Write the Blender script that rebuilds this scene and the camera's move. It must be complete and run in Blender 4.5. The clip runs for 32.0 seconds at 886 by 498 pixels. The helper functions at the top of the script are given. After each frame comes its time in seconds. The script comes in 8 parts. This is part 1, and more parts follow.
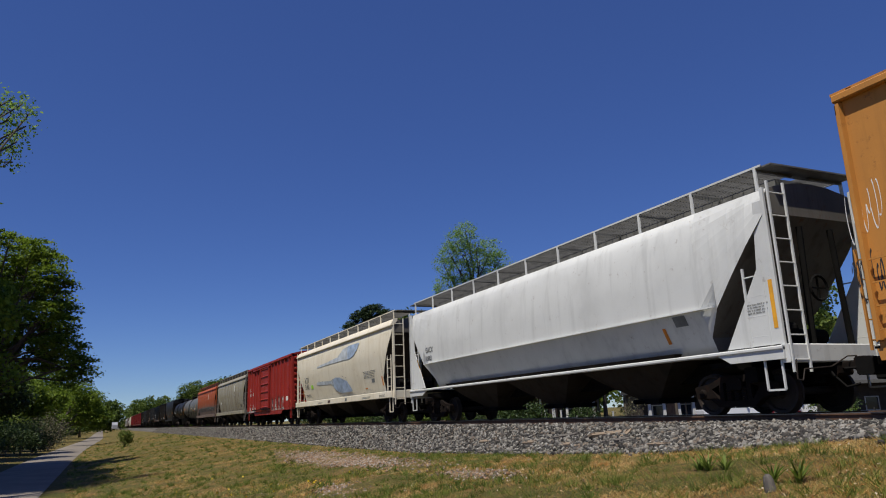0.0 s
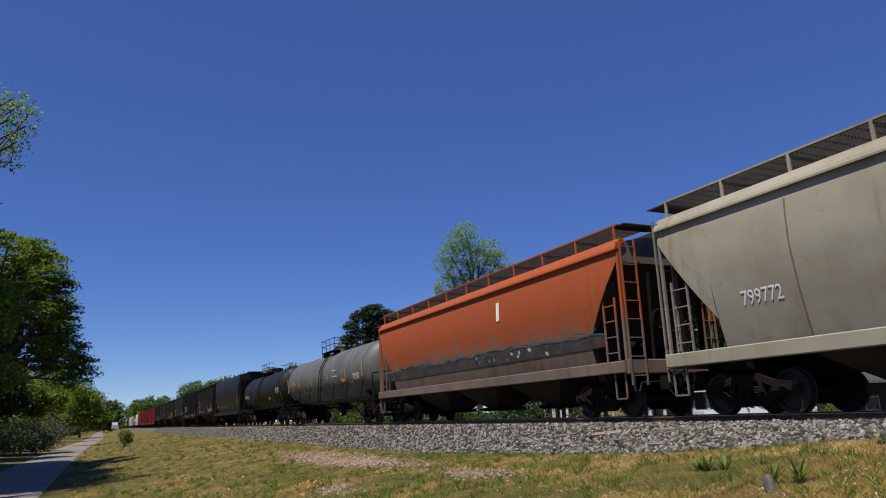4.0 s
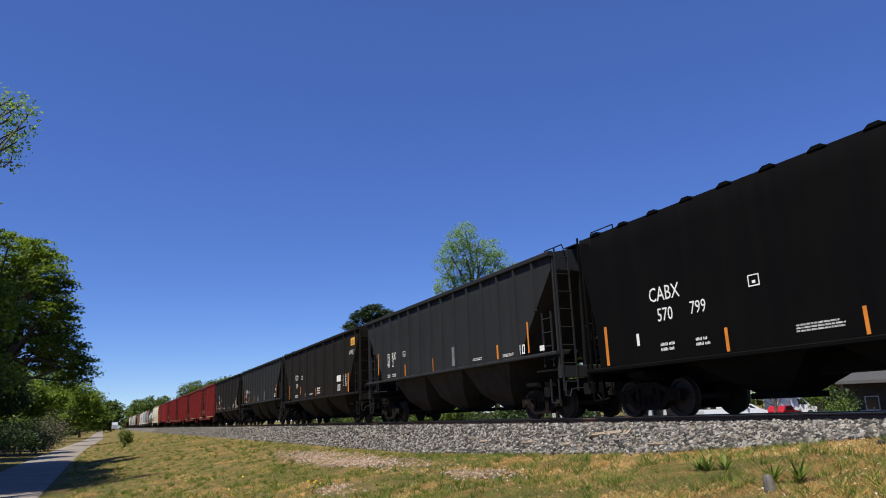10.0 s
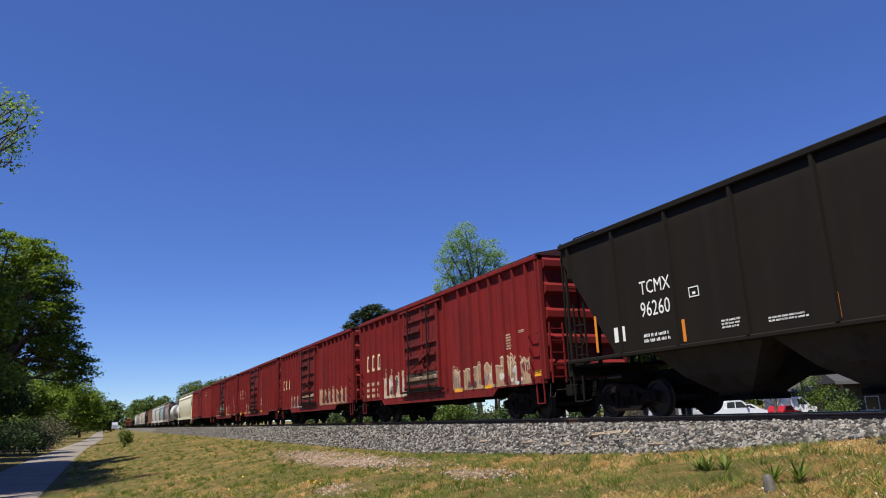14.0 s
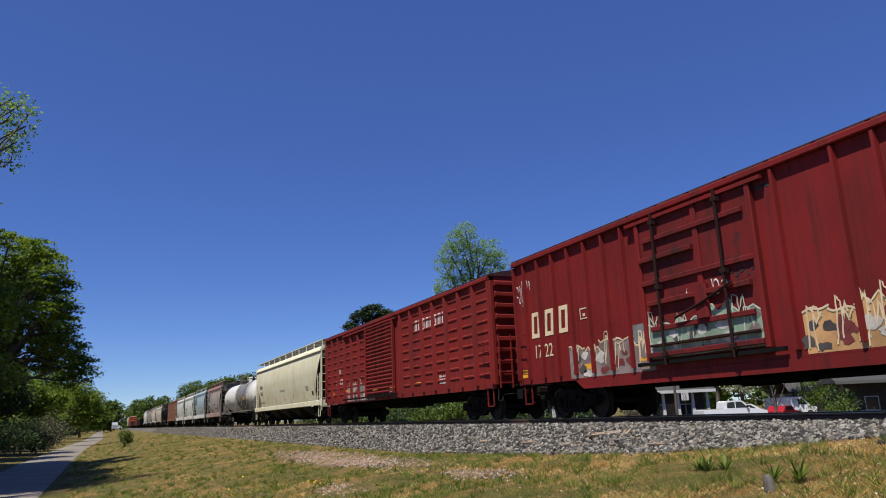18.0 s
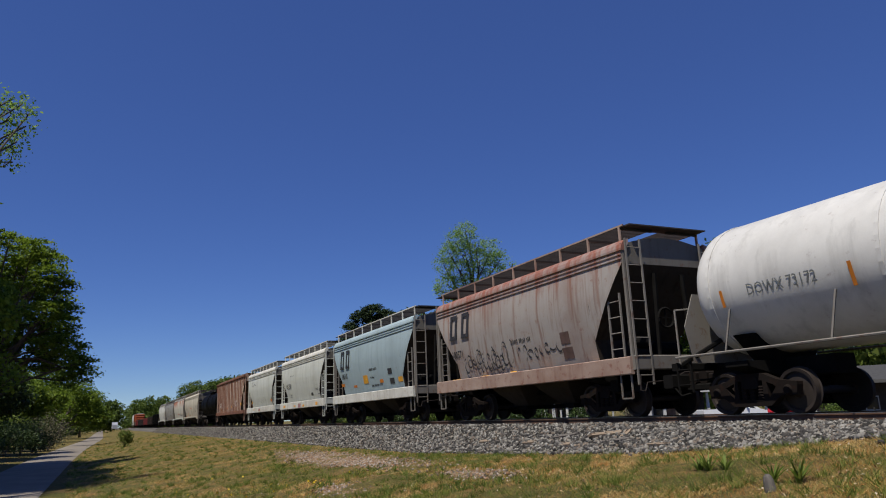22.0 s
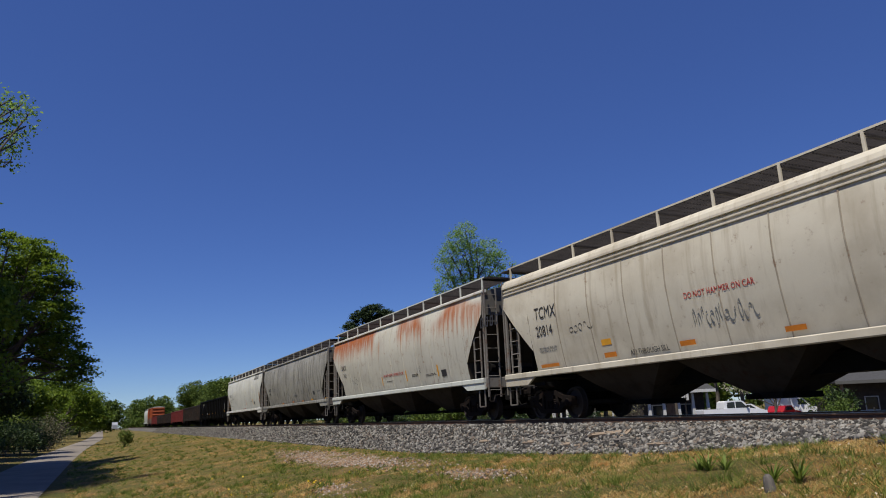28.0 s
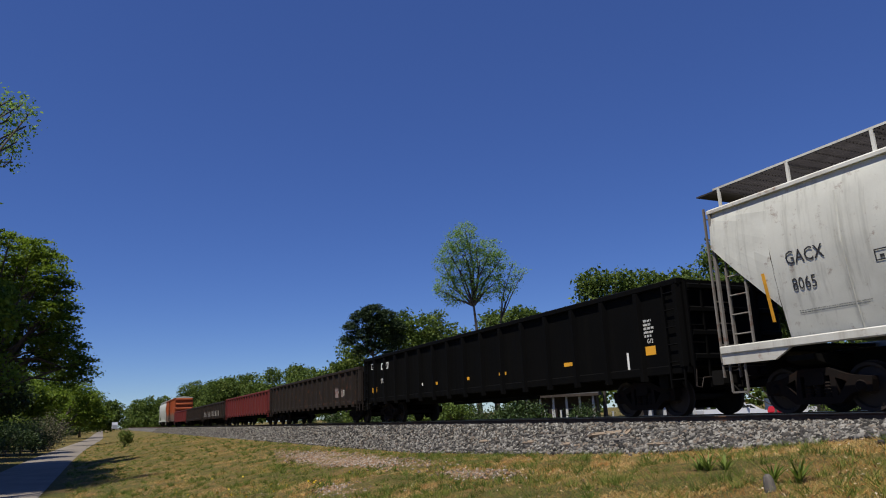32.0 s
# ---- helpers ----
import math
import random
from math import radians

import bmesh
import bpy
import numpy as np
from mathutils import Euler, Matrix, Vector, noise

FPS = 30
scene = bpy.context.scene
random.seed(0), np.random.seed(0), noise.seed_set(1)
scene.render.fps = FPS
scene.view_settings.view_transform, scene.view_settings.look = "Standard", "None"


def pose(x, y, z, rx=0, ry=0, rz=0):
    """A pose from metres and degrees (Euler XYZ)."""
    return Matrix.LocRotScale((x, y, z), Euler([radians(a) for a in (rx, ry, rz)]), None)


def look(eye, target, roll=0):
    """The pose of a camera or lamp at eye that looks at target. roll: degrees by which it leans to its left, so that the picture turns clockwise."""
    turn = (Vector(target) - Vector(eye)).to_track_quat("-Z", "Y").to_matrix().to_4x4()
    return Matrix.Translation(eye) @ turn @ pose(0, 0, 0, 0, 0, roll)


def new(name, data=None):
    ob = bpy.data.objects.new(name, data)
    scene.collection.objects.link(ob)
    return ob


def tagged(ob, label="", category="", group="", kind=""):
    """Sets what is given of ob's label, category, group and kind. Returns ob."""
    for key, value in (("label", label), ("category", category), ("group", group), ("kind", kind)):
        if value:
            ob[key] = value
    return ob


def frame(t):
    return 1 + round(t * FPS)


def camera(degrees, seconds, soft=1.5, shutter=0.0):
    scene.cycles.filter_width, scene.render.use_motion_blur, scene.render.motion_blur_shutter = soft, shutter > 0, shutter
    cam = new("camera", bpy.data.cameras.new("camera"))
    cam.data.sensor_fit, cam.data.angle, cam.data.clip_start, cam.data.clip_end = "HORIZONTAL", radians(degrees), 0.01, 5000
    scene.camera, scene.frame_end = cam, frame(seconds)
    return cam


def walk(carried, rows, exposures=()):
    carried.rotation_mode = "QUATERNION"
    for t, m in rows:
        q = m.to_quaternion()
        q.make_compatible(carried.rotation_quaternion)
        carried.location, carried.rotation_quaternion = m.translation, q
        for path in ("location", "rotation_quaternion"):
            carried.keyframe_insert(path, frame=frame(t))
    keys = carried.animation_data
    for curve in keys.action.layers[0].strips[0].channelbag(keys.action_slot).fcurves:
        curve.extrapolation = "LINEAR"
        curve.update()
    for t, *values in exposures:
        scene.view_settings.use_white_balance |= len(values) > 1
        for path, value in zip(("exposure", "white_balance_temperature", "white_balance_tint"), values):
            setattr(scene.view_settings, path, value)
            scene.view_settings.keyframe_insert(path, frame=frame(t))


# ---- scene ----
# ---------------------------------------------------------------- camera
# Rail head is z = 0; the track runs along x; the lens stands 12.7 m from its centre line.
EYE = (0.0, 0.0, 0.27)
YAW, PITCH, LEAN, FOV = 64.30, 13.18, -2.41, 64.36
TRACK_Y = 12.72
cam = camera(FOV, 32.0, soft=1.05)
aim = (-math.sin(radians(YAW)) * math.cos(radians(PITCH)), math.cos(radians(YAW)) * math.cos(radians(PITCH)), math.sin(radians(PITCH)))
VIEW = look(EYE, [e + 20 * a for e, a in zip(EYE, aim)], LEAN)
walk(cam, [(0.0, VIEW), (32.0, VIEW)], [(0, 0.05), (1, 0.0), (2, -0.04), (3, 0.30), (6, 0.37), (8, 0.62), (10, 0.68), (14, 0.68), (17, 0.45), (19, 0.47), (20, 0.08), (21, -0.08), (22, 0.12), (23, 0.25), (24, 0.0), (25, 0.05), (27.5, 0.38), (28, 0.18), (29, 0.12), (30, 0.18), (31, 0.17), (32, 0.18)])

# ---------------------------------------------------------------- light
SUN_TO = Vector((0.20, -0.37, 0.91)).normalized()
world = bpy.data.worlds.new("sky")
scene.world = world
world.use_nodes = True
wn, wl = world.node_tree.nodes, world.node_tree.links
sky = wn.new("ShaderNodeTexSky")
sky.sky_type, sky.sun_disc = "NISHITA", False
sky.sun_elevation, sky.sun_rotation = math.asin(SUN_TO.z), math.atan2(SUN_TO.x, SUN_TO.y)
sky.air_density, sky.dust_density, sky.ozone_density, sky.altitude = 0.75, 0.0, 6.0, 0
rich = wn.new("ShaderNodeHueSaturation")
rich.inputs["Hue"].default_value, rich.inputs["Saturation"].default_value = 0.516, 1.16
cool = wn.new("ShaderNodeMix")
cool.data_type, cool.blend_type = "RGBA", "MULTIPLY"
cool.inputs[0].default_value, cool.inputs[7].default_value = 1.0, (0.88, 0.95, 1.0, 1)
# a little even haze: the blue changes slowly towards the horizon
haze = wn.new("ShaderNodeMix")
haze.data_type = "RGBA"
haze.inputs[0].default_value, haze.inputs[7].default_value = 0.32, (0.98, 1.54, 2.95, 1)
wl.new(sky.outputs[0], haze.inputs[6])
wl.new(haze.outputs[2], rich.inputs["Color"])
wl.new(rich.outputs[0], cool.inputs[6])
wl.new(cool.outputs[2], wn["Background"].inputs[0])
wn["Background"].inputs[1].default_value = 0.099
sun = new("sun", bpy.data.lights.new("sun", "SUN"))
sun.data.energy, sun.data.angle, sun.data.color = 5.0, radians(0.53), (1.0, 0.94, 0.83)
sun.rotation_euler = SUN_TO.to_track_quat("Z", "Y").to_euler()
sun.location = (0, -30, 60)
# ---------------------------------------------------------------- materials
def material(name, rough=0.6, metal=0.0, spec=0.4):
    m = bpy.data.materials.new(name)
    m.use_nodes = True
    b = m.node_tree.nodes["Principled BSDF"]
    b.inputs["Roughness"].default_value, b.inputs["Metallic"].default_value = rough, metal
    b.inputs["Specular IOR Level"].default_value = spec
    return m, m.node_tree.nodes, m.node_tree.links, b


def coords(n, l, scale=(1, 1, 1), kind="Object"):
    c, mp = n.new("ShaderNodeTexCoord"), n.new("ShaderNodeMapping")
    mp.inputs["Scale"].default_value = scale
    l.new(c.outputs[kind], mp.inputs[0])
    return mp.outputs[0]


def noise_node(n, l, vec, scale, detail=4, rough=0.55, kind=0):
    t = n.new("ShaderNodeTexNoise")
    t.inputs["Scale"].default_value, t.inputs["Detail"].default_value, t.inputs["Roughness"].default_value = scale, detail, rough
    l.new(vec, t.inputs["Vector"])
    return t.outputs[kind]


def ramp(n, l, fac, lo, hi, a=0.0, b=1.0):
    r = n.new("ShaderNodeMapRange")
    r.interpolation_type = "SMOOTHSTEP"
    for i, v in enumerate((lo, hi, a, b)):
        r.inputs[i + 1].default_value = v
    l.new(fac, r.inputs[0])
    return r.outputs[0]


def times(n, l, a, b):
    r = n.new("ShaderNodeMath")
    r.operation = "MULTIPLY"
    for i, v in enumerate((a, b)):
        if isinstance(v, float):
            r.inputs[i].default_value = v
        else:
            l.new(v, r.inputs[i])
    return r.outputs[0]


def blend(n, l, fac, a, b):
    r = n.new("ShaderNodeMix")
    r.data_type = "RGBA"
    for i, v in ((0, fac), (6, a), (7, b)):
        if isinstance(v, float):
            r.inputs[i].default_value = v
        elif isinstance(v, tuple):
            r.inputs[i].default_value = (*v, 1)
        else:
            l.new(v, r.inputs[i])
    return r.outputs[2]


def bump(n, l, b, height, strength, distance=0.02):
    r = n.new("ShaderNodeBump")
    r.inputs["Strength"].default_value, r.inputs["Distance"].default_value = strength, distance
    l.new(height, r.inputs["Height"])
    l.new(r.outputs[0], b.inputs["Normal"])


RUST = (0.13, 0.045, 0.02)


def paint(name, rgb, rust=0.15, streak=0.35, dirt=0.3, rough=0.5, rust_rgb=RUST, dirt_rgb=None, top=None, top_rgb=(0.30, 0.10, 0.03), seed=0.0, spec=0.3, runs_at=(3.2, 0.22), edge=(0.50, 0.72), patchy=True, spill=None, patch_at=(0.40, 0.55)):
    """Weathered steel paint: dirt blotches, streaks that run down, rust spots, fine grain. top: (from z, to z) of a rust run below the eaves."""
    m, n, l, b = material(name, rough, 0, spec)
    v = coords(n, l)
    off = n.new("ShaderNodeVectorMath")
    off.inputs[1].default_value = (seed * 7.3, seed * 3.1, seed * 5.7)
    l.new(v, off.inputs[0])
    v = off.outputs[0]
    runs = n.new("ShaderNodeMapping")
    runs.inputs["Scale"].default_value = (runs_at[0], runs_at[0], runs_at[1])
    l.new(v, runs.inputs[0])
    dark = dirt_rgb or tuple(c * 0.45 + 0.012 for c in rgb)
    big = noise_node(n, l, v, 0.55, 5, 0.6)
    run = noise_node(n, l, runs.outputs[0], 1.0, 5, 0.62)
    fine = noise_node(n, l, v, 38, 3, 0.7)
    spots = noise_node(n, l, v, 4.5, 8, 0.72)
    c = blend(n, l, times(n, l, ramp(n, l, big, 0.38, 0.72), dirt), rgb, dark)
    c = blend(n, l, times(n, l, ramp(n, l, run, *edge), streak), c, dark)
    c = blend(n, l, times(n, l, ramp(n, l, spots, 0.60 - 0.16 * rust, 0.72 - 0.10 * rust), min(1.0, 0.35 + rust)), c, rust_rgb)
    if top:
        z = n.new("ShaderNodeSeparateXYZ")
        l.new(coords(n, l), z.inputs[0])
        reach = n.new("ShaderNodeMath")
        reach.operation = "MULTIPLY_ADD"
        l.new(run, reach.inputs[0])
        reach.inputs[1].default_value = 2.6
        l.new(z.outputs[2], reach.inputs[2])
        mask = ramp(n, l, reach.outputs[0], top[0] + 1.3, top[1] + 1.3)
        if patchy:
            mask = times(n, l, mask, ramp(n, l, noise_node(n, l, v, 0.30, 2), *patch_at))
        c = blend(n, l, mask, c, top_rgb)
    if spill:
        x = n.new("ShaderNodeSeparateXYZ")
        l.new(coords(n, l), x.inputs[0])
        w = times(n, l, ramp(n, l, x.outputs[0], spill[0], spill[0] + .5), ramp(n, l, x.outputs[0], spill[1] + 2.5, spill[1] - 1))
        w = times(n, l, w, ramp(n, l, x.outputs[2], 4.2, 3.7))
        c = blend(n, l, times(n, l, w, ramp(n, l, run, 0.25, 0.5, 0.35, 0.92)), c, (0.085, 0.08, 0.074))
    c = blend(n, l, times(n, l, fine, 0.16), c, dark)
    l.new(c, b.inputs["Base Color"])
    l.new(ramp(n, l, run, 0.3, 0.75, rough - 0.08, min(0.95, rough + 0.2)), b.inputs["Roughness"])
    bump(n, l, b, spots, 0.12, 0.01)
    return m


def plain(name, rgb, rough=0.6, metal=0.0, var=0.25, scale=3.0, grain=0.1, stretch=(1, 1, 1), spec=0.4):
    m, n, l, b = material(name, rough, metal, spec)
    v = coords(n, l, stretch)
    a, f = noise_node(n, l, v, scale, 5, 0.6), noise_node(n, l, v, scale * 14, 3, 0.6)
    c = blend(n, l, ramp(n, l, a, 0.3, 0.7), tuple(x * (1 - var) for x in rgb), tuple(min(1, x * (1 + var)) for x in rgb))
    c = blend(n, l, times(n, l, f, 0.3), c, tuple(x * 0.6 for x in rgb))
    l.new(c, b.inputs["Base Color"])
    if grain:
        bump(n, l, b, f, grain, 0.01)
    return m


def pieces(name, rgbs, rough=0.8, island=True, spec=0.3, trans=0.0, drift=0.0):
    """Colour varies from piece to piece and, with drift, from patch to patch (drift: patches in a metre)."""
    m, n, l, b = material(name, rough, 0, spec)
    g = n.new("ShaderNodeNewGeometry") if island else n.new("ShaderNodeObjectInfo")
    r = n.new("ShaderNodeValToRGB")
    r.color_ramp.interpolation = "CONSTANT"
    while len(r.color_ramp.elements) < len(rgbs):
        r.color_ramp.elements.new(0.5)
    for i, e in enumerate(r.color_ramp.elements):
        e.position, e.color = i / len(rgbs), (*rgbs[i], 1)
    pick = g.outputs["Random Per Island" if island else "Random"]
    if drift:
        add = n.new("ShaderNodeMath")
        add.operation = "ADD"
        l.new(times(n, l, pick, 0.45), add.inputs[0])
        l.new(times(n, l, ramp(n, l, noise_node(n, l, coords(n, l), drift, 3, 0.6), 0.36, 0.64), 0.55), add.inputs[1])
        pick = add.outputs[0]
    l.new(pick, r.inputs[0])
    l.new(r.outputs[0], b.inputs["Base Color"])
    if trans:
        t, mix = n.new("ShaderNodeBsdfTranslucent"), n.new("ShaderNodeMixShader")
        l.new(r.outputs[0], t.inputs[0])
        mix.inputs[0].default_value = trans
        l.new(b.outputs[0], mix.inputs[1])
        l.new(t.outputs[0], mix.inputs[2])
        l.new(mix.outputs[0], n["Material Output"].inputs[0])
    return m


TRUCK = paint("truck_steel", (0.0115, 0.0085, 0.0072), 0.6, 0.2, 0.5, 0.9, (0.020, 0.011, 0.008), spec=0.06)
UNDER = plain("underframe_black", (0.008, 0.0075, 0.007), 0.9, spec=0.08)
WHEEL = plain("wheel_steel", (0.03, 0.022, 0.018), 0.7, 0.2)
YELLOW = plain("reflective_yellow", (0.75, 0.36, 0.03), 0.45, 0, 0.15)
ORANGE = plain("reflective_orange", (0.62, 0.20, 0.02), 0.5, 0, 0.15)
WHITE = plain("lettering_white", (0.75, 0.75, 0.72), 0.6, 0, 0.1)
INK = plain("lettering_black", (0.03, 0.03, 0.035), 0.6, 0, 0.1)
CREAM = plain("lettering_cream", (0.62, 0.50, 0.33), 0.6, 0, 0.15)
GREY_INK = plain("lettering_grey", (0.16, 0.17, 0.17), 0.6, 0, 0.2)
RED_INK = plain("lettering_red", (0.45, 0.05, 0.04), 0.6, 0, 0.1)
SAFETY_RED = plain("red_tag", (0.6, 0.05, 0.04), 0.5)
GREEN_CARD = plain("green_card", (0.35, 0.75, 0.05), 0.5, 0, 0.1)
GALV = plain("galvanised_steel", (0.30, 0.31, 0.31), 0.5, 0.5)
BOARD_GREY = plain("dull_grey_grating", (0.12, 0.12, 0.118), 0.8, 0.0)
# grime, plus the shade under the car ends, in one dark colour
SLOPE = paint("shaded_grimy_slope_sheet", (0.050, 0.041, 0.033), 0.4, 0.5, 0.5, 0.9, (0.04, 0.021, 0.013), dirt_rgb=(0.016, 0.014, 0.012), spec=0.06)
DARK_STEEL = plain("dark_steel", (0.022, 0.02, 0.02), 0.7, 0.0, spec=0.15)
# ---------------------------------------------------------------- mesh tools
class Geo:
    def __init__(self):
        self.v, self.f = [], []

    def add(self, verts, faces):
        k = len(self.v)
        self.v += [tuple(p) for p in verts]
        self.f += [tuple(i + k for i in q) for q in faces]
        return self

    def box(self, x0, x1, y0, y1, z0, z1, c=0.0):
        """A box; c: chamfer of its four edges along its longest side."""
        if c:
            e = (x1 - x0, y1 - y0, z1 - z0)
            a = e.index(max(e))
            lim = [(x0, x1), (y0, y1), (z0, z1)]
            (p0, p1), (q0, q1) = [lim[i] for i in range(3) if i != a]
            poly = [(p0 + c, q0), (p1 - c, q0), (p1, q0 + c), (p1, q1 - c), (p1 - c, q1), (p0 + c, q1), (p0, q1 - c), (p0, q0 + c)]
            return self.prism(poly, a, *lim[a])
        return self.add([(x, y, z) for x in (x0, x1) for y in (y0, y1) for z in (z0, z1)],
                        [(0, 1, 3, 2), (4, 6, 7, 5), (0, 4, 5, 1), (2, 3, 7, 6), (0, 2, 6, 4), (1, 5, 7, 3)])

    def prism(self, poly, axis, a, b):
        """A closed outline pushed along an axis (0, 1, 2) from a to b; the outline is in the other two axes."""
        def put(p, q, d):
            r = [p, q]
            r.insert(axis, d)
            return r
        n = len(poly)
        vs = [put(p, q, a) for p, q in poly] + [put(p, q, b) for p, q in poly]
        return self.add(vs, [tuple(range(n)), tuple(range(2 * n - 1, n - 1, -1))] + [(i, i + n, (i + 1) % n + n, (i + 1) % n) for i in range(n)])

    def tube(self, p, q, r, n=6, r2=None, caps=True):
        p, q = Vector(p), Vector(q)
        w = (q - p).normalized()
        u = w.orthogonal().normalized()
        s = w.cross(u)
        r2 = r if r2 is None else r2
        ring = [(math.cos(2 * math.pi * i / n), math.sin(2 * math.pi * i / n)) for i in range(n)]
        vs = [p + r * (u * c + s * d) for c, d in ring] + [q + r2 * (u * c + s * d) for c, d in ring]
        fs = [(i, (i + 1) % n, (i + 1) % n + n, i + n) for i in range(n)]
        return self.add(vs, fs + ([tuple(range(n - 1, -1, -1)), tuple(range(n, 2 * n))] if caps else []))

    def pipe(self, pts, r, n=5):
        for a, b in zip(pts, pts[1:]):
            self.tube(a, b, r, n)
        return self

    def grid(self, rows, closed=False):
        m = len(rows[0])
        fs = [(i * m + j, i * m + (j + 1) % m, (i + 1) * m + (j + 1) % m, (i + 1) * m + j) for i in range(len(rows) - 1) for j in range(m if closed else m - 1)]
        return self.add([p for r in rows for p in r], fs)

    def lathe(self, prof, axis, centre, n=24):
        """Rings (distance along axis, radius) turned round an axis through centre."""
        rows = []
        for d, r in prof:
            ring = []
            for i in range(n):
                a = 2 * math.pi * i / n
                p = [r * math.cos(a), r * math.sin(a)]
                p.insert(axis, d)
                ring.append([p[k] + centre[k] for k in range(3)])
            rows.append(ring)
        return self.grid(rows, True)


def mesh_of(name, g, smooth=False):
    me = bpy.data.meshes.new(name)
    me.from_pydata(g.v, [], g.f)
    if smooth:
        me.polygons.foreach_set("use_smooth", [True] * len(me.polygons))
        me.set_sharp_from_angle(angle=radians(38))
    me.update()
    return me


def part(name, g, mat, parent=None, label="", smooth=False, at=None):
    """One mesh object, from a Geo or a mesh, under a thing or a part."""
    me = g if isinstance(g, bpy.types.Mesh) else mesh_of(name, g, smooth)
    if mat and not me.materials:
        me.materials.append(mat)
    ob = new(name, me)
    if parent:
        ob.parent = parent
    if at:
        ob.location = at
    if label:
        ob["label"] = label
    return ob


def fixed(g):
    """Turn all faces outward where a loft left them mixed."""
    bm = bmesh.new()
    bm.from_mesh(g)
    bmesh.ops.recalc_face_normals(bm, faces=bm.faces)
    bm.to_mesh(g)
    bm.free()
    return g


def empty(name, x, y, z=0.0):
    e = new(name)
    e.location = (x, y, z)
    e.empty_display_size = 0.3
    return e


def lettering(parent, words, x, y, z, size, mat, tall=1.0, name="lettering"):
    """Words that face the lens, on a plane at y; x, z: their lower left corner; size: their capital height."""
    cu = bpy.data.curves.new("words", "FONT")
    cu.body, cu.size, cu.extrude, cu.resolution_u = words, size / 0.69, 0.0015, 2
    tmp = bpy.data.objects.new("words", cu)
    me = bpy.data.meshes.new_from_object(tmp)
    bpy.data.objects.remove(tmp)
    me.materials.clear()
    me.transform(Matrix.Translation((x, y, z)) @ Matrix.Rotation(math.pi / 2, 4, "X") @ Matrix.Diagonal((0.8, tall, 1, 1)))
    return part(name, me, mat, parent)


def bars(parent, x, y, z, w, h, lines, mat, seed=1, name="lettering", fill=0.6):
    """Writing too small to read: rows of short bars in a block w by h, its lower left corner at x, z."""
    rnd = random.Random(seed)
    g = Geo()
    step = h / lines
    for i in range(lines):
        q, end, hh = x, x + w * rnd.uniform(0.8, 1), step * fill
        word = rnd.randint(3, 7)
        while q < end:
            g.box(q, q + hh * .34, y - 0.002, y, z + i * step, z + i * step + hh * rnd.choice((1, 1, .8)))
            word -= 1
            q += hh * (.58 if word else 1.1)
            word = word or rnd.randint(2, 7)
    return tagged(part(name, g, mat, parent), kind="stuff")


# ---------------------------------------------------------------- rolling stock
TRAIN = []          # (car, place along the train); the whole train slides along the track
SPEED, SLOW = 16.7516, -0.0248


def run(t):
    return SPEED * (t - 16) + SLOW * (t - 16) ** 2


def car(name, u0, u1, label, category="freight car"):
    e = empty(name, (u0 + u1) / 2 + run(0), TRACK_Y)
    tagged(e, label, category, "freight train")
    TRAIN.append((e, (u0 + u1) / 2))
    return e, (u1 - u0) / 2


def plate(pts, quads, low, y0, y1):
    """A cast frame: quads on one half, mirrored about x = 0, joined by a bridge at the top and at the bottom, and given depth."""
    n = len(pts)
    flat = pts + [(-x, z) for x, z in pts]
    faces = [list(q) for q in quads] + [[i + n for i in q][::-1] for q in quads] + [[n, 0, 5, n + 5], [n + low, low, 10, n + 10]]
    count = {}
    for f in faces:
        for a, b in zip(f, f[1:] + f[:1]):
            count.setdefault(frozenset((a, b)), []).append((a, b))
    m = len(flat)
    sides = [(a, b, b + m, a + m) for e in count.values() if len(e) == 1 for a, b in e]
    return Geo().add([(x, y0, z) for x, z in flat] + [(x, y1, z) for x, z in flat], [tuple(f) for f in faces] + [tuple(i + m for i in f[::-1]) for f in faces] + sides)


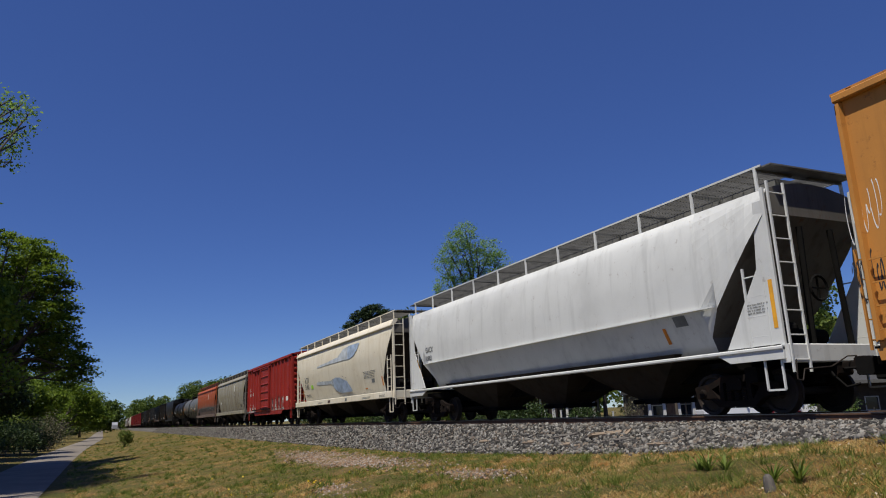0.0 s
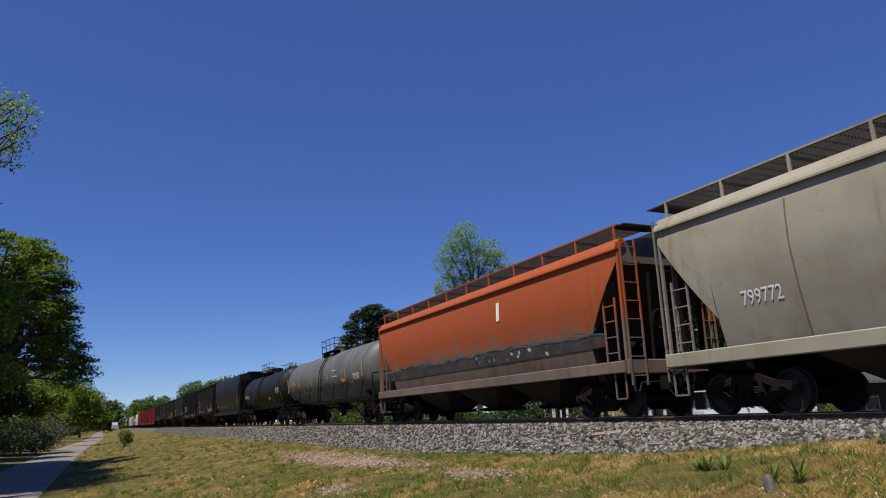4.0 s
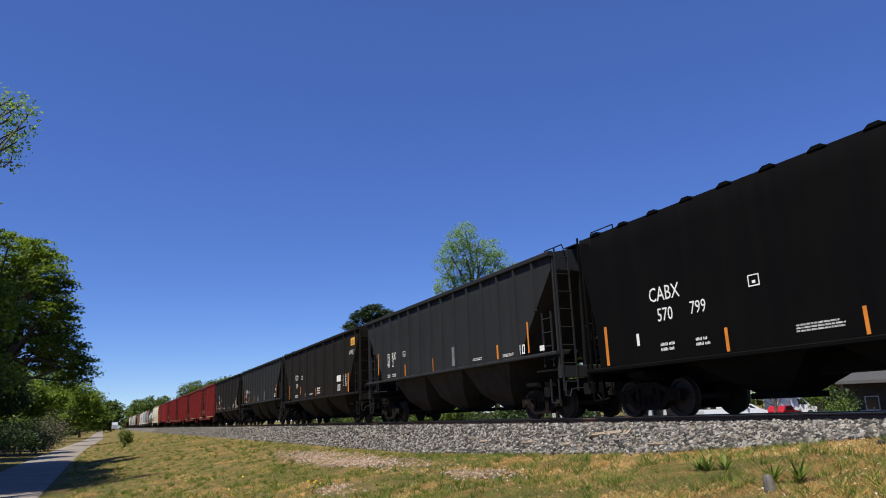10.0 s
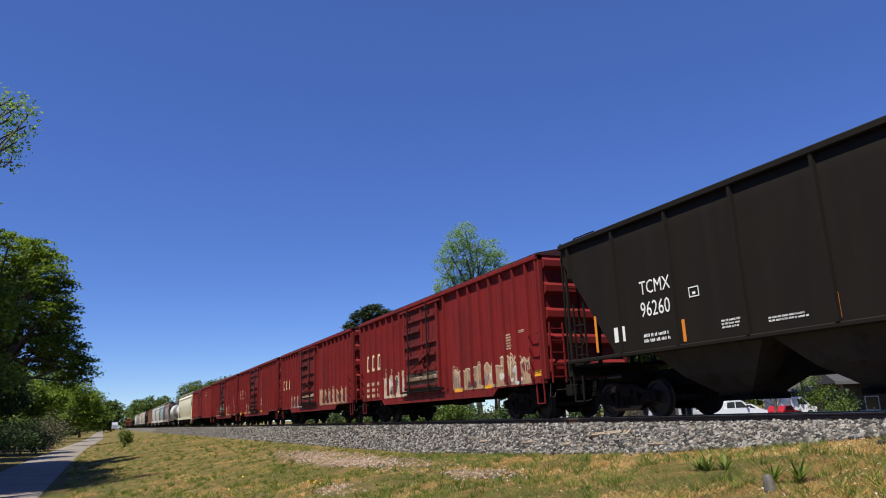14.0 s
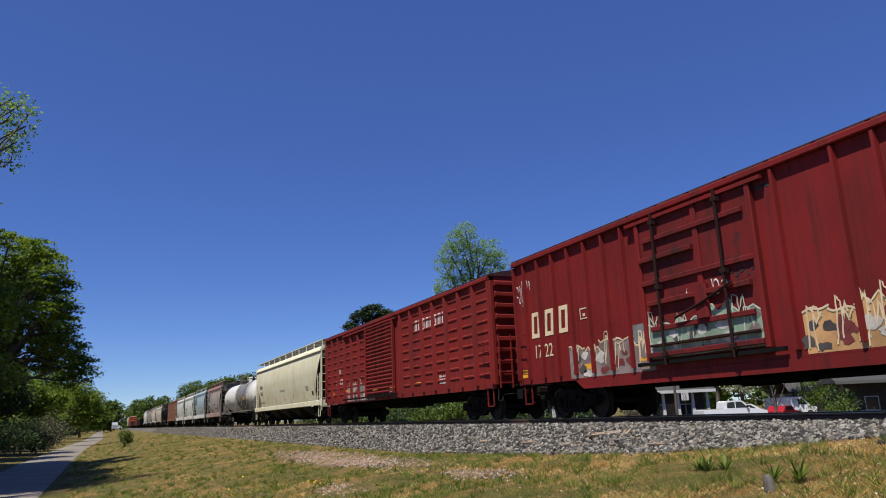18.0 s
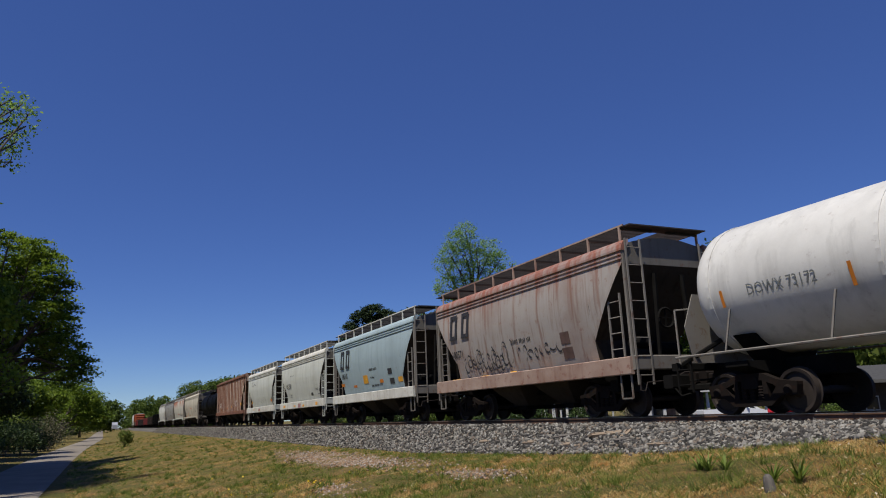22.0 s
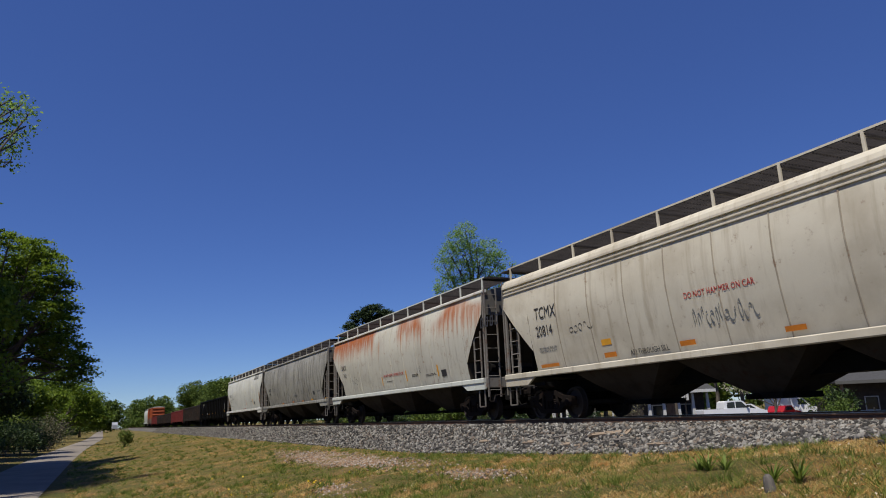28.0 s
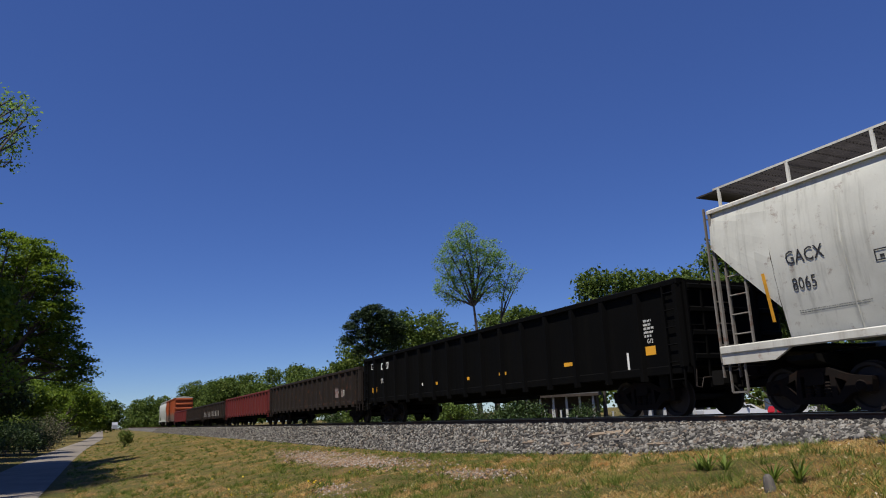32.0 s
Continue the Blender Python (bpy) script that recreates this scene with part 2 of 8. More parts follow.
def truck_meshes():
    w = Geo()
    w.lathe([(-0.07, 0.001), (-0.07, 0.12), (-0.03, 0.14), (-0.01, 0.34), (-0.06, 0.36), (-0.07, 0.42), (0.05, 0.43), (0.06, 0.455), (0.075, 0.455),
             (0.075, 0.36), (0.03, 0.34), (0.02, 0.14), (0.05, 0.12), (0.05, 0.001)], 1, (0, 0, 0), 28)
    a = Geo().tube((0, -1.05, 0), (0, 1.05, 0), 0.075, 10)
    s = plate([(.30, .66), (.40, .622), (.62, .54), (.72, .54), (1.08, .54), (.30, .80), (.40, .76), (.62, .67), (.72, .645), (1.08, .60), (.30, .28), (.42, .30), (.30, .16), (.46, .17), (.64, .31), (.72, .35), (1.05, .35)],
              [(0, 1, 6, 5), (1, 2, 7, 6), (2, 3, 8, 7), (3, 4, 9, 8), (15, 16, 4, 3), (10, 11, 1, 0), (12, 13, 11, 10), (13, 14, 2, 11), (14, 15, 3, 2)], 12, -.085, .085)
    c = Geo()
    for x in (-0.2, 0.0, 0.2):
        c.lathe([(0.28, 0.001)] + [(0.28 + i * 0.0275, 0.088 if i % 2 else 0.072) for i in range(11)] + [(0.56, 0.001)], 2, (x, 0, 0), 8)
    c.box(-0.29, 0.29, -0.09, 0.09, 0.265, 0.29)
    cap = Geo().lathe([(0.05, 0.001), (0.05, 0.07), (0.0, 0.11), (-0.1, 0.12), (-0.14, 0.09), (-0.14, 0.001)], 1, (0, 0, 0), 12)
    b = Geo().box(-0.2, 0.2, -1.1, 1.1, 0.5, 0.74, 0.05)
    return dict(wheel=mesh_of("wheel", w, True), axle=mesh_of("axle", a, True), sideframe=mesh_of("sideframe", s), spring_nest=mesh_of("spring_nest", c),
                bearing_cap=mesh_of("bearing_cap", cap, True), bolster=mesh_of("bolster", b))


TM = truck_meshes()
for k, me in TM.items():
    fixed(me)
    me.materials.append(WHEEL if k in ("wheel", "axle") else TRUCK)


BEAM = mesh_of("brake_beam", Geo().box(-.05, .05, -.75, .75, .30, .42, .01).box(-.04, .04, -.12, .12, .3, .8))
BEAM.materials.append(UNDER)
SHOE = mesh_of("brake_shoe", Geo().box(-.06, .03, -.05, .05, .28, .58, .015))
SHOE.materials.append(TRUCK)


def truck(parent, x):
    t = part("truck", TM["bolster"], None, parent, at=(x, 0, 0))
    for dx in (-0.865, 0.865):
        part("axle", TM["axle"], None, t, at=(dx, 0, 0.43))
        for y, turn in ((-0.78, 0), (0.78, math.pi)):
            w = part("wheel", TM["wheel"], None, t, at=(dx, y, 0.43))
            w.rotation_euler.z = turn
        for y, turn in ((-1.08, math.pi), (1.08, 0)):
            w = part("bearing_cap", TM["bearing_cap"], None, t, at=(dx, y, 0.45))
            w.rotation_euler.z = turn
    for dx in (-.36, .36):
        part("brake_beam", BEAM, None, t, at=(dx, 0, 0))
        for y in (-.78, .78):
            part("brake_shoe", SHOE, None, t, at=(dx * 1.1, y, 0))
    for y in (-1.0, 1.0):
        part("sideframe", TM["sideframe"], None, t, at=(0, y, 0))
        part("spring_nest", TM["spring_nest"], None, t, at=(0, y, 0))


def coupler_mesh():
    g = Geo().box(0, 0.45, -0.09, 0.09, 0.78, 0.94, 0.03)
    g.box(0.42, 0.66, -0.16, 0.14, 0.72, 1.0, 0.04)
    g.box(-0.1, 0.12, -0.22, 0.22, 0.68, 1.04, 0.04)
    return g


COUPLER = fixed(mesh_of("coupler", coupler_mesh()))
COUPLER.materials.append(TRUCK)
HOSE = mesh_of("brake_hose", Geo().pipe([(0, -0.35, 0.85), (0.15, -0.38, 0.66), (0.35, -0.36, 0.45), (0.58, -0.3, 0.5)], 0.025))
HOSE.materials.append(UNDER)


BOLSTER = mesh_of("body_bolster", Geo().prism([(-1.38, 1.05), (-1.38, .95), (-.5, .745), (.5, .745), (1.38, .95), (1.38, 1.05)], 0, -.28, .28))
BOLSTER.materials.append(UNDER)
LEVER = mesh_of("uncoupling_lever", Geo().pipe([(0, -1.40, .98), (0, -1.44, .62), (0, -1.30, .60), (0, -1.22, .80), (.02, -.5, .84), (.12, -.15, 1.02), (.2, 0, 1.02)], .013, 5))
LEVER.materials.append(WHEEL)
PIPE = mesh_of("air_pipe", Geo().pipe([(-1.6, -.55, .78), (-.2, -.55, .78), (.15, -.42, .82), (.3, -.38, .86)], .025, 5).box(-.9, -.6, -1.25, -.75, .62, .92, .03).box(-1.3, -.2, -.16, .16, .56, .72, .03))
PIPE.materials.append(UNDER)


def gear(parent, h, reach=1.65):
    """Trucks, couplers and hoses at both ends of a car of half length h."""
    for k in (1, -1):
        truck(parent, k * (h - reach))
        part("body_bolster", BOLSTER, None, parent, at=(k * (h - reach), 0, 0))
        lever = part("uncoupling_lever", LEVER, None, parent, at=(k * (h + .14), 0, 0))
        lever.rotation_euler.z = 0 if k > 0 else math.pi
        part("air_pipe", PIPE, None, parent, at=(k * (h - .3), 0, 0))
        for me, nm in ((COUPLER, "coupler"), (HOSE, "brake_hose")):
            o = part(nm, me, None, parent, at=(k * (h - 0.05), 0, 0))
            o.rotation_euler.z = 0 if k > 0 else math.pi


def ladder(parent, mat, x, y, z0, z1, width, along, rungs, name="ladder", r=0.015):
    """Two stiles and rungs; along: 0 spreads along x, 1 along y."""
    g = Geo()
    d = (width, 0) if along == 0 else (0, width)
    for s in (0, 1):
        g.box(x + s * d[0] - 0.02, x + s * d[0] + 0.02, y + s * d[1] - 0.02, y + s * d[1] + 0.02, z0, z1)
    for i in range(rungs):
        z = z0 + (i + 0.5) * (z1 - z0) / rungs
        g.tube((x, y, z), (x + d[0], y + d[1], z), r, 5)
    return part(name, g, mat, parent)


def grabs(parent, mat, x, y, z0, n, step=0.38, w=0.42):
    """Separate grab irons on a side, each a bent bar."""
    o = -0.07 if y < 0 else 0.07
    for i in range(n):
        z = z0 + i * step
        part("grab_iron", Geo().pipe([(x, y, z), (x, y + o, z), (x + w, y + o, z), (x + w, y, z)], 0.016, 4), mat, parent)


def stirrup(parent, mat, x, y):
    part("stirrup", Geo().pipe([(x, y, 1.1), (x, y, 0.45), (x + 0.38, y, 0.45), (x + 0.38, y, 1.1)], 0.025, 4), mat, parent)


CREASE = 2.12


def curved(z, zt):
    """Half width of a barrel-sided hopper at height z."""
    k = (zt - z)
    pts = [(0.0, 1.30), (0.25, 1.41), (0.7, 1.49), (1.3, 1.53), (2.12, 1.52), (3.2, 1.02)]
    for (a, p), (b, q) in zip(pts, pts[1:]):
        if k <= b:
            return p + (q - p) * max(0.0, (k - a)) / (b - a)
    return pts[-1][1]


def upright(z, zt):
    k = zt - z
    return 1.50 if k > 0.12 else 1.50 - (0.12 - k) * 0.6


def soft_side(z, zt):
    """Sides that stay nearly upright and turn in gently at top and bottom."""
    k = zt - z
    pts = [(0.0, 1.38), (0.3, 1.46), (0.8, 1.51), (1.3, 1.52), (2.0, 1.44), (2.6, 1.33), (3.2, 1.19)]
    for (a, p), (b, q) in zip(pts, pts[1:]):
        if k <= b:
            return p + (q - p) * max(0.0, (k - a)) / (b - a)
    return pts[-1][1]


def hopper_body(h, zt, side, z0, cut, lip, low, inset=0.05, roof=0.22):
    """Loft of the tank of a covered hopper: straight roof, sides by side(z, zt), ends that slope in below a lip."""
    g = Geo()
    xs = sorted({-h + inset, h - inset, -h + cut, h - cut, -h + cut + 0.02, h - cut - 0.02} | {(-h + cut) + (2 * (h - cut)) * i / 12 for i in range(13)} | {s * (h - inset - (cut - inset) * i / 4) for i in range(5) for s in (-1, 1)})
    rows = []
    for x in xs:
        a = abs(x)
        zb = z0 if a < h - cut - 0.01 else low + (zt - lip - low) * (a - (h - cut)) / (cut - inset)
        zs = [zt - (zt - zb) * (i / 12) for i in range(13)]
        if side is curved and zb < zt - CREASE - .1:
            zs[min(range(13), key=lambda i: abs(zs[i] - zt + CREASE))] = zt - CREASE
        near = [(x, -side(z, zt), z) for z in zs]
        far = [(x, side(z, zt), z) for z in zs[::-1]]
        crown = [(x, y, zt + roof * (1 - (y / 1.3) ** 2)) for y in (1.0, 0.5, 0.0, -0.5, -1.0)]
        rows.append(near + far + crown)
    g.grid(rows, True)
    m = len(rows[0])
    g.f += [tuple(range(m)), tuple(range((len(rows) - 1) * m, len(rows) * m))]
    return g


def bays(parent, h, n, mat, z1=1.35, z0=0.32, reach=2.9):
    """Outlet hoppers hung between the trucks."""
    span = 2 * (h - reach)
    w = span / n
    for i in range(n):
        c = -h + reach + w * (i + 0.5)
        g = Geo()
        g.grid([[(c - w * .49, -1.36, z1), (c + w * .49, -1.36, z1), (c + w * .49, 1.36, z1), (c - w * .49, 1.36, z1)],
                [(c - w * .30, -0.95, z0 + 0.55), (c + w * .30, -0.95, z0 + 0.55), (c + w * .30, 0.95, z0 + 0.55), (c - w * .30, 0.95, z0 + 0.55)],
                [(c - .35, -0.45, z0 + 0.08), (c + .35, -0.45, z0 + 0.08), (c + .35, 0.45, z0 + 0.08), (c - .35, 0.45, z0 + 0.08)]], True)
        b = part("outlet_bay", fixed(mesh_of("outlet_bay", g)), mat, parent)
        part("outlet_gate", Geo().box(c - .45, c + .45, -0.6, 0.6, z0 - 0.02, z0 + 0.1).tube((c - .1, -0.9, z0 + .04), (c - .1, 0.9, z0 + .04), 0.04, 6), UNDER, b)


def running_board(parent, h, zt, mat, post_mat, posts=11, rise=0.50, y=-1.28, width=1.04):
    """The roof walk along both eaves: a deep-barred grating on stub posts."""
    for s in (1, -1):
        g = Geo()
        y0, y1 = s * y, s * (y + width)
        a, b = min(y0, y1), max(y0, y1)
        for i in range(12):
            q = a + (b - a) * i / 11
            g.box(-h + 0.1, h - 0.1, q - 0.006, q + 0.006, zt + rise - 0.05, zt + rise)
        n = int(h * 2 / 0.3)
        for i in range(n + 1):
            x = -h + 0.1 + (2 * h - 0.2) * i / n
            g.box(x - 0.012, x + 0.012, a, b, zt + rise - 0.03, zt + rise - 0.012)
        part("running_board", g, mat, parent)
        part("board_edge", Geo().box(-h + .1, h - .1, s * y - .012, s * y + .012, zt + rise - .03, zt + rise + .012), post_mat, parent)
        for i in range(posts):
            x = -h + 0.25 + (2 * h - 0.5) * i / (posts - 1)
            part("board_post", Geo().box(x - 0.03, x + 0.03, s * y - 0.02, s * y + 0.02, zt - 0.04, zt + rise), post_mat, parent)
            part("board_bracket", Geo().box(x - 0.03, x + 0.03, min(s * y, s * (y + width)), max(s * y, s * (y + width)), zt + rise - 0.10, zt + rise - 0.055), mat, parent)
    for k in (-1, 1):
        part("end_walk", Geo().box(k * h - 0.4, k * h + 0.12, -1.26, 1.26, zt + rise - 0.05, zt + rise - 0.02), mat, parent)


def end_frame(parent, h, zt, mat, dark, sill_z=1.32):
    """End sill, corner posts, ladders, slope-sheet braces and brake gear of a covered hopper."""
    for k in (1, -1):
        part("end_sill", Geo().box(k * h - 0.09, k * h + 0.09, -1.48, 1.48, sill_z - 0.34, sill_z, 0.02), mat, parent)
        for s in (-1, 1):
            part("corner_post", Geo().box(k * (h - 0.05) - 0.035, k * (h - 0.05) + 0.035, s * 1.42 - 0.04, s * 1.42 + 0.04, sill_z, zt, 0.012), mat, parent)
            part("end_brace", Geo().tube((k * (h - 0.1), s * 0.55, sill_z), (k * (h - 0.1), s * 0.45, zt - 0.7), 0.06, 6), dark, parent)
            ladder(parent, mat, k * (h + 0.09), s * 1.43 if s < 0 else 0.98, 0.75, zt + 0.1, 0.45, 1, 8)
            ladder(parent, mat, (h - 0.75) if k > 0 else (-h + 0.3), s * 1.44, sill_z, sill_z + 1.55, 0.45, 0, 4)
        stirrup(parent, mat, h - 0.5 if k > 0 else -h + 0.1, -1.46)
        stirrup(parent, mat, h - 0.5 if k > 0 else -h + 0.1, 1.46)
        part("end_platform", Geo().box(min(k * h, k * (h - 1.25)), max(k * h, k * (h - 1.25)), -1.42, 1.42, sill_z - 0.12, sill_z - 0.07), dark, parent)
    part("brake_cylinder", Geo().lathe([(-0.25, 0.001), (-0.25, 0.14), (0.25, 0.14), (0.25, 0.001)], 1, (h - 0.55, -0.75, sill_z + 0.35), 12), dark, parent)
    part("air_reservoir", Geo().lathe([(-0.42, 0.001), (-0.38, 0.16), (0.38, 0.16), (0.42, 0.001)], 1, (h - 0.95, 0.5, sill_z + 0.25), 12), dark, parent)
    part("brake_wheel", Geo().lathe([(0.0, 0.24), (0.03, 0.27), (0.06, 0.24), (0.03, 0.21), (0.0, 0.24)], 0, (h + 0.02, -0.35, 2.35), 16).tube((h + .03, -.35, 2.1), (h + .03, -.35, 2.6), .02, 4).tube((h + .03, -.6, 2.35), (h + .03, -.1, 2.35), .02, 4), dark, parent)


def side_sills(parent, h, mat, z0, z1, y=1.5, thick=0.12):
    for s in (-1, 1):
        part("side_sill", Geo().box(-h, h, s * y - thick / 2, s * y + thick / 2, z0, z1, 0.02), mat, parent)
    part("centre_sill", Geo().box(-h, h, -0.32, 0.32, 0.72, 1.12), UNDER, parent)


def hopper(u0, u1, zt, label, body_mat, sill_mat=None, board_mat=None, dark=None, side=soft_side, sill=(1.05, 1.34), roof_band=None, nbays=3, ribs=0,
           rib_mat=None, cut=1.45, lip=0.5, low=1.95, board=True, posts=11, rise=0.50, end_mat=None, seams=0, seam_mat=None, humps=0, bay_mat=None, lip_mat=None, rib_inset=0.35, moulding=True, overhang=False, corner=False, slope_mat=None, trough=False):
    e, h = car("covered_hopper", u0, u1, label)
    sill_mat, dark, end_mat = sill_mat or body_mat, dark or UNDER, end_mat or body_mat
    b = part("body", fixed(mesh_of("body", hopper_body(h, zt, side, sill[1] - 0.02, cut, lip, low), True)), body_mat, e)
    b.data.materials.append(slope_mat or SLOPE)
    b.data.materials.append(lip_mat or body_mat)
    if side is curved:
        for ed in b.data.edges:
            ed.use_edge_sharp = all(abs(b.data.vertices[i].co.z - zt + CREASE) < .002 for i in ed.vertices)
    for p in b.data.polygons:
        if abs(p.center.x) > h - cut - 0.03:
            p.use_smooth = False
        # faces that point down or endwards take colours with shade in them
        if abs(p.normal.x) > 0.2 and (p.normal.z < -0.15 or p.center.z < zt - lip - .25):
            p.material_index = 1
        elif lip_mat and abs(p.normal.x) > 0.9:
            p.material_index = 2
    side_sills(e, h, sill_mat, *sill)
    if corner:
        for k in (-1, 1):
            for q in (-1, 1):
                part("bolster_plate", Geo().prism([(k * h, 1.0), (k * (h - 1.25), 1.0), (k * (h - 1.6), 1.19), (k * (h - 1.6), 1.22), (k * h, 1.22)], 1, q * 1.5 - .03, q * 1.5 + .03), sill_mat, e)
    if roof_band:
        for s in (-1, 1):
            y = side(zt - 0.1, zt)
            prof = [(s * (y + dy), zt + dz) for dy, dz in ((-.16, .0), (-.16, .12), (-.08, .10), (0, .05), (.06, -.03), (.09, -.13), (.09, -.18), (0, -.18))]
            if seams and not moulding:
                prof = [(s * (y + dy), zt + dz) for dy, dz in ((-.12, -.04), (-.12, .07), (0, .05), (.06, .01), (.06, -.05), (0, -.05))]
            if overhang:
                prof = [(s * (y + dy), zt + dz) for dy, dz in ((-.20, .0), (-.20, .14), (-.06, .10), (.08, -.08), (.12, -.16), (.12, -.20), (.10, -.20), (-.01, -.16))]
            part("eave_chord", fixed(mesh_of("eave_chord", Geo().prism(prof, 0, -h, h))), roof_band, e)
            for dz in (.27, .38) if moulding and not overhang else ():
                yy = s * (side(zt - dz, zt) + .012)
                part("eave_seam", Geo().box(-h + .05, h - .05, yy - .025, yy + .025, zt - dz - .025, zt - dz + .02, .008), roof_band, e)
    # SLOPE bays hold the shade under the car in their colour
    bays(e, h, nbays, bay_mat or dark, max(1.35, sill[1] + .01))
    if ribs:
        for i in range(ribs):
            x = -h + rib_inset + 2 * (h - rib_inset) * i / (ribs - 1)
            zb = sill[1] if abs(x) < h - cut else low + (zt - lip - low) * (abs(x) - (h - cut)) / cut
            for s in (-1, 1):
                part("side_post", Geo().prism([(x - 0.06, s * 1.495), (x - 0.035, s * 1.57), (x + 0.035, s * 1.57), (x + 0.06, s * 1.495)], 2, zb, zt - 0.1), rib_mat or body_mat, e)
        for s in (-1, 1):
            part("top_chord", Geo().box(-h, h, s * 1.5 - 0.09, s * 1.5 + 0.09, zt - 0.12, zt + 0.02, 0.02), rib_mat or body_mat, e)
    if seams:
        for i in range(1, seams):
            x = -h + cut + (2 * h - 2 * cut) * i / seams
            zs = [zt - 0.4 - (zt - 0.4 - sill[1]) * j / 8 for j in range(9)]
            for s in (-1, 1):
                g = Geo()
                g.grid([[(x - 0.02, s * (side(z, zt) + 0.001), z), (x - 0.012, s * (side(z, zt) + 0.012), z), (x + 0.012, s * (side(z, zt) + 0.012), z), (x + 0.02, s * (side(z, zt) + 0.001), z)] for z in zs])
                part("weld_seam", g, seam_mat or body_mat, e)
    if trough:
        part("hatch_coaming", Geo().box(-h + .5, h - .5, -.42, .42, zt + .1, zt + .44, .02), BOARD_GREY, e)
    for i in range(0 if trough else 4):
        x = -h * 0.72 + i * h * 0.48
        part("roof_hatch", Geo().lathe([(0.0, 0.45), (0.12, 0.45), (0.16, 0.4), (0.18, 0.001)], 2, (x, 0, zt + 0.16), 14), board_mat or body_mat, e)
    for i in range(humps):
        x = -h + 0.7 + (2 * h - 1.4) * i / (humps - 1)
        part("roof_bow", Geo().prism([(x - .20, zt - .02), (x - .09, zt + .055), (x + .09, zt + .055), (x + .20, zt - .02)], 1, -1.46, 1.46), body_mat, e)
    if board:
        running_board(e, h, zt, board_mat or BOARD_GREY, board_mat if rise < .3 else sill_mat, posts, rise)
    else:
        for k in (-1, 1):
            part("end_walk", Geo().box(k * h - .35, k * h + .22, -.75, .75, zt + .20, zt + .235), dark, e)
            for q in (-1, 1):
                part("roof_handhold", Geo().pipe([(k * (h - .95), q * 1.05, zt + .02), (k * (h - .95), q * 1.05, zt + .25), (k * (h - .05), q * 1.05, zt + .25), (k * (h + .05), q * 1.05, zt + .02)], .018, 5), dark, e)
    end_frame(e, h, zt, end_mat, dark, min(sill[1], 1.42) + 0.02)
    gear(e, h)
    return e, h


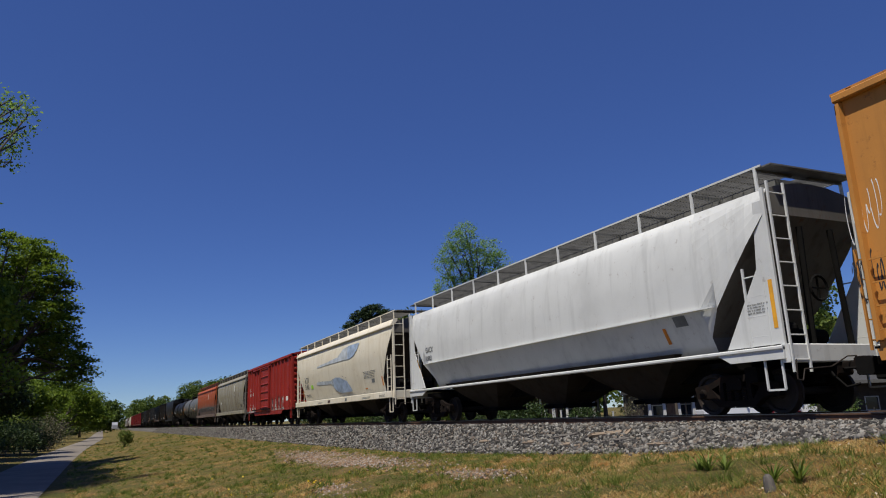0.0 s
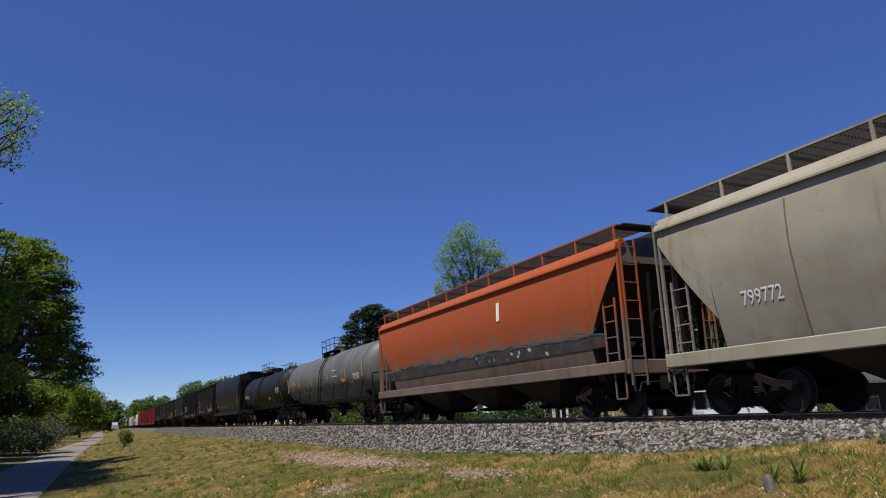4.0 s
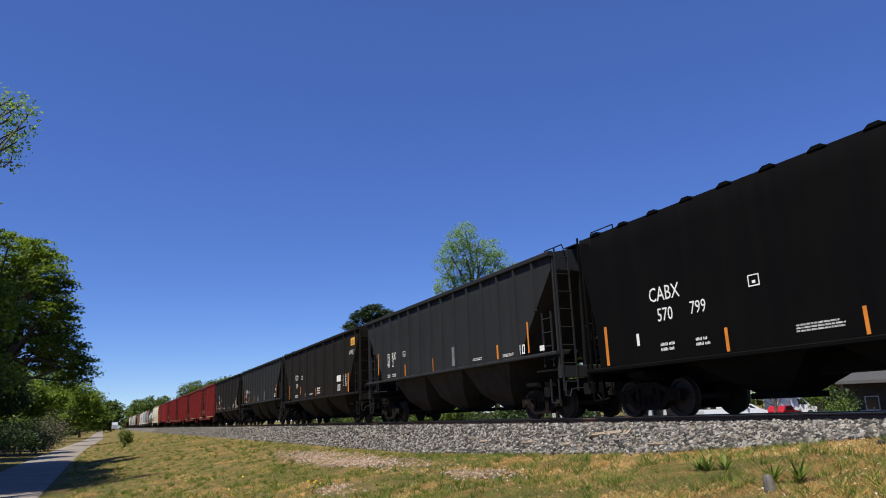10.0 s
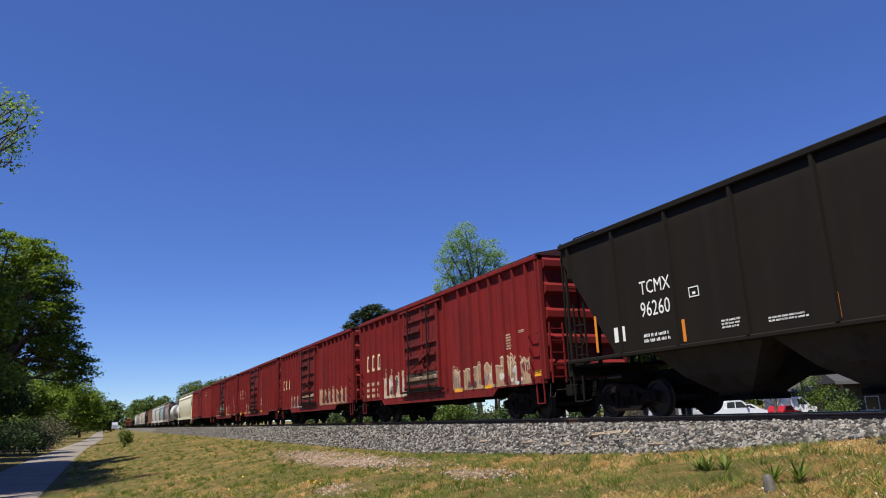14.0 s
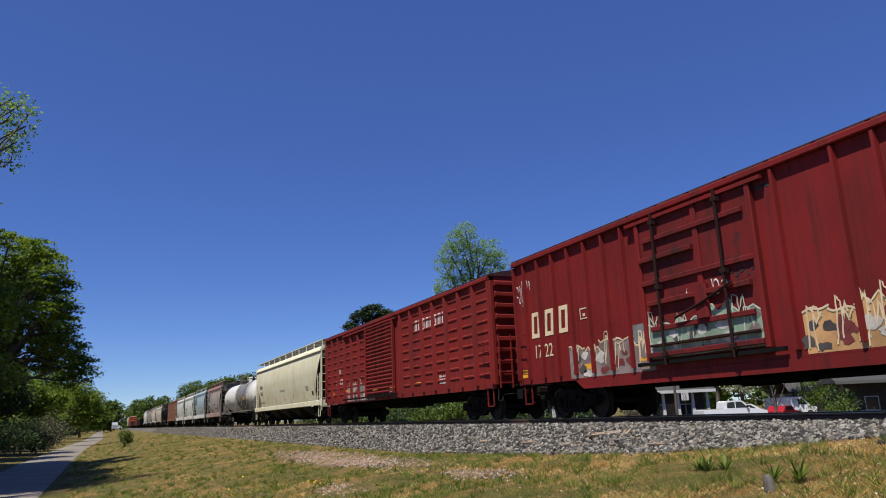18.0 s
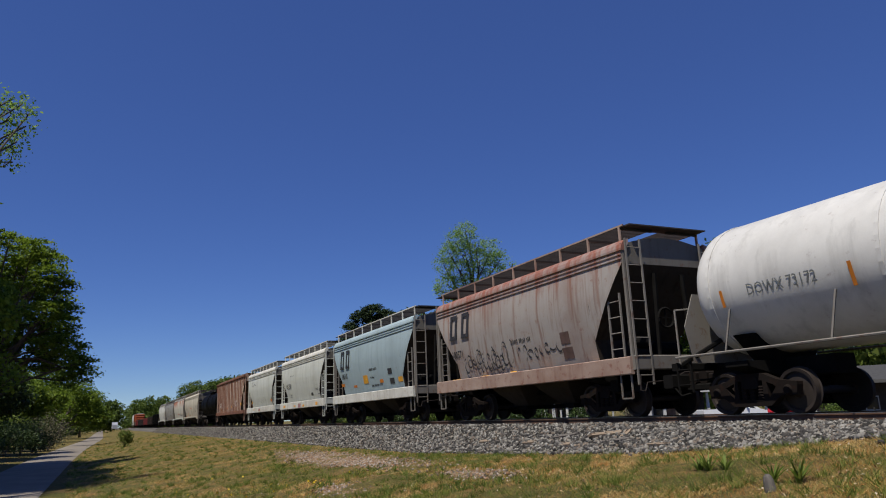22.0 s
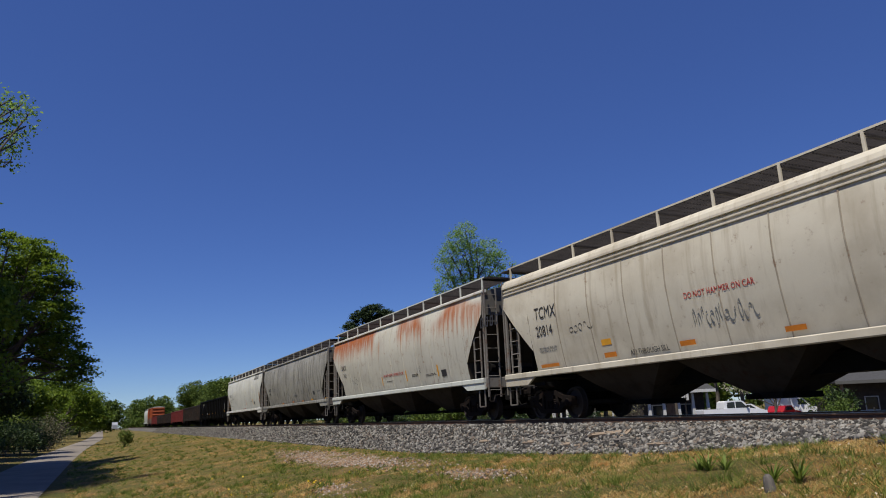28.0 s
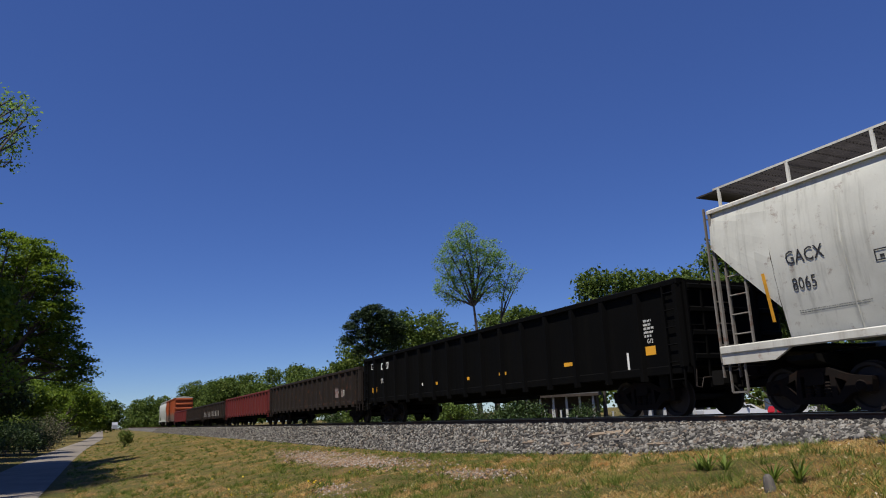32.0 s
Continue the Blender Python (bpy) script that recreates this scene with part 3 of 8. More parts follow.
def boxcar(u0, u1, zt, label, mat, roof_mat, posts=12, door=(-1.6, 1.6), plug=True, corrugated=False, dark=None, ends=5, tabs=True, chord=None, door_mat=None, door_dark=None, post_xs=None, skirt=False, door_ribs=18):
    e, h = car("boxcar", u0, u1, label)
    dark = dark or UNDER
    z0 = 1.12
    W = 1.44
    part("side_sheet", Geo().box(-h, h, -W, -W + 0.06, z0, zt), mat, e)
    part("side_sheet", Geo().box(-h, h, W - 0.06, W, z0, zt), mat, e)
    part("floor_pan", Geo().box(-h + .01, h - .01, -W + 0.062, W - 0.062, z0 - 0.02, z0 + 0.12), dark, e)
    part("centre_sill", Geo().box(-h, h, -0.32, 0.32, 0.72, 1.09), dark, e)
    g = Geo()
    rows = []
    for x in (-h - 0.05, h + 0.05):
        rows.append([(x, -W - 0.07, zt), (x, -W - 0.07, zt + 0.05), (x, -0.8, zt + 0.2), (x, 0, zt + 0.27), (x, 0.8, zt + 0.2), (x, W + 0.07, zt + 0.05), (x, W + 0.07, zt)])
    g.grid(rows, True)
    g.f += [tuple(range(7)), tuple(range(7, 14))]
    r = part("roof", fixed(mesh_of("roof", g)), roof_mat, e)
    for i in range(16):
        x = -h + 0.3 + (2 * h - 0.6) * i / 15
        part("roof_rib", Geo().add([(x - .05, -W - .08, zt + .03), (x + .05, -W - .08, zt + .03), (x + .05, -.8, zt + .24), (x - .05, -.8, zt + .24), (x - .05, 0, zt + .31), (x + .05, 0, zt + .31), (x + .05, .8, zt + .24), (x - .05, .8, zt + .24), (x + .05, W + .08, zt + .03), (x - .05, W + .08, zt + .03)],
                                   [(0, 1, 2, 3), (3, 2, 5, 4), (4, 5, 6, 7), (7, 6, 8, 9)]), roof_mat, r)
    for s in (-1, 1):
        part("top_chord", Geo().box(-h, h, s * W - 0.12, s * W + 0.12, zt - 0.14, zt - 0.004, 0.02), chord or mat, e)
        part("side_sill", Geo().box(-h, h, min(s * (W - .06), s * (W + .002)), max(s * (W - .06), s * (W + .002)), z0 - 0.12, z0 - 0.002), mat, e)
        for x in post_xs or [-h + 0.06 + (2 * h - 0.12) * i / (posts - 1) for i in range(posts)]:
            if door[0] - 0.15 < x < door[1] + 0.15:
                continue
            w = 0.10 if corrugated else 0.05
            part("side_post", Geo().prism([(x - w, s * W), (x - w * .6, s * (W + 0.10)), (x + w * .6, s * (W + 0.10)), (x + w, s * W)], 2, z0 + 0.02, zt - 0.16), mat, e)
            if tabs:
                part("sill_tab", Geo().prism([(x - .1, z0 - .11), (x + .1, z0 - .11), (x + .06, z0 - .3), (x - .06, z0 - .3)], 1, s * W - .03, s * W + .03), mat, e)
        if corrugated and s < 0:
            step = (2 * h - 0.12) / (posts - 1)
            for i in range(posts - 1):
                xa = -h + 0.06 + step * i
                if xa + step > door[0] - 0.2 and xa < door[1] + 0.2:
                    continue
                for j in range(9):
                    z = z0 + 0.35 + j * (zt - z0 - 0.75) / 8
                    part("pressed_rib", Geo().prism([(-W, z - .05), (-W - .03, z - .02), (-W - .03, z + .02), (-W, z + .05)], 0, xa + .17, xa + step - .17), mat, e)
        # door
        d0, d1 = door
        y = s * (W + (0.03 if plug else 0.05))
        dz0, dz1 = z0 + 0.12, zt - 0.28
        dr = part("door", Geo().box(d0, d1, y - 0.04, y + 0.04, dz0, dz1, 0.01), door_mat or mat, e)
        yo = s * (W + 0.11)
        if plug:
            def deep(d=0.0):
                return sorted((s * (W + .06), s * (W + .17 - d)))
            mid = d0 + (d1 - d0) * .55
            for k, f in enumerate((.04, .22, .40, .55, .72, .86)):
                z = dz0 + f * (dz1 - dz0)
                lo_, hi_ = (d0 + .1, d1 - .1) if k in (0, 3) else ((d0 + .1, mid - .12) if k == 4 else (d0 + .25, d1 - .25))
                part("door_rail", Geo().box(lo_, hi_, *deep(.03 if k % 2 else 0), z - 0.06, z + 0.05, 0.012), door_mat or mat, dr)
            part("door_stile", Geo().box(d0, d0 + .12, *deep(.04), dz0, dz1, .012), mat, dr)
            part("door_stile", Geo().box(d1 - .12, d1, *deep(.04), dz0, dz1, .012), mat, dr)
            part("door_stile", Geo().box(mid - .07, mid + .07, *deep(.055), dz0 + .8, dz1, .012), mat, dr)
            for x in (d0 + (d1 - d0) * 0.20, d0 + (d1 - d0) * 0.76):
                part("lock_rod", Geo().tube((x, yo + s * 0.09, dz0 - 0.12), (x, yo + s * 0.09, dz1 + .12), 0.032, 6), door_dark or dark, dr)
                for z in (dz0 + .1, (dz0 + dz1) / 2, dz1 - .1):
                    part("rod_bracket", Geo().box(x - .07, x + .07, min(yo, yo + s * .12), max(yo, yo + s * .12), z - .05, z + .05, .01), door_dark or dark, dr)
            part("lock_box", Geo().box(mid - .17, mid + .17, *deep(-.02), dz0 + .75, dz0 + 1.45, .03), door_mat or mat, dr)
            part("door_crank", Geo().tube((mid, yo + s * .1, dz0 + 1.05), (mid + .9, yo + s * .1, dz0 + 1.35), .028, 6).tube((mid, yo + s * .1, dz0 + 1.05), (mid - .75, yo + s * .1, dz0 + .85), .028, 6), door_dark or dark, dr)
            part("door_ledge", Geo().box(d0 + .2, d1 - .2, yo - .05, yo + .07, dz0 + .30, dz0 + .36, .01), door_dark or dark, dr)
        else:
            n = door_ribs
            for k in range(n):
                z = dz0 + 0.1 + k * (dz1 - dz0 - 0.2) / (n - 1)
                part("door_corrugation", Geo().prism([(s * (W + .085), z - .055), (s * (W + .14), z - .01), (s * (W + .14), z + .02), (s * (W + .085), z + .06)], 0, d0 + .08, d1 - .08), mat, dr)
            for x in (d0 + .03, d1 - .03):
                part("door_stile", Geo().box(x - .05, x + .05, yo - .06, yo + .06, dz0, dz1, .01), mat, dr)
        for z in (dz0 - 0.06, dz1 + 0.04):
            part("door_track", Geo().box(d0 - (0.3 if plug else d1 - d0) * (1 if s < 0 else 1), d1 + 0.3, yo - 0.04, yo + 0.05, z - 0.04, z + 0.04), dark if z < 2 else mat, e)
        if skirt:
            part("side_skirt", Geo().prism([(-h + 2.75, z0 - .125), (-h + 3.1, z0 - .36), (h - 3.1, z0 - .36), (h - 2.75, z0 - .125)], 1, s * W - .03, s * W + .004), mat, e)
            for i in range(26 if s < 0 else 0):
                x = -h + 3.4 + i * (2 * h - 6.8) / 25
                part("tie_slot", Geo().box(x - .05, x + .05, -W - .010, -W - .005, z0 - .31, z0 - .21), dark, e)
    for k in (-1, 1):
        en = part("end_wall", Geo().box(min(k * h, k * (h - .06)), max(k * h, k * (h - .06)), -W + 0.062, W - 0.062, z0, zt), mat, e)
        for i in range(ends):
            z = z0 + 0.35 + i * (zt - z0 - 0.6) / max(1, ends - 1)
            hh = (zt - z0) / ends * 0.28
            part("end_rib", Geo().prism([(k * h, z - hh), (k * (h + .13), z - hh * .45), (k * (h + .13), z + hh * .45), (k * h, z + hh)], 1, -W + .12, W - .12), mat, en)
        part("corner_post", Geo().box(k * h - .04, k * h + .05, -W - .03, -W + .1, z0, zt - .16, .01), mat, e)
        part("corner_post", Geo().box(k * h - .04, k * h + .05, W - .1, W + .03, z0, zt - .16, .01), mat, e)
        for s in (-1, 1):
            grabs(e, mat, (h - .62) if k > 0 else (-h + .15), s * (W + .06), 1.3, 4)
            stirrup(e, mat, h - .55 if k > 0 else -h + .15, s * 1.42)
        ladder(e, mat, k * (h + .2), -1.35, 1.0, 2.7, 0.45, 1, 5)
        part("crossover_platform", Geo().box(k * h - .05 if k > 0 else k * h - .45, k * h + .45 if k > 0 else k * h + .05, -0.9, 0.9, 1.05, 1.09), dark, e)
    part("brake_wheel", Geo().lathe([(0.0, 0.24), (0.03, 0.27), (0.06, 0.24), (0.03, 0.21), (0.0, 0.24)], 0, (h + .2, -0.45, 2.2), 16).tube((h, -.45, 2.2), (h + .22, -.45, 2.2), .03, 5), dark, e)
    part("brake_rigging", Geo().box(-2.5, 2.5, -.5, -.42, .62, .72).tube((-1.5, .5, .75), (-.6, .5, .75), .16, 10).tube((.4, -.6, .7), (1.2, -.6, .7), .12, 10), UNDER, e)
    gear(e, h, 2.0)
    return e, h


def tank_car(uc, coupled, r, zc, label, mat, dark=None, rail_mat=None, shift=0.0):
    h = coupled / 2 - 0.65
    e, h = car("tank_car", uc - h, uc + h, label)
    dark, rail_mat = dark or UNDER, rail_mat or UNDER
    a = h - 0.45
    prof = [(-a, 0.001)] + [(-a + 0.62 * (1 - math.cos(q)), r * math.sin(q) ** 0.8) for q in [math.pi / 2 * i / 8 for i in range(1, 9)]]
    prof = prof + [(-a * .5, r), (-0.45, r), (-0.44, r + .02), (0.44, r + .02), (0.45, r), (a * .5, r)] + [(-d, q) for d, q in prof[::-1]]
    s = part("tank", fixed(mesh_of("tank", Geo().lathe(prof, 0, (0, 0, zc), 48), True)), mat, e)
    for x in (-a + .75, -a * .45, a * .45, a - .75):
        part("band", Geo().lathe([(x - .04, r), (x - .04, r + .015), (x + .04, r + .015), (x + .04, r)], 0, (0, 0, zc), 40), mat, s)
    for k in (-1, 1):
        part("saddle", Geo().prism([(-1.1, zc - r * .72), (-.45, .95), (.45, .95), (1.1, zc - r * .72)], 0, k * (h - 1.65) - .25, k * (h - 1.65) + .25), dark, e)
        part("stub_sill", Geo().box(min(k * h, k * (h - 3.0)), max(k * h, k * (h - 3.0)), -.3, .3, .72, 1.1, .02), dark, e)
        part("end_sill", Geo().box(k * h - .12, k * h + .12, -1.4, 1.4, .98, 1.14, .02), dark, e)
        for q in (-1, 1):
            ladder(e, dark, k * (h - .05) - (.4 if k > 0 else 0), q * 1.4, .5, 1.15, .4, 0, 2)
            part("handrail", Geo().pipe([(k * (h - .1), q * 1.35, 1.1), (k * (h - .1), q * 1.35, 2.3), (k * (h - .1), q * .4, 2.4)], .024, 5), rail_mat, e)
            part("corner_brace", Geo().tube((k * (h - .1), q * 1.3, 1.1), (k * (h - 1.0), q * 1.0, zc - r * .75), .05, 6), dark, e)
    for q in (-1, 1):
        part("side_handrail", Geo().pipe([(-h + .1, q * 1.46, 1.25), (h - .1, q * 1.46, 1.25)], .028, 6), rail_mat, e)
        for i in range(7):
            x = -h + 1.5 + i * (2 * h - 3.0) / 6
            part("rail_bracket", Geo().tube((x, q * 1.46, 1.25), (x + .12, q * (r * .93), zc - r * .36), .024, 5), rail_mat, e)
        # the ladder follows the shell up to the platform
        g = Geo()
        arc = [(q * (r + .12), 1.2 + (zc - 1.2) * i / 3) for i in range(3)] + [(q * (r + .10) * math.cos(a), zc + (r + .10) * math.sin(a)) for a in [radians(12 * i) for i in range(6)]]
        for x in (shift - .22, shift + .22):
            g.pipe([(x, *p) for p in arc], .022, 5)
        for (ya, za), (yb, zb) in zip(arc, arc[1:]):
            for u in (.25, .75):
                g.tube((shift - .22, ya + (yb - ya) * u, za + (zb - za) * u), (shift + .22, ya + (yb - ya) * u, za + (zb - za) * u), .014, 5)
        part("tank_ladder", g, rail_mat, e)
    z = zc + r + .02
    for q in (-1, 1):
        part("platform", Geo().box(-1.25, 1.25, q * .72 - .22, q * .72 + .22, z, z + .035).box(-1.1, -1.04, q * .72 - .2, q * .72 + .2, z - .25, z).box(1.04, 1.1, q * .72 - .2, q * .72 + .2, z - .25, z), rail_mat, e)
        g = Geo()
        for x, lean in ((-1.2, -.12), (-.4, 0), (.4, 0), (1.2, .12)):
            g.tube((x, q * .93, z - .25), (x + lean, q * .95, z + .72), .02, 5)
        for zz, wide in ((.38, 1.27), (.72, 1.32)):
            g.pipe([(-wide, q * .95, z + zz), (wide, q * .95, z + zz)], .02, 5)
            for k in (-1, 1):
                g.pipe([(k * wide, q * .95, z + zz), (k * (wide + .2), q * .55, z + zz - .04)], .02, 5)
        part("safety_rail", g, rail_mat, e)
    part("manway", Geo().lathe([(0, .46), (.38, .46), (.40, .50), (.46, .50), (.50, .40), (.54, .001)], 2, (0, 0, z - .12), 20), mat, e)
    for k in range(6):
        part("manway_bolt", Geo().tube((.48 * math.cos(k * 1.047), .48 * math.sin(k * 1.047), z + .22), (.48 * math.cos(k * 1.047), .48 * math.sin(k * 1.047), z + .42), .025, 5), dark, e)
    part("valve", Geo().lathe([(0, .12), (.3, .12), (.34, .08), (.42, .08), (.42, .001)], 2, (.65, 0, z - .05), 12), dark, e)
    part("valve", Geo().lathe([(0, .09), (.35, .09), (.4, .001)], 2, (-.6, -.2, z - .05), 12), dark, e)
    part("bottom_outlet", Geo().lathe([(zc - r + .05, .35), (zc - r - .2, .3), (zc - r - .35, .16), (.42, .14), (.42, .001)], 2, (0, 0, 0), 14), dark, e)
    part("brake_rigging", Geo().box(-3.5, 3.5, -.45, -.39, .85, .93).box(-1.8, -.9, .2, .6, .75, 1.0).tube((1.2, -.5, .85), (2.0, -.5, .85), .14, 10), dark, e)
    gear(e, h)
    return e, h


def gondola(u0, u1, zt, label, mat, posts=16, z0=1.05, floor=None):
    e, h = car("gondola", u0, u1, label)
    for s in (-1, 1):
        part("side_sheet", Geo().box(-h, h, s * 1.42 - .03, s * 1.42 + .03, z0, zt - .1), mat, e)
        part("top_chord", Geo().box(-h, h, s * 1.44 - .1, s * 1.44 + .1, zt - .14, zt, .02), mat, e)
        part("side_sill", Geo().box(-h, h, s * 1.42 - .06, s * 1.42 + .06, z0 - .14, z0 + .06, .02), mat, e)
        for i in range(posts):
            x = -h + .1 + (2 * h - .2) * i / (posts - 1)
            part("side_post", Geo().prism([(x - .1, s * 1.45), (x - .06, s * 1.56), (x + .06, s * 1.56), (x + .1, s * 1.45)], 2, z0 - .25 if 0 < i < posts - 1 else z0, zt - .14), mat, e)
    for k in (-1, 1):
        en = part("end_wall", Geo().box(k * h - .06, k * h + .06, -1.39, 1.39, z0, zt - .05), mat, e)
        for i in range(4):
            z = z0 + .2 + i * (zt - z0 - .4) / 3
            part("end_rib", Geo().prism([(k * (h + .06), z - .08), (k * (h + .15), z - .04), (k * (h + .15), z + .04), (k * (h + .06), z + .08)], 1, -1.35, 1.35), mat, en)
        ladder(e, mat, k * (h + .12), -1.42, .6, zt - .1, .42, 1, 6)
        ladder(e, mat, (h - .5) if k > 0 else (-h + .08), -1.52, .6, zt - .1, .42, 0, 6)
        stirrup(e, mat, h - .5 if k > 0 else -h + .1, 1.5)
    part("floor_plate", Geo().box(-h + .07, h - .07, -1.385, 1.385, z0, z0 + .06), floor or UNDER, e)
    part("centre_sill", Geo().box(-h, h, -.32, .32, .72, 1.04), UNDER, e)
    part("brake_rigging", Geo().box(-3, 3, -.5, -.42, .6, .7).tube((-1.5, .5, .72), (-.6, .5, .72), .16, 10), UNDER, e)
    gear(e, h, 2.0)
    return e, h


def patch(parent, name, x, z, w, hgt, y, mat, label="", tilt=0.0):
    """A flat stripe, tag or plate on a side."""
    return part(name, Geo().prism([(x, z), (x + w, z), (x + w + tilt, z + hgt), (x + tilt, z + hgt)], 1, y - .004, y), mat, parent, label)
# ---------------------------------------------------------------- the cars, from the front of the train backwards
SILVER = paint("silver_grey_paint", (0.66, 0.67, 0.65), 0.05, 0.3, 0.3, 0.4)
OFFWHITE = paint("cream_white_paint", (0.76, 0.71, 0.58), 0.10, 0.35, 0.35, 0.45, dirt_rgb=(0.50, 0.42, 0.28))
RED1 = paint("bright_red_paint", (0.33, 0.026, 0.018), 0.15, 0.5, 0.45, 0.5, dirt_rgb=(0.15, 0.018, 0.013), runs_at=(4.0, 0.25), edge=(0.46, 0.70))
BOX_RED = paint("boxcar_red_paint", (0.185, 0.0135, 0.013), 0.2, 0.6, 0.45, 0.55, (0.07, 0.02, 0.012), dirt_rgb=(0.060, 0.010, 0.009), spec=0.2, runs_at=(5.5, 0.25), edge=(0.46, 0.70))
SIDE_RED = paint("worn_scarlet_paint", (0.20, 0.018, 0.015), 0.25, 0.6, 0.45, 0.55, (0.07, 0.02, 0.012), dirt_rgb=(0.075, 0.013, 0.011), spec=0.2, runs_at=(5.5, 0.25), edge=(0.46, 0.70))
DOOR_RED = paint("grimy_door_red", (0.150, 0.0125, 0.0125), 0.45, 0.75, 0.65, 0.6, (0.025, 0.016, 0.014), dirt_rgb=(0.022, 0.012, 0.011), spec=0.2)
ROD_RED = paint("grimy_rod", (0.026, 0.010, 0.009), 0.2, 0.3, 0.3, 0.75, (0.03, 0.014, 0.01), spec=0.08)
ROOF_RED = paint("roof_dark_red", (0.05, 0.014, 0.013), 0.4, 0.2, 0.5, 0.6)
OLIVE_GREY = paint("olive_grey_paint", (0.31, 0.29, 0.225), 0.10, 0.55, 0.45, 0.5, (0.20, 0.10, 0.04), dirt_rgb=(0.15, 0.115, 0.065), runs_at=(2.2, 0.16))
ORANGE_RUST = paint("rusty_orange_paint", (0.17, 0.125, 0.10), 0.35, 0.5, 0.5, 0.6, (0.10, 0.04, 0.025), dirt_rgb=(0.06, 0.04, 0.035), top=(1.9, 2.7), top_rgb=(0.33, 0.07, 0.018), patchy=False)
TANKGREY = paint("tank_dull_grey", (0.115, 0.122, 0.118), 0.2, 0.5, 0.5, 0.5, (0.16, 0.085, 0.035), dirt_rgb=(0.055, 0.05, 0.045), top=(3.75, 4.3), top_rgb=(0.20, 0.10, 0.045))
BLACK1 = paint("black_car_paint", (0.0034, 0.0034, 0.0035), 0.05, 0.3, 0.3, 0.6, (0.007, 0.006, 0.005), dirt_rgb=(0.006, 0.0056, 0.005), spec=0.04)
TANKBLACK = paint("satin_black_paint", (0.0145, 0.0145, 0.0148), 0.05, 0.4, 0.4, 0.5, (0.03, 0.02, 0.012), dirt_rgb=(0.009, 0.0088, 0.0084), spec=0.2)
BLACK2 = paint("brown_black_paint", (0.0125, 0.0105, 0.0085), 0.1, 0.3, 0.4, 0.6, (0.014, 0.010, 0.006), dirt_rgb=(0.015, 0.012, 0.009), spec=0.1)
SLATE = paint("dark_slate_paint", (0.024, 0.025, 0.0265), 0.05, 0.4, 0.3, 0.55, (0.015, 0.012, 0.01), dirt_rgb=(0.010, 0.010, 0.010), spec=0.12)
YELLOWBOX = paint("yellow_boxcar_paint", (0.55, 0.24, 0.05), 0.2, 0.4, 0.3, 0.55)
PALE = paint("pale_cream_paint", (0.68, 0.66, 0.50), 0.08, 0.35, 0.40, 0.45, dirt_rgb=(0.46, 0.38, 0.20), runs_at=(1.6, 0.15))
TANKWHITE = paint("tank_white_paint", (0.62, 0.61, 0.58), 0.05, 0.25, 0.3, 0.45, dirt_rgb=(0.16, 0.155, 0.145), spill=(-0.4, 4.6))
FADED_BROWN = paint("faded_grey_brown", (0.34, 0.315, 0.29), 0.22, 0.75, 0.5, 0.6, (0.20, 0.072, 0.04), dirt_rgb=(0.20, 0.115, 0.085), top=(3.3, 4.7), top_rgb=(0.24, 0.078, 0.05), patchy=False, runs_at=(5.0, 0.18), edge=(0.48, 0.66))
SILL_RUST = paint("rust_patched_sill", (0.36, 0.27, 0.22), 0.5, 0.5, 0.6, 0.6, (0.17, 0.055, 0.035), dirt_rgb=(0.16, 0.075, 0.05))
FADED_BLUE = paint("pale_blue_grey", (0.33, 0.42, 0.45), 0.08, 0.3, 0.3, 0.5, (0.2, 0.1, 0.06))
DULL_WHITE = paint("greyish_white", (0.56, 0.58, 0.53), 0.08, 0.35, 0.35, 0.5, dirt_rgb=(0.27, 0.27, 0.24))
SILL_WHITE = paint("sill_white", (0.62, 0.62, 0.57), 0.35, 0.5, 0.5, 0.55, (0.20, 0.085, 0.05), dirt_rgb=(0.30, 0.27, 0.22))
RUSTY = paint("rusted_white_hopper", (0.56, 0.47, 0.39), 0.5, 1.0, 0.4, 0.7, (0.15, 0.05, 0.026), dirt_rgb=(0.13, 0.045, 0.024), top=(3.6, 5.4), top_rgb=(0.14, 0.045, 0.022), runs_at=(6.5, 0.14), edge=(0.46, 0.60), patchy=False)
RIB_RUST = paint("rusted_rib", (0.21, 0.095, 0.058), 0.6, 0.7, 0.5, 0.75, (0.09, 0.03, 0.018), dirt_rgb=(0.06, 0.022, 0.014))
SANDGREY = paint("sand_grey_paint", (0.58, 0.54, 0.44), 0.15, 0.5, 0.5, 0.5, runs_at=(4.0, 0.2), dirt_rgb=(0.27, 0.22, 0.15))
RUSTTOP = paint("pale_grey_rust_run", (0.56, 0.54, 0.46), 0.30, 0.45, 0.35, 0.5, (0.26, 0.12, 0.05), top=(2.9, 4.1), top_rgb=(0.36, 0.10, 0.02), patch_at=(0.37, 0.50), runs_at=(7.0, 0.16), dirt_rgb=(0.28, 0.25, 0.20))
SOOT = paint("sooty_grey_paint", (0.33, 0.32, 0.285), 0.08, 0.85, 0.55, 0.5, dirt_rgb=(0.075, 0.07, 0.062), runs_at=(8.0, 0.16), edge=(0.50, 0.66))
WORN_WHITE = paint("worn_white_grey", (0.62, 0.62, 0.56), 0.2, 0.45, 0.35, 0.5, runs_at=(6.0, 0.2), dirt_rgb=(0.22, 0.215, 0.19))
GONBROWN = paint("gondola_brown", (0.020, 0.014, 0.011), 0.3, 0.4, 0.4, 0.65, spec=0.18)
GONRED = paint("gondola_red", (0.13, 0.015, 0.014), 0.15, 0.35, 0.3, 0.6)
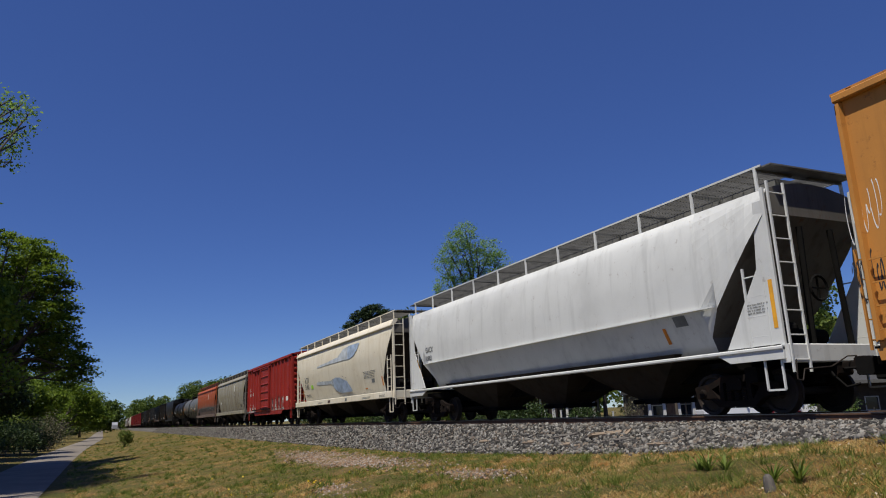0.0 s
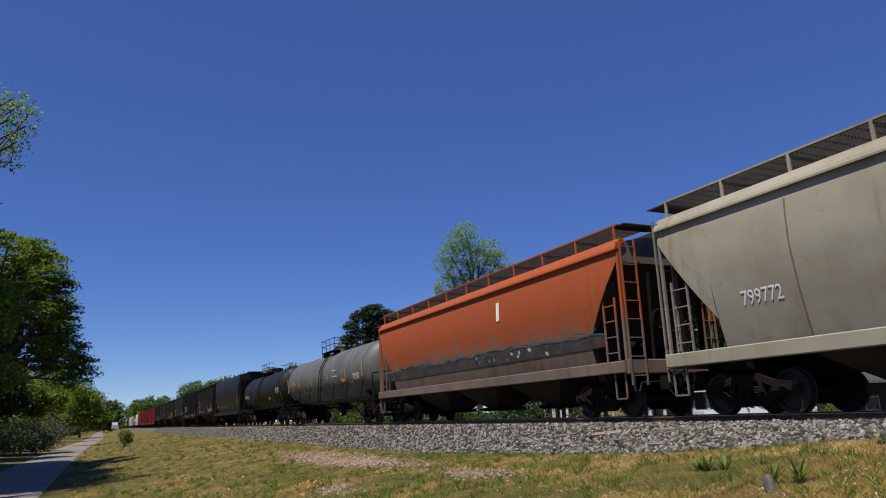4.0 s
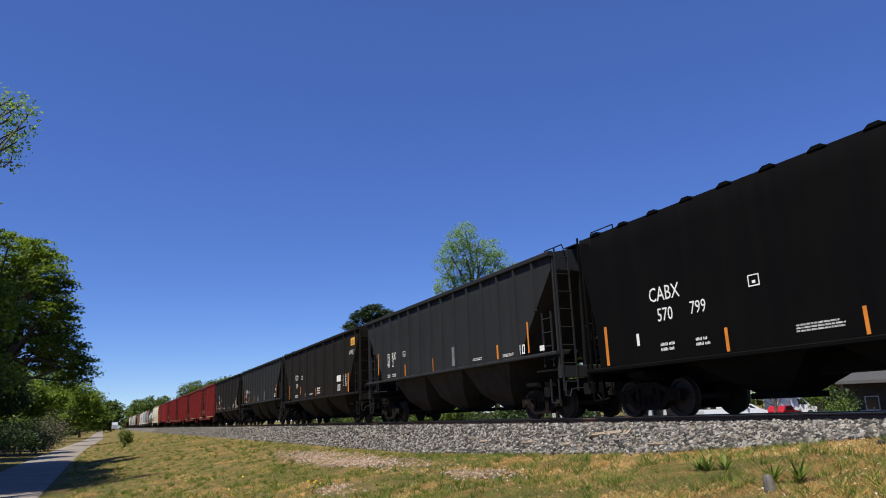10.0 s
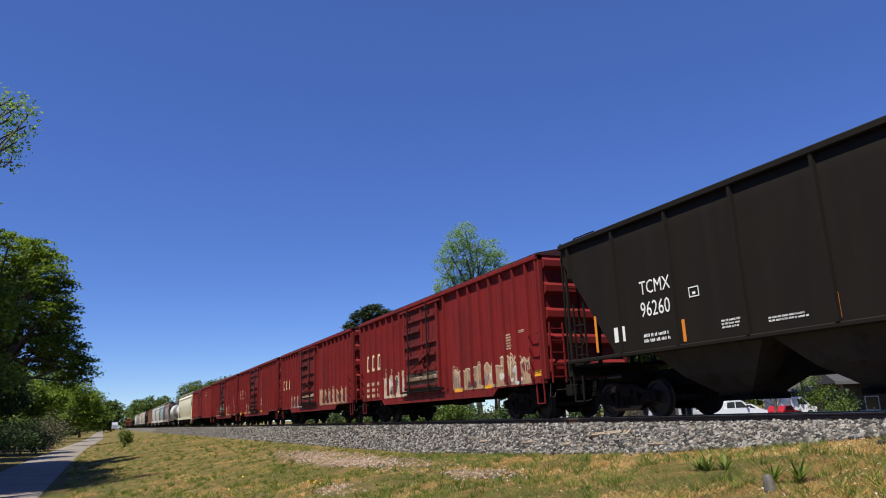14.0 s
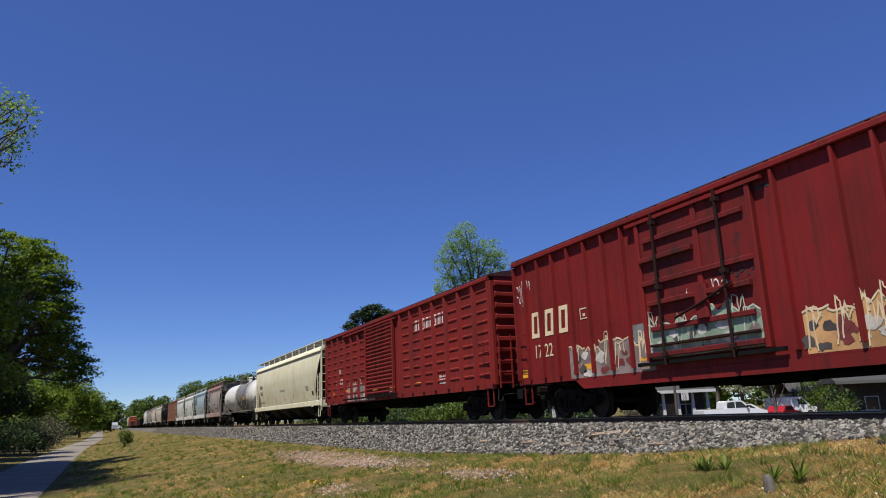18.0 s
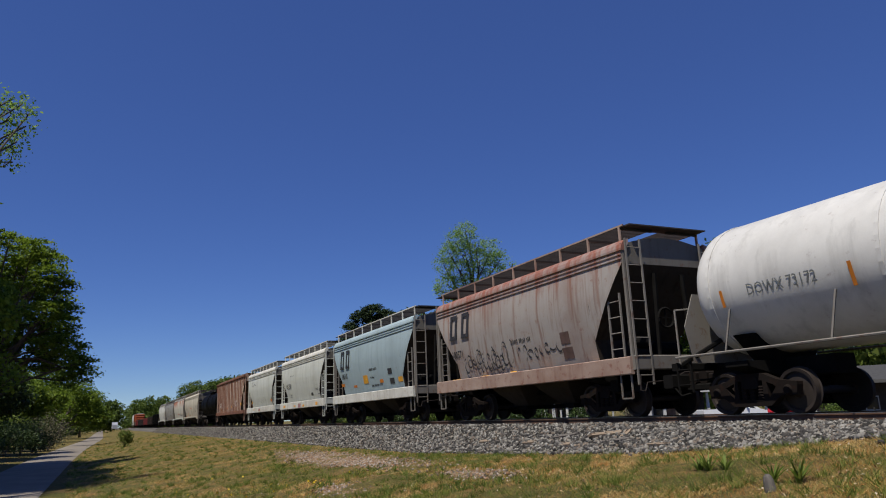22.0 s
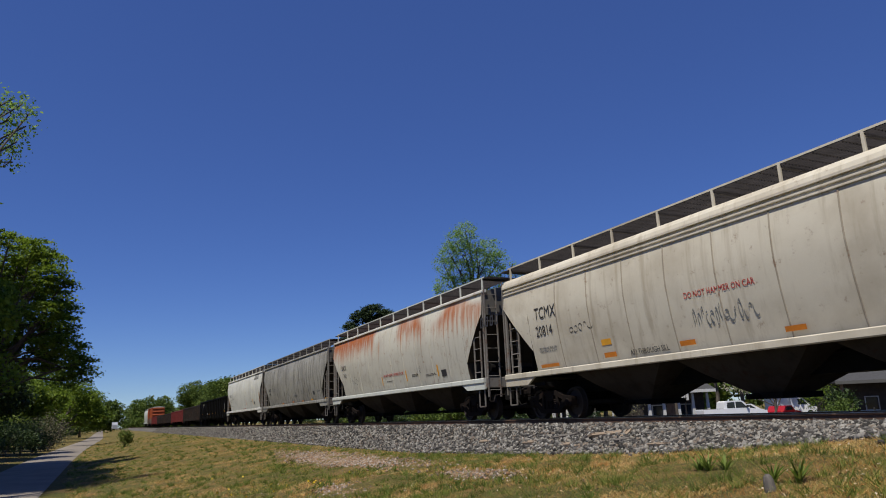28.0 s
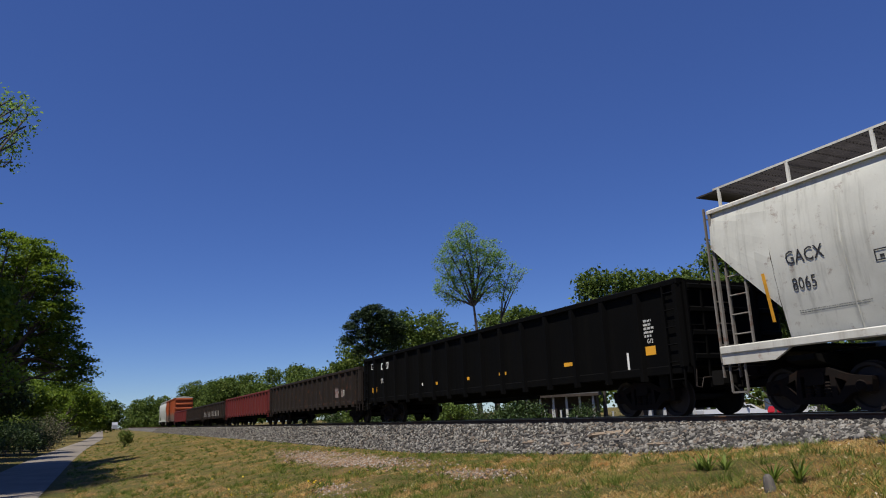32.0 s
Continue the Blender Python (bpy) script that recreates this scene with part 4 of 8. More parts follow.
# end sheets: grime and the dimmer light on the ends, both in the colour
LIP = paint("shaded_grimy_end_sheet", (0.155, 0.145, 0.128), 0.25, 0.5, 0.5, 0.7, dirt_rgb=(0.06, 0.054, 0.046), spec=0.15)
IRON = paint("grimy_iron", (0.20, 0.185, 0.165), 0.45, 0.3, 0.4, 0.7, (0.12, 0.055, 0.03), dirt_rgb=(0.07, 0.06, 0.05))
SEAM = paint("rusty_weld_seam", (0.15, 0.12, 0.085), 0.5, 0.6, 0.5, 0.7, (0.11, 0.055, 0.025), dirt_rgb=(0.07, 0.055, 0.04))
SEAM_PALE = paint("grimy_weld_seam", (0.36, 0.32, 0.25), 0.4, 0.6, 0.5, 0.7, (0.20, 0.10, 0.05), dirt_rgb=(0.14, 0.11, 0.08))
BOARD_DARK = plain("dark_grating", (0.045, 0.04, 0.042), 0.8, 0.2)

boxcar(267.05, 285.0, 5.40, "yellow high-cube boxcar with spray-painted lower side", YELLOWBOX, YELLOWBOX, 14)
# this car's slope sheets are shaded silver, painted with the LIP grey
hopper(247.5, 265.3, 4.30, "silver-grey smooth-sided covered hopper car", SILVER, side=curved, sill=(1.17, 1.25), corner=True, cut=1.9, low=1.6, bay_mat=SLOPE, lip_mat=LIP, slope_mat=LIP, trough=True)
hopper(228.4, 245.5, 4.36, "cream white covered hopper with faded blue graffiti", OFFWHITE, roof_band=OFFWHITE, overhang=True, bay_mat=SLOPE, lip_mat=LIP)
boxcar(211.0, 226.9, 4.62, "bright red steel boxcar with white patches along the sill", RED1, RED1, 14, (-2.2, 1.0), False, ends=9, door_ribs=6, tabs=False, skirt=True, post_xs=[-7.89, -7.3, 7.3, 7.89] + [-6.2 + 1.1 * i for i in range(12)])
hopper(192.5, 209.5, 4.33, "olive grey covered hopper with a white tree emblem", OLIVE_GREY, roof_band=OLIVE_GREY, overhang=True, seams=7, seam_mat=SEAM, board_mat=BOARD_DARK, bay_mat=SLOPE, lip_mat=LIP, end_mat=IRON)
hopper(174.1, 191.1, 4.26, "rusty orange covered hopper with dark graffiti band", ORANGE_RUST, roof_band=ORANGE_RUST, overhang=True, board_mat=BOARD_DARK, bay_mat=SLOPE, lip_mat=LIP)
tank_car(163.9, 19.1, 1.46, 2.62, "dull grey tank car with scrawled white graffiti", TANKGREY, shift=.45)
tank_car(145.85, 17.0, 1.42, 2.66, "black tank car with white lettering", TANKBLACK)
hopper(120.85, 136.7, 4.62, "smooth black covered hopper car", TANKBLACK, side=soft_side, board=False, cut=1.6)
hopper(103.6, 119.6, 4.64, "brown-black ribbed covered hopper", BLACK2, sill=(1.42, 1.52), bay_mat=SLOPE, side=upright, ribs=9, board=False, cut=1.9, low=1.6)
hopper(86.4, 102.9, 4.64, "glossy black covered hopper with roof hatches", BLACK1, sill=(1.12, 1.22), side=upright, board=False, cut=0.5, low=2.2, humps=15)
hopper(69.4, 85.1, 4.64, "dark slate ribbed covered hopper", SLATE, sill=(1.74, 1.84), bay_mat=SLOPE, side=upright, ribs=14, rib_inset=.95, board=False, cut=1.9, low=2.0)
hopper(51.9, 68.0, 4.66, "brown-black covered hopper with a yellow placard", BLACK2, sill=(1.42, 1.52), bay_mat=SLOPE, side=upright, ribs=9, board=False, cut=1.9, low=1.6)
hopper(35.0, 50.8, 4.66, "dark slate ribbed covered hopper", SLATE, sill=(1.74, 1.84), bay_mat=SLOPE, side=upright, ribs=16, rib_inset=.1, board=False, cut=1.9, low=2.0)
hopper(17.8, 33.6, 4.66, "black covered hopper with white stencils", BLACK2, sill=(1.42, 1.52), bay_mat=SLOPE, side=upright, ribs=9, board=False, cut=1.9, low=1.6)
for k, (a, b) in enumerate(((0.45, 16.55), (-17.0, -0.9), (-34.4, -18.3), (-51.8, -35.8))):
    boxcar(a, b, 4.72, "dark red steel boxcar with graffiti on its lower side", BOX_RED, ROOF_RED, 18, (-2.3, 1.1), ends=5, post_xs=[k * v for k in (-1, 1) for v in (7.99, 7.42, 6.66, 5.9, 5.14, 4.38, 3.62, 2.86)] + [1.6], door_mat=DOOR_RED, door_dark=ROD_RED, tabs=False, skirt=True)
boxcar(-72.6, -53.4, 4.66, "red boxcar with pressed side ribs and sliding door", SIDE_RED, ROOF_RED, 18, (-2.6, 1.0), plug=False, corrugated=True, ends=9, tabs=False)
hopper(-93.2, -73.8, 4.36, "pale cream covered hopper car", PALE, roof_band=PALE, overhang=True, board_mat=None, nbays=4, bay_mat=SLOPE, lip_mat=LIP)
wt, wh = tank_car(-103.05, 18.4, 1.42, 2.62, "white tank car streaked with black spills", TANKWHITE, rail_mat=IRON)
for k in (-1, 1):
    part("head_shield", Geo().prism([(-1.25, 1.12), (1.25, 1.12), (1.42, 1.9), (1.1, 2.62), (-1.1, 2.62), (-1.42, 1.9)], 0, k * (wh - .42) - .012, k * (wh - .42) + .012), IRON, wt)
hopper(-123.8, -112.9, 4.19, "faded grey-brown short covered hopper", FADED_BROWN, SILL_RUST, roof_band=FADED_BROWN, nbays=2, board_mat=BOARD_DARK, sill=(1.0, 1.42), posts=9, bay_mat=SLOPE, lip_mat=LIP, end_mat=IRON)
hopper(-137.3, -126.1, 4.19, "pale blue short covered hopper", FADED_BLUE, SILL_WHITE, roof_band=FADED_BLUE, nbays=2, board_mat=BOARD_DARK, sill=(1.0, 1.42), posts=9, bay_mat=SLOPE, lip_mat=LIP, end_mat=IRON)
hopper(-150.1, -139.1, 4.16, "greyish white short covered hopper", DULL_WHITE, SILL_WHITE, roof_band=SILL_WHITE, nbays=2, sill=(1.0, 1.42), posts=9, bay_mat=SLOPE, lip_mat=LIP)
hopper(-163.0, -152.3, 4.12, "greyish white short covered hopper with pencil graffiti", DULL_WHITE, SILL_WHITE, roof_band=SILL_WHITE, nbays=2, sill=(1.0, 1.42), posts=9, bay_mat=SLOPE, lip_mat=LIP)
hopper(-181.8, -164.7, 4.36, "heavily rusted white ribbed covered hopper", RUSTY, RIB_RUST, side=upright, ribs=20, rib_mat=RIB_RUST, dark=RIB_RUST, bay_mat=SLOPE, cut=1.7, board_mat=RUSTY, rise=0.2)
tank_car(-190.5, 16.1, 1.40, 2.55, "plain black steel tank car", BLACK1)
hopper(-216.6, -199.2, 4.20, "sand grey covered hopper with red stencil", SANDGREY, sill=(1.20, 1.36), corner=True, roof_band=SANDGREY, seam_mat=SEAM_PALE, board_mat=BOARD_DARK, seams=10, lip=0.8, bay_mat=SLOPE, lip_mat=LIP, end_mat=IRON)
hopper(-235.2, -218.0, 4.25, "pale grey covered hopper with orange rust runs", RUSTTOP, DULL_WHITE, sill=(1.20, 1.36), corner=True, roof_band=SILL_WHITE, board_mat=BOARD_DARK, seams=10, lip=0.8, bay_mat=SLOPE, lip_mat=LIP, end_mat=IRON, moulding=False)
hopper(-254.0, -236.4, 4.20, "sooty grey covered hopper car", SOOT, sill=(1.20, 1.36), corner=True, roof_band=SOOT, board_mat=BOARD_DARK, seams=10, lip=0.8, bay_mat=SLOPE, lip_mat=LIP, end_mat=IRON, moulding=False)
hopper(-272.2, -254.9, 4.18, "worn white-grey covered hopper with large black lettering", WORN_WHITE, SILL_WHITE, sill=(1.20, 1.36), corner=True, roof_band=SILL_WHITE, board_mat=BOARD_DARK, seams=10, lip=0.8, bay_mat=SLOPE, lip_mat=LIP, end_mat=IRON, moulding=False)
gondola(-294.2, -273.2, 2.98, "black high-sided gondola with yellow reflectors", BLACK1, 17)
gondola(-315.8, -294.9, 2.70, "dark brown ribbed steel gondola car", GONBROWN, 20)
gondola(-337.2, -316.2, 2.60, "red ribbed steel gondola car", GONRED, 18)
gondola(-356.2, -338.0, 2.50, "dark brown gondola with white graffiti", GONBROWN, 16)
gondola(-375.0, -356.9, 2.50, "dark brown gondola with white graffiti", GONBROWN, 16)
gondola(-395.0, -375.8, 2.50, "red-brown steel gondola, low sides", GONRED, 14)
boxcar(-414.0, -395.8, 4.9, "brown boxcar with a pale roof", ORANGE_RUST, DULL_WHITE, 12)
hopper(-433.0, -414.8, 4.6, "white steel covered hopper car", DULL_WHITE, bay_mat=SLOPE, lip_mat=LIP)
# ---------------------------------------------------------------- lettering, reflectors and graffiti on the cars
BLUE_HAZE = plain("faded_blue_spray", (0.33, 0.42, 0.56), .6, 0, .3, 2.5)
SKY_HAZE = plain("faded_pale_blue_spray", (0.48, 0.53, 0.58), .6, 0, .25, 2)
BUFF_HAZE = plain("faded_buff_spray", (0.60, 0.42, 0.24), .6, 0, .25, 2)
PATCH_WHITE = plain("patchy_white_paint", (0.50, 0.47, 0.44), .7, 0, .35, 2)
GHOST = plain("faded_pink_grey_spray", (0.34, 0.16, 0.14), .7, 0, .4, 2)
GHOST_DARK = plain("dark_spray", (0.06, 0.05, 0.05), .7, 0, .4, 2)
TEAL = plain("teal_spray", (0.05, 0.17, 0.17), .6)
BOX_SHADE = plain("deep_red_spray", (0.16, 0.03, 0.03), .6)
TAN_FILL = plain("tan_spray", (0.33, 0.21, 0.13), .65, 0, .35, 1.6)
TAN_GREEN = plain("olive_spray", (0.22, 0.15, 0.09), .65, 0, .4, 1.6)
CREAM_FADE = plain("faded_cream_spray", (0.45, 0.36, 0.27), .65, 0, .4, 1.8)
GREY_FILL = plain("grey_spray", (0.21, 0.16, 0.15), .65, 0, .35, 1.8)
MINT_FILL = plain("mint_spray", (0.24, 0.33, 0.24), .6, 0, .3, 1.8)
SAND_FILL = plain("sand_spray", (0.46, 0.26, 0.11), .6, 0, .3, 1.8)
PINK_FILL = plain("dull_pink_spray", (0.40, 0.22, 0.22), .65, 0, .35, 1.8)
PALE_LINE = plain("pale_green_line", (0.42, 0.45, 0.36), .6)
PANEL_GREY = plain("grey_panel", (0.36, 0.36, 0.34), .6)
BROWN_SQ = plain("dark_brown_square", (0.10, 0.06, 0.05), .7)


def emblem(parent, x, z, w, h, n, y, mat):
    """Owner's mark as n plain slanted blocks."""
    if n == 1:
        g, t = Geo(), min(w, h) * .1
        g.box(x, x + w, y - .007, y - .004, z, z + t).box(x, x + w, y - .007, y - .004, z + h - t, z + h).box(x, x + t, y - .007, y - .004, z + t, z + h - t).box(x + w - t, x + w, y - .007, y - .004, z + t, z + h - t)
        g.box(x + w * .35, x + w * .65, y - .007, y - .004, z + h * .25, z + h * .5)
        part("emblem", g, mat, parent)
        return
    step = w / n
    for i in range(n):
        a, b, t, k = x + step * i, step * .6, step * .17, step * .1

        def strip(p, q, f0, f1):
            g.prism([(p + k * f0, z + h * f0), (q + k * f0, z + h * f0), (q + k * f1, z + h * f1), (p + k * f1, z + h * f1)], 1, y - .008, y - .004)
        g = Geo()
        strip(a, a + t, 0, 1)
        strip(a + b - t, a + b, 0, 1)
        strip(a + t, a + b - t, 0, .16)
        strip(a + t, a + b - t, .84, 1)
        part("emblem", g, mat, parent)


def ribbon(pts, wide, y, floor):
    """A sprayed line through points in x and z."""
    rows = []
    for k, (x, z) in enumerate(pts):
        (xa, za), (xb, zb) = pts[max(0, k - 1)], pts[min(len(pts) - 1, k + 1)]
        d = math.hypot(xb - xa, zb - za) or 1
        px, pz = -(zb - za) / d * wide / 2, (xb - xa) / d * wide / 2
        rows.append([(x + px, y, max(floor, z + pz)), (x - px, y, max(floor, z - pz))])
    return rows


def graffiti(parent, x0, x1, z0, z1, n, y, fill, line, seed):
    """A sprayed piece: a muddy fill with a ragged upper edge, letter-like outlines that spell nothing, and loose patches."""
    rnd = random.Random(seed)
    step, floor = (x1 - x0) / n, max(z0, 1.04)
    hh = max(.15, z1 - floor)
    tint = random.Random(seed + 500)
    for i in range(n):
        a, b = x0 + step * (i - .04), x0 + step * (i + 1.04)
        lift = rnd.uniform(.74, 1.0)
        cols = max(5, int((b - a) / .09))
        g = Geo()
        ph = [rnd.uniform(0, 6.28) for _ in range(3)]
        rows = []
        for k in range(cols + 1):
            u = k / cols
            top = hh * (lift - .10 * abs(math.sin(3.1 * u * 2 + ph[0])) - .06 * math.sin(11 * u + ph[1]) - .03 * rnd.random())
            rows.append([(a + (b - a) * u, y - .001 - .0004 * i, floor + max(.05, top) * q) for q in (0, .33, .66, 1)])
        o = part("graffiti_letter", g.grid(rows), fill, parent)
        crest = [(r[3][0], r[3][2] + .01) for r in rows]
        # paler and darker patches within the fill
        g = Geo()
        for k in range(5):
            cx, cz, r = rnd.uniform(a, b), floor + hh * rnd.uniform(.08, .6), hh * rnd.uniform(.06, .20)
            ring = [(cx + r * rnd.uniform(.5, 1.5) * math.cos(6.283 * m / 9), y - .005 - .0005 * k - .0004 * n, max(floor, cz + r * rnd.uniform(.4, 1.0) * math.sin(6.283 * m / 9))) for m in range(9)]
            g.add(ring, [tuple(range(9))])
        part("letter_fill", g, tint.choice((GHOST_DARK, PATCH_WHITE, BOX_SHADE, GREY_FILL)), o)
        # outlines
        g = Geo()
        w = min(.03, hh * .035)
        g.grid(ribbon(crest, w * 1.3, y - .009 - .0004 * n, floor))
        for m in range(2):
            cx, wide = a + step * rnd.uniform(.2, .8), step * rnd.uniform(.2, .42)
            top, low = floor + hh * rnd.uniform(.75, 1.12), floor + hh * rnd.uniform(.02, .3)
            lean = rnd.uniform(-.3, .3) * wide
            pts = [(cx - wide, low), (cx - wide * .8 + lean, (low + top) / 2), (cx - wide * .6 + lean, top), (cx - wide * .1 + lean, top - hh * rnd.uniform(.0, .2)), (cx + lean * .5, (low + top) / 2 + hh * rnd.uniform(-.1, .2)), (cx + wide * .5 + lean, top - hh * rnd.uniform(0, .15)), (cx + wide * .8, (low + top) / 2), (cx + wide * .6, low)]
            fine = []
            for (p, q), (p2, q2) in zip(pts, pts[1:]):
                fine += [(p + (p2 - p) * t + .012 * rnd.uniform(-1, 1), q + (q2 - q) * t + .012 * rnd.uniform(-1, 1)) for t in (0, .33, .66)]
            g.grid(ribbon(fine[: rnd.randint(14, len(fine))], w * rnd.uniform(.6, 1.2), y - .010 - .0007 * m - .0004 * n, floor))
        part("inner_line", g, line, o)


def swoosh(parent, cols, y, mat):
    """A tapering sprayed sweep: columns of x, lower and upper z."""
    part("graffiti_letter", Geo().grid([[(x, y, a + (b - a) * q / 4) for q in range(5)] for x, a, b in cols]), mat, parent)


def scrawl(parent, x0, x1, z0, z1, y, mat, seed, n, wide):
    """Hand-drawn loops that spell nothing."""
    rnd = random.Random(seed)
    g = Geo()
    step = (x1 - x0) / n
    for i in range(n):
        cx, cz, rx, rz = x0 + step * (i + .5), z0 + (z1 - z0) * rnd.uniform(.35, .65), step * rnd.uniform(.3, .55), (z1 - z0) * rnd.uniform(.2, .5)
        a0, span = rnd.uniform(0, 6.28), rnd.choice((2.6, 4.2, 5.6))
        rows = []
        for j in range(11):
            a = a0 + span * j / 10
            p, q = cx + rx * math.cos(a) + step * .25 * j / 10, cz + rz * math.sin(a)
            rows.append([(p, y, q - wide / 2), (p + wide * .4, y, q + wide / 2)])
        g.grid(rows)
    part("scrawl", g, mat, parent)


c = TRAIN[0][0]
scrawl(c, -9.16, -8.53, 2.80, 3.82, -1.443, WHITE, 1, 7, 0.03)
scrawl(c, -9.24, -8.69, 1.85, 2.56, -1.443, INK, 2, 8, 0.05)
c = TRAIN[1][0]
for q in (-1, 1):
    part("crease_flange", Geo().box(-7.4, 7.4, q * 1.54 - .035, q * 1.54 + .02, 2.165, 2.195), SILVER, c)
for k in (-1, 1):
    for q in (-1, 1):
        web = [(k * 8.84, 4.05), (k * 8.62, 4.05), (k * 8.50, 2.75), (k * 7.55, 1.28), (k * 8.84, 1.28)]
        part("end_web", Geo().prism(web, 1, q * 1.44 - .012, q * 1.44 + .012), SILVER, c)
lettering(c, "GACX", -7.23, -1.528, 2.59, 0.21, INK)
lettering(c, "10002", -7.21, -1.528, 2.28, 0.19, INK)
patch(c, "reflector", -8.09, 1.71, 0.07, 0.70, -1.523, YELLOW)
patch(c, "web_stripe", 8.72, 1.58, 0.09, 0.92, -1.455, YELLOW)
bars(c, 8.15, -1.456, 1.90, 0.5, 0.22, 4, GREY_INK, 8, "stencil")
patch(c, "stain", 6.15, 1.91, 0.37, 0.22, -1.523, GREY_INK)
patch(c, "reflector", 5.71, 1.58, 0.10, 0.35, -1.523, ORANGE)
c = TRAIN[2][0]
lettering(c, "ACFX", -6.60, -1.528, 2.44, 0.34, GREY_INK)
lettering(c, "51483", -6.62, -1.528, 2.07, 0.31, GREY_INK)
patch(c, "card", -5.27, 2.04, 0.46, 0.23, -1.523, GREEN_CARD)
bars(c, -5.21, -1.526, 2.10, 0.37, 0.11, 2, INK, 15)
patch(c, "reflector", -7.35, 1.59, 0.13, 0.43, -1.523, ORANGE)
bars(c, -6.67, -1.526, 1.62, 1.14, 0.18, 2, GREY_INK, 17)
bars(c, -6.62, -1.526, 1.19, 1.12, 0.06, 1, GREY_INK, 18)
patch(c, "plate", 5.51, 1.84, 0.40, 0.18, -1.523, GREY_INK)
patch(c, "reflector", 6.87, 1.64, 0.12, 0.41, -1.523, ORANGE)
patch(c, "reflector", 4.41, 1.58, 0.34, 0.06, -1.523, ORANGE)
swoosh(c, [(-3.5, 3.18, 3.27), (-1.3, 3.21, 3.36), (.56, 3.21, 3.46), (1.45, 3.22, 3.80), (2.3, 3.20, 3.87)], -1.523, SKY_HAZE)
swoosh(c, [(2.3, 3.20, 3.87), (2.7, 3.21, 3.89), (3.3, 3.31, 3.88), (3.8, 3.56, 3.88), (4.13, 3.84, 3.87)], -1.523, BLUE_HAZE)
swoosh(c, [(1.5, 3.3, 3.72), (1.9, 3.26, 3.62), (2.3, 3.3, 3.4)], -1.526, BUFF_HAZE)
swoosh(c, [(-3.9, 2.21, 2.37), (-2.4, 2.16, 2.35), (-1.1, 2.13, 2.31), (-.5, 1.88, 2.37)], -1.523, SKY_HAZE)
swoosh(c, [(-.5, 1.88, 2.37), (-.07, 1.70, 2.43), (.7, 1.58, 2.38), (1.8, 1.57, 2.14), (2.25, 1.58, 1.85), (2.48, 1.60, 1.63)], -1.523, BLUE_HAZE)
scrawl(c, -.9, 1.7, 2.05, 2.42, -1.528, INK, 601, 7, .025)
scrawl(c, -3.7, -2.2, 2.15, 2.45, -1.528, GREY_INK, 602, 4, .02)
bars(c, 4.52, -1.526, 2.08, 1.74, .36, 5, GREY_INK, 603, fill=.5)
bars(c, 4.6, -1.562, 1.12, 1.4, .10, 2, GREY_INK, 604)
bars(c, 7.0, -1.562, 1.12, .9, .12, 2, GREY_INK, 605)
bars(c, -3.2, -1.562, 1.14, 1.0, .10, 1, GREY_INK, 606)
patch(c, "plate", 1.9, 1.12, .3, .14, -1.563, GREY_INK)
patch(c, "plate", -1.2, 1.12, .45, .14, -1.563, BROWN_SQ)
c = TRAIN[3][0]
lettering(c, "ATW", -7.08, -1.448, 2.72, 0.31, WHITE)
patch(c, "plate", -7.05, 2.32, 0.55, 0.26, -1.443, WHITE)
lettering(c, "100", -7.00, -1.448, 2.34, 0.29, INK)
patch(c, "plate", -5.88, 2.38, 0.57, 0.23, -1.443, WHITE)
lettering(c, "472", -5.83, -1.448, 2.40, 0.26, INK)
bars(c, -6.98, -1.446, 1.63, 0.33, 0.07, 1, WHITE, 32)
bars(c, -5.79, -1.446, 1.48, 0.34, 0.22, 2, WHITE, 33)
graffiti(c, -7.94, -4.76, 0.99, 1.53, 6, -1.443, PATCH_WHITE, PATCH_WHITE, 11)
graffiti(c, 1.49, 5.09, 1.00, 2.04, 5, -1.443, GHOST, INK, 12)
graffiti(c, 4.94, 5.57, 0.80, 1.31, 1, -1.443, PATCH_WHITE, BOX_SHADE, 13)
bars(c, -0.94, -1.446, 3.70, 1.40, 0.06, 2, WHITE, 37)
bars(c, -1.08, -1.446, 1.97, 0.88, 0.24, 2, WHITE, 38)
bars(c, 5.13, -1.446, 1.52, 0.47, 0.41, 5, WHITE, 39)
patch(c, "plate", 6.18, 1.60, 0.56, 0.30, -1.443, WHITE)
patch(c, "reflector", 7.17, 1.45, 0.41, 0.15, -1.443, ORANGE)
c = TRAIN[4][0]
g = Geo()
for i in range(11):
    v = (i - 5) / 5.5
    w = .30 * math.sqrt(1 - v * v)
    g.box(3.02 - w, 3.02 + w, -1.527, -1.523, 3.53 + v * .36 - .016, 3.53 + v * .36 + .016)
g.box(2.96, 3.08, -1.528, -1.524, 3.14, 3.78)
part("emblem", g, WHITE, c)
bars(c, 2.58, -1.526, 2.79, 0.76, 0.18, 2, WHITE, 45)
lettering(c, "799772", -6.35, -1.528, 2.11, 0.28, WHITE)
patch(c, "plate", 5.54, 1.69, 0.49, 0.21, -1.523, INK)
bars(c, 4.38, -1.526, 2.01, 0.80, 0.06, 2, GREY_INK, 48)
c = TRAIN[5][0]
graffiti(c, -8.26, 7.59, 1.75, 2.24, 7, -1.523, GHOST_DARK, TEAL, 21)
patch(c, "emblem", 2.44, 3.07, 0.18, 0.60, -1.523, WHITE)
c = TRAIN[6][0]
lettering(c, "UTLX 202047", -7.10, -1.494, 2.45, 0.21, ORANGE)
patch(c, "reflector", -7.77, 2.04, 0.07, 0.93, -1.485, YELLOW)
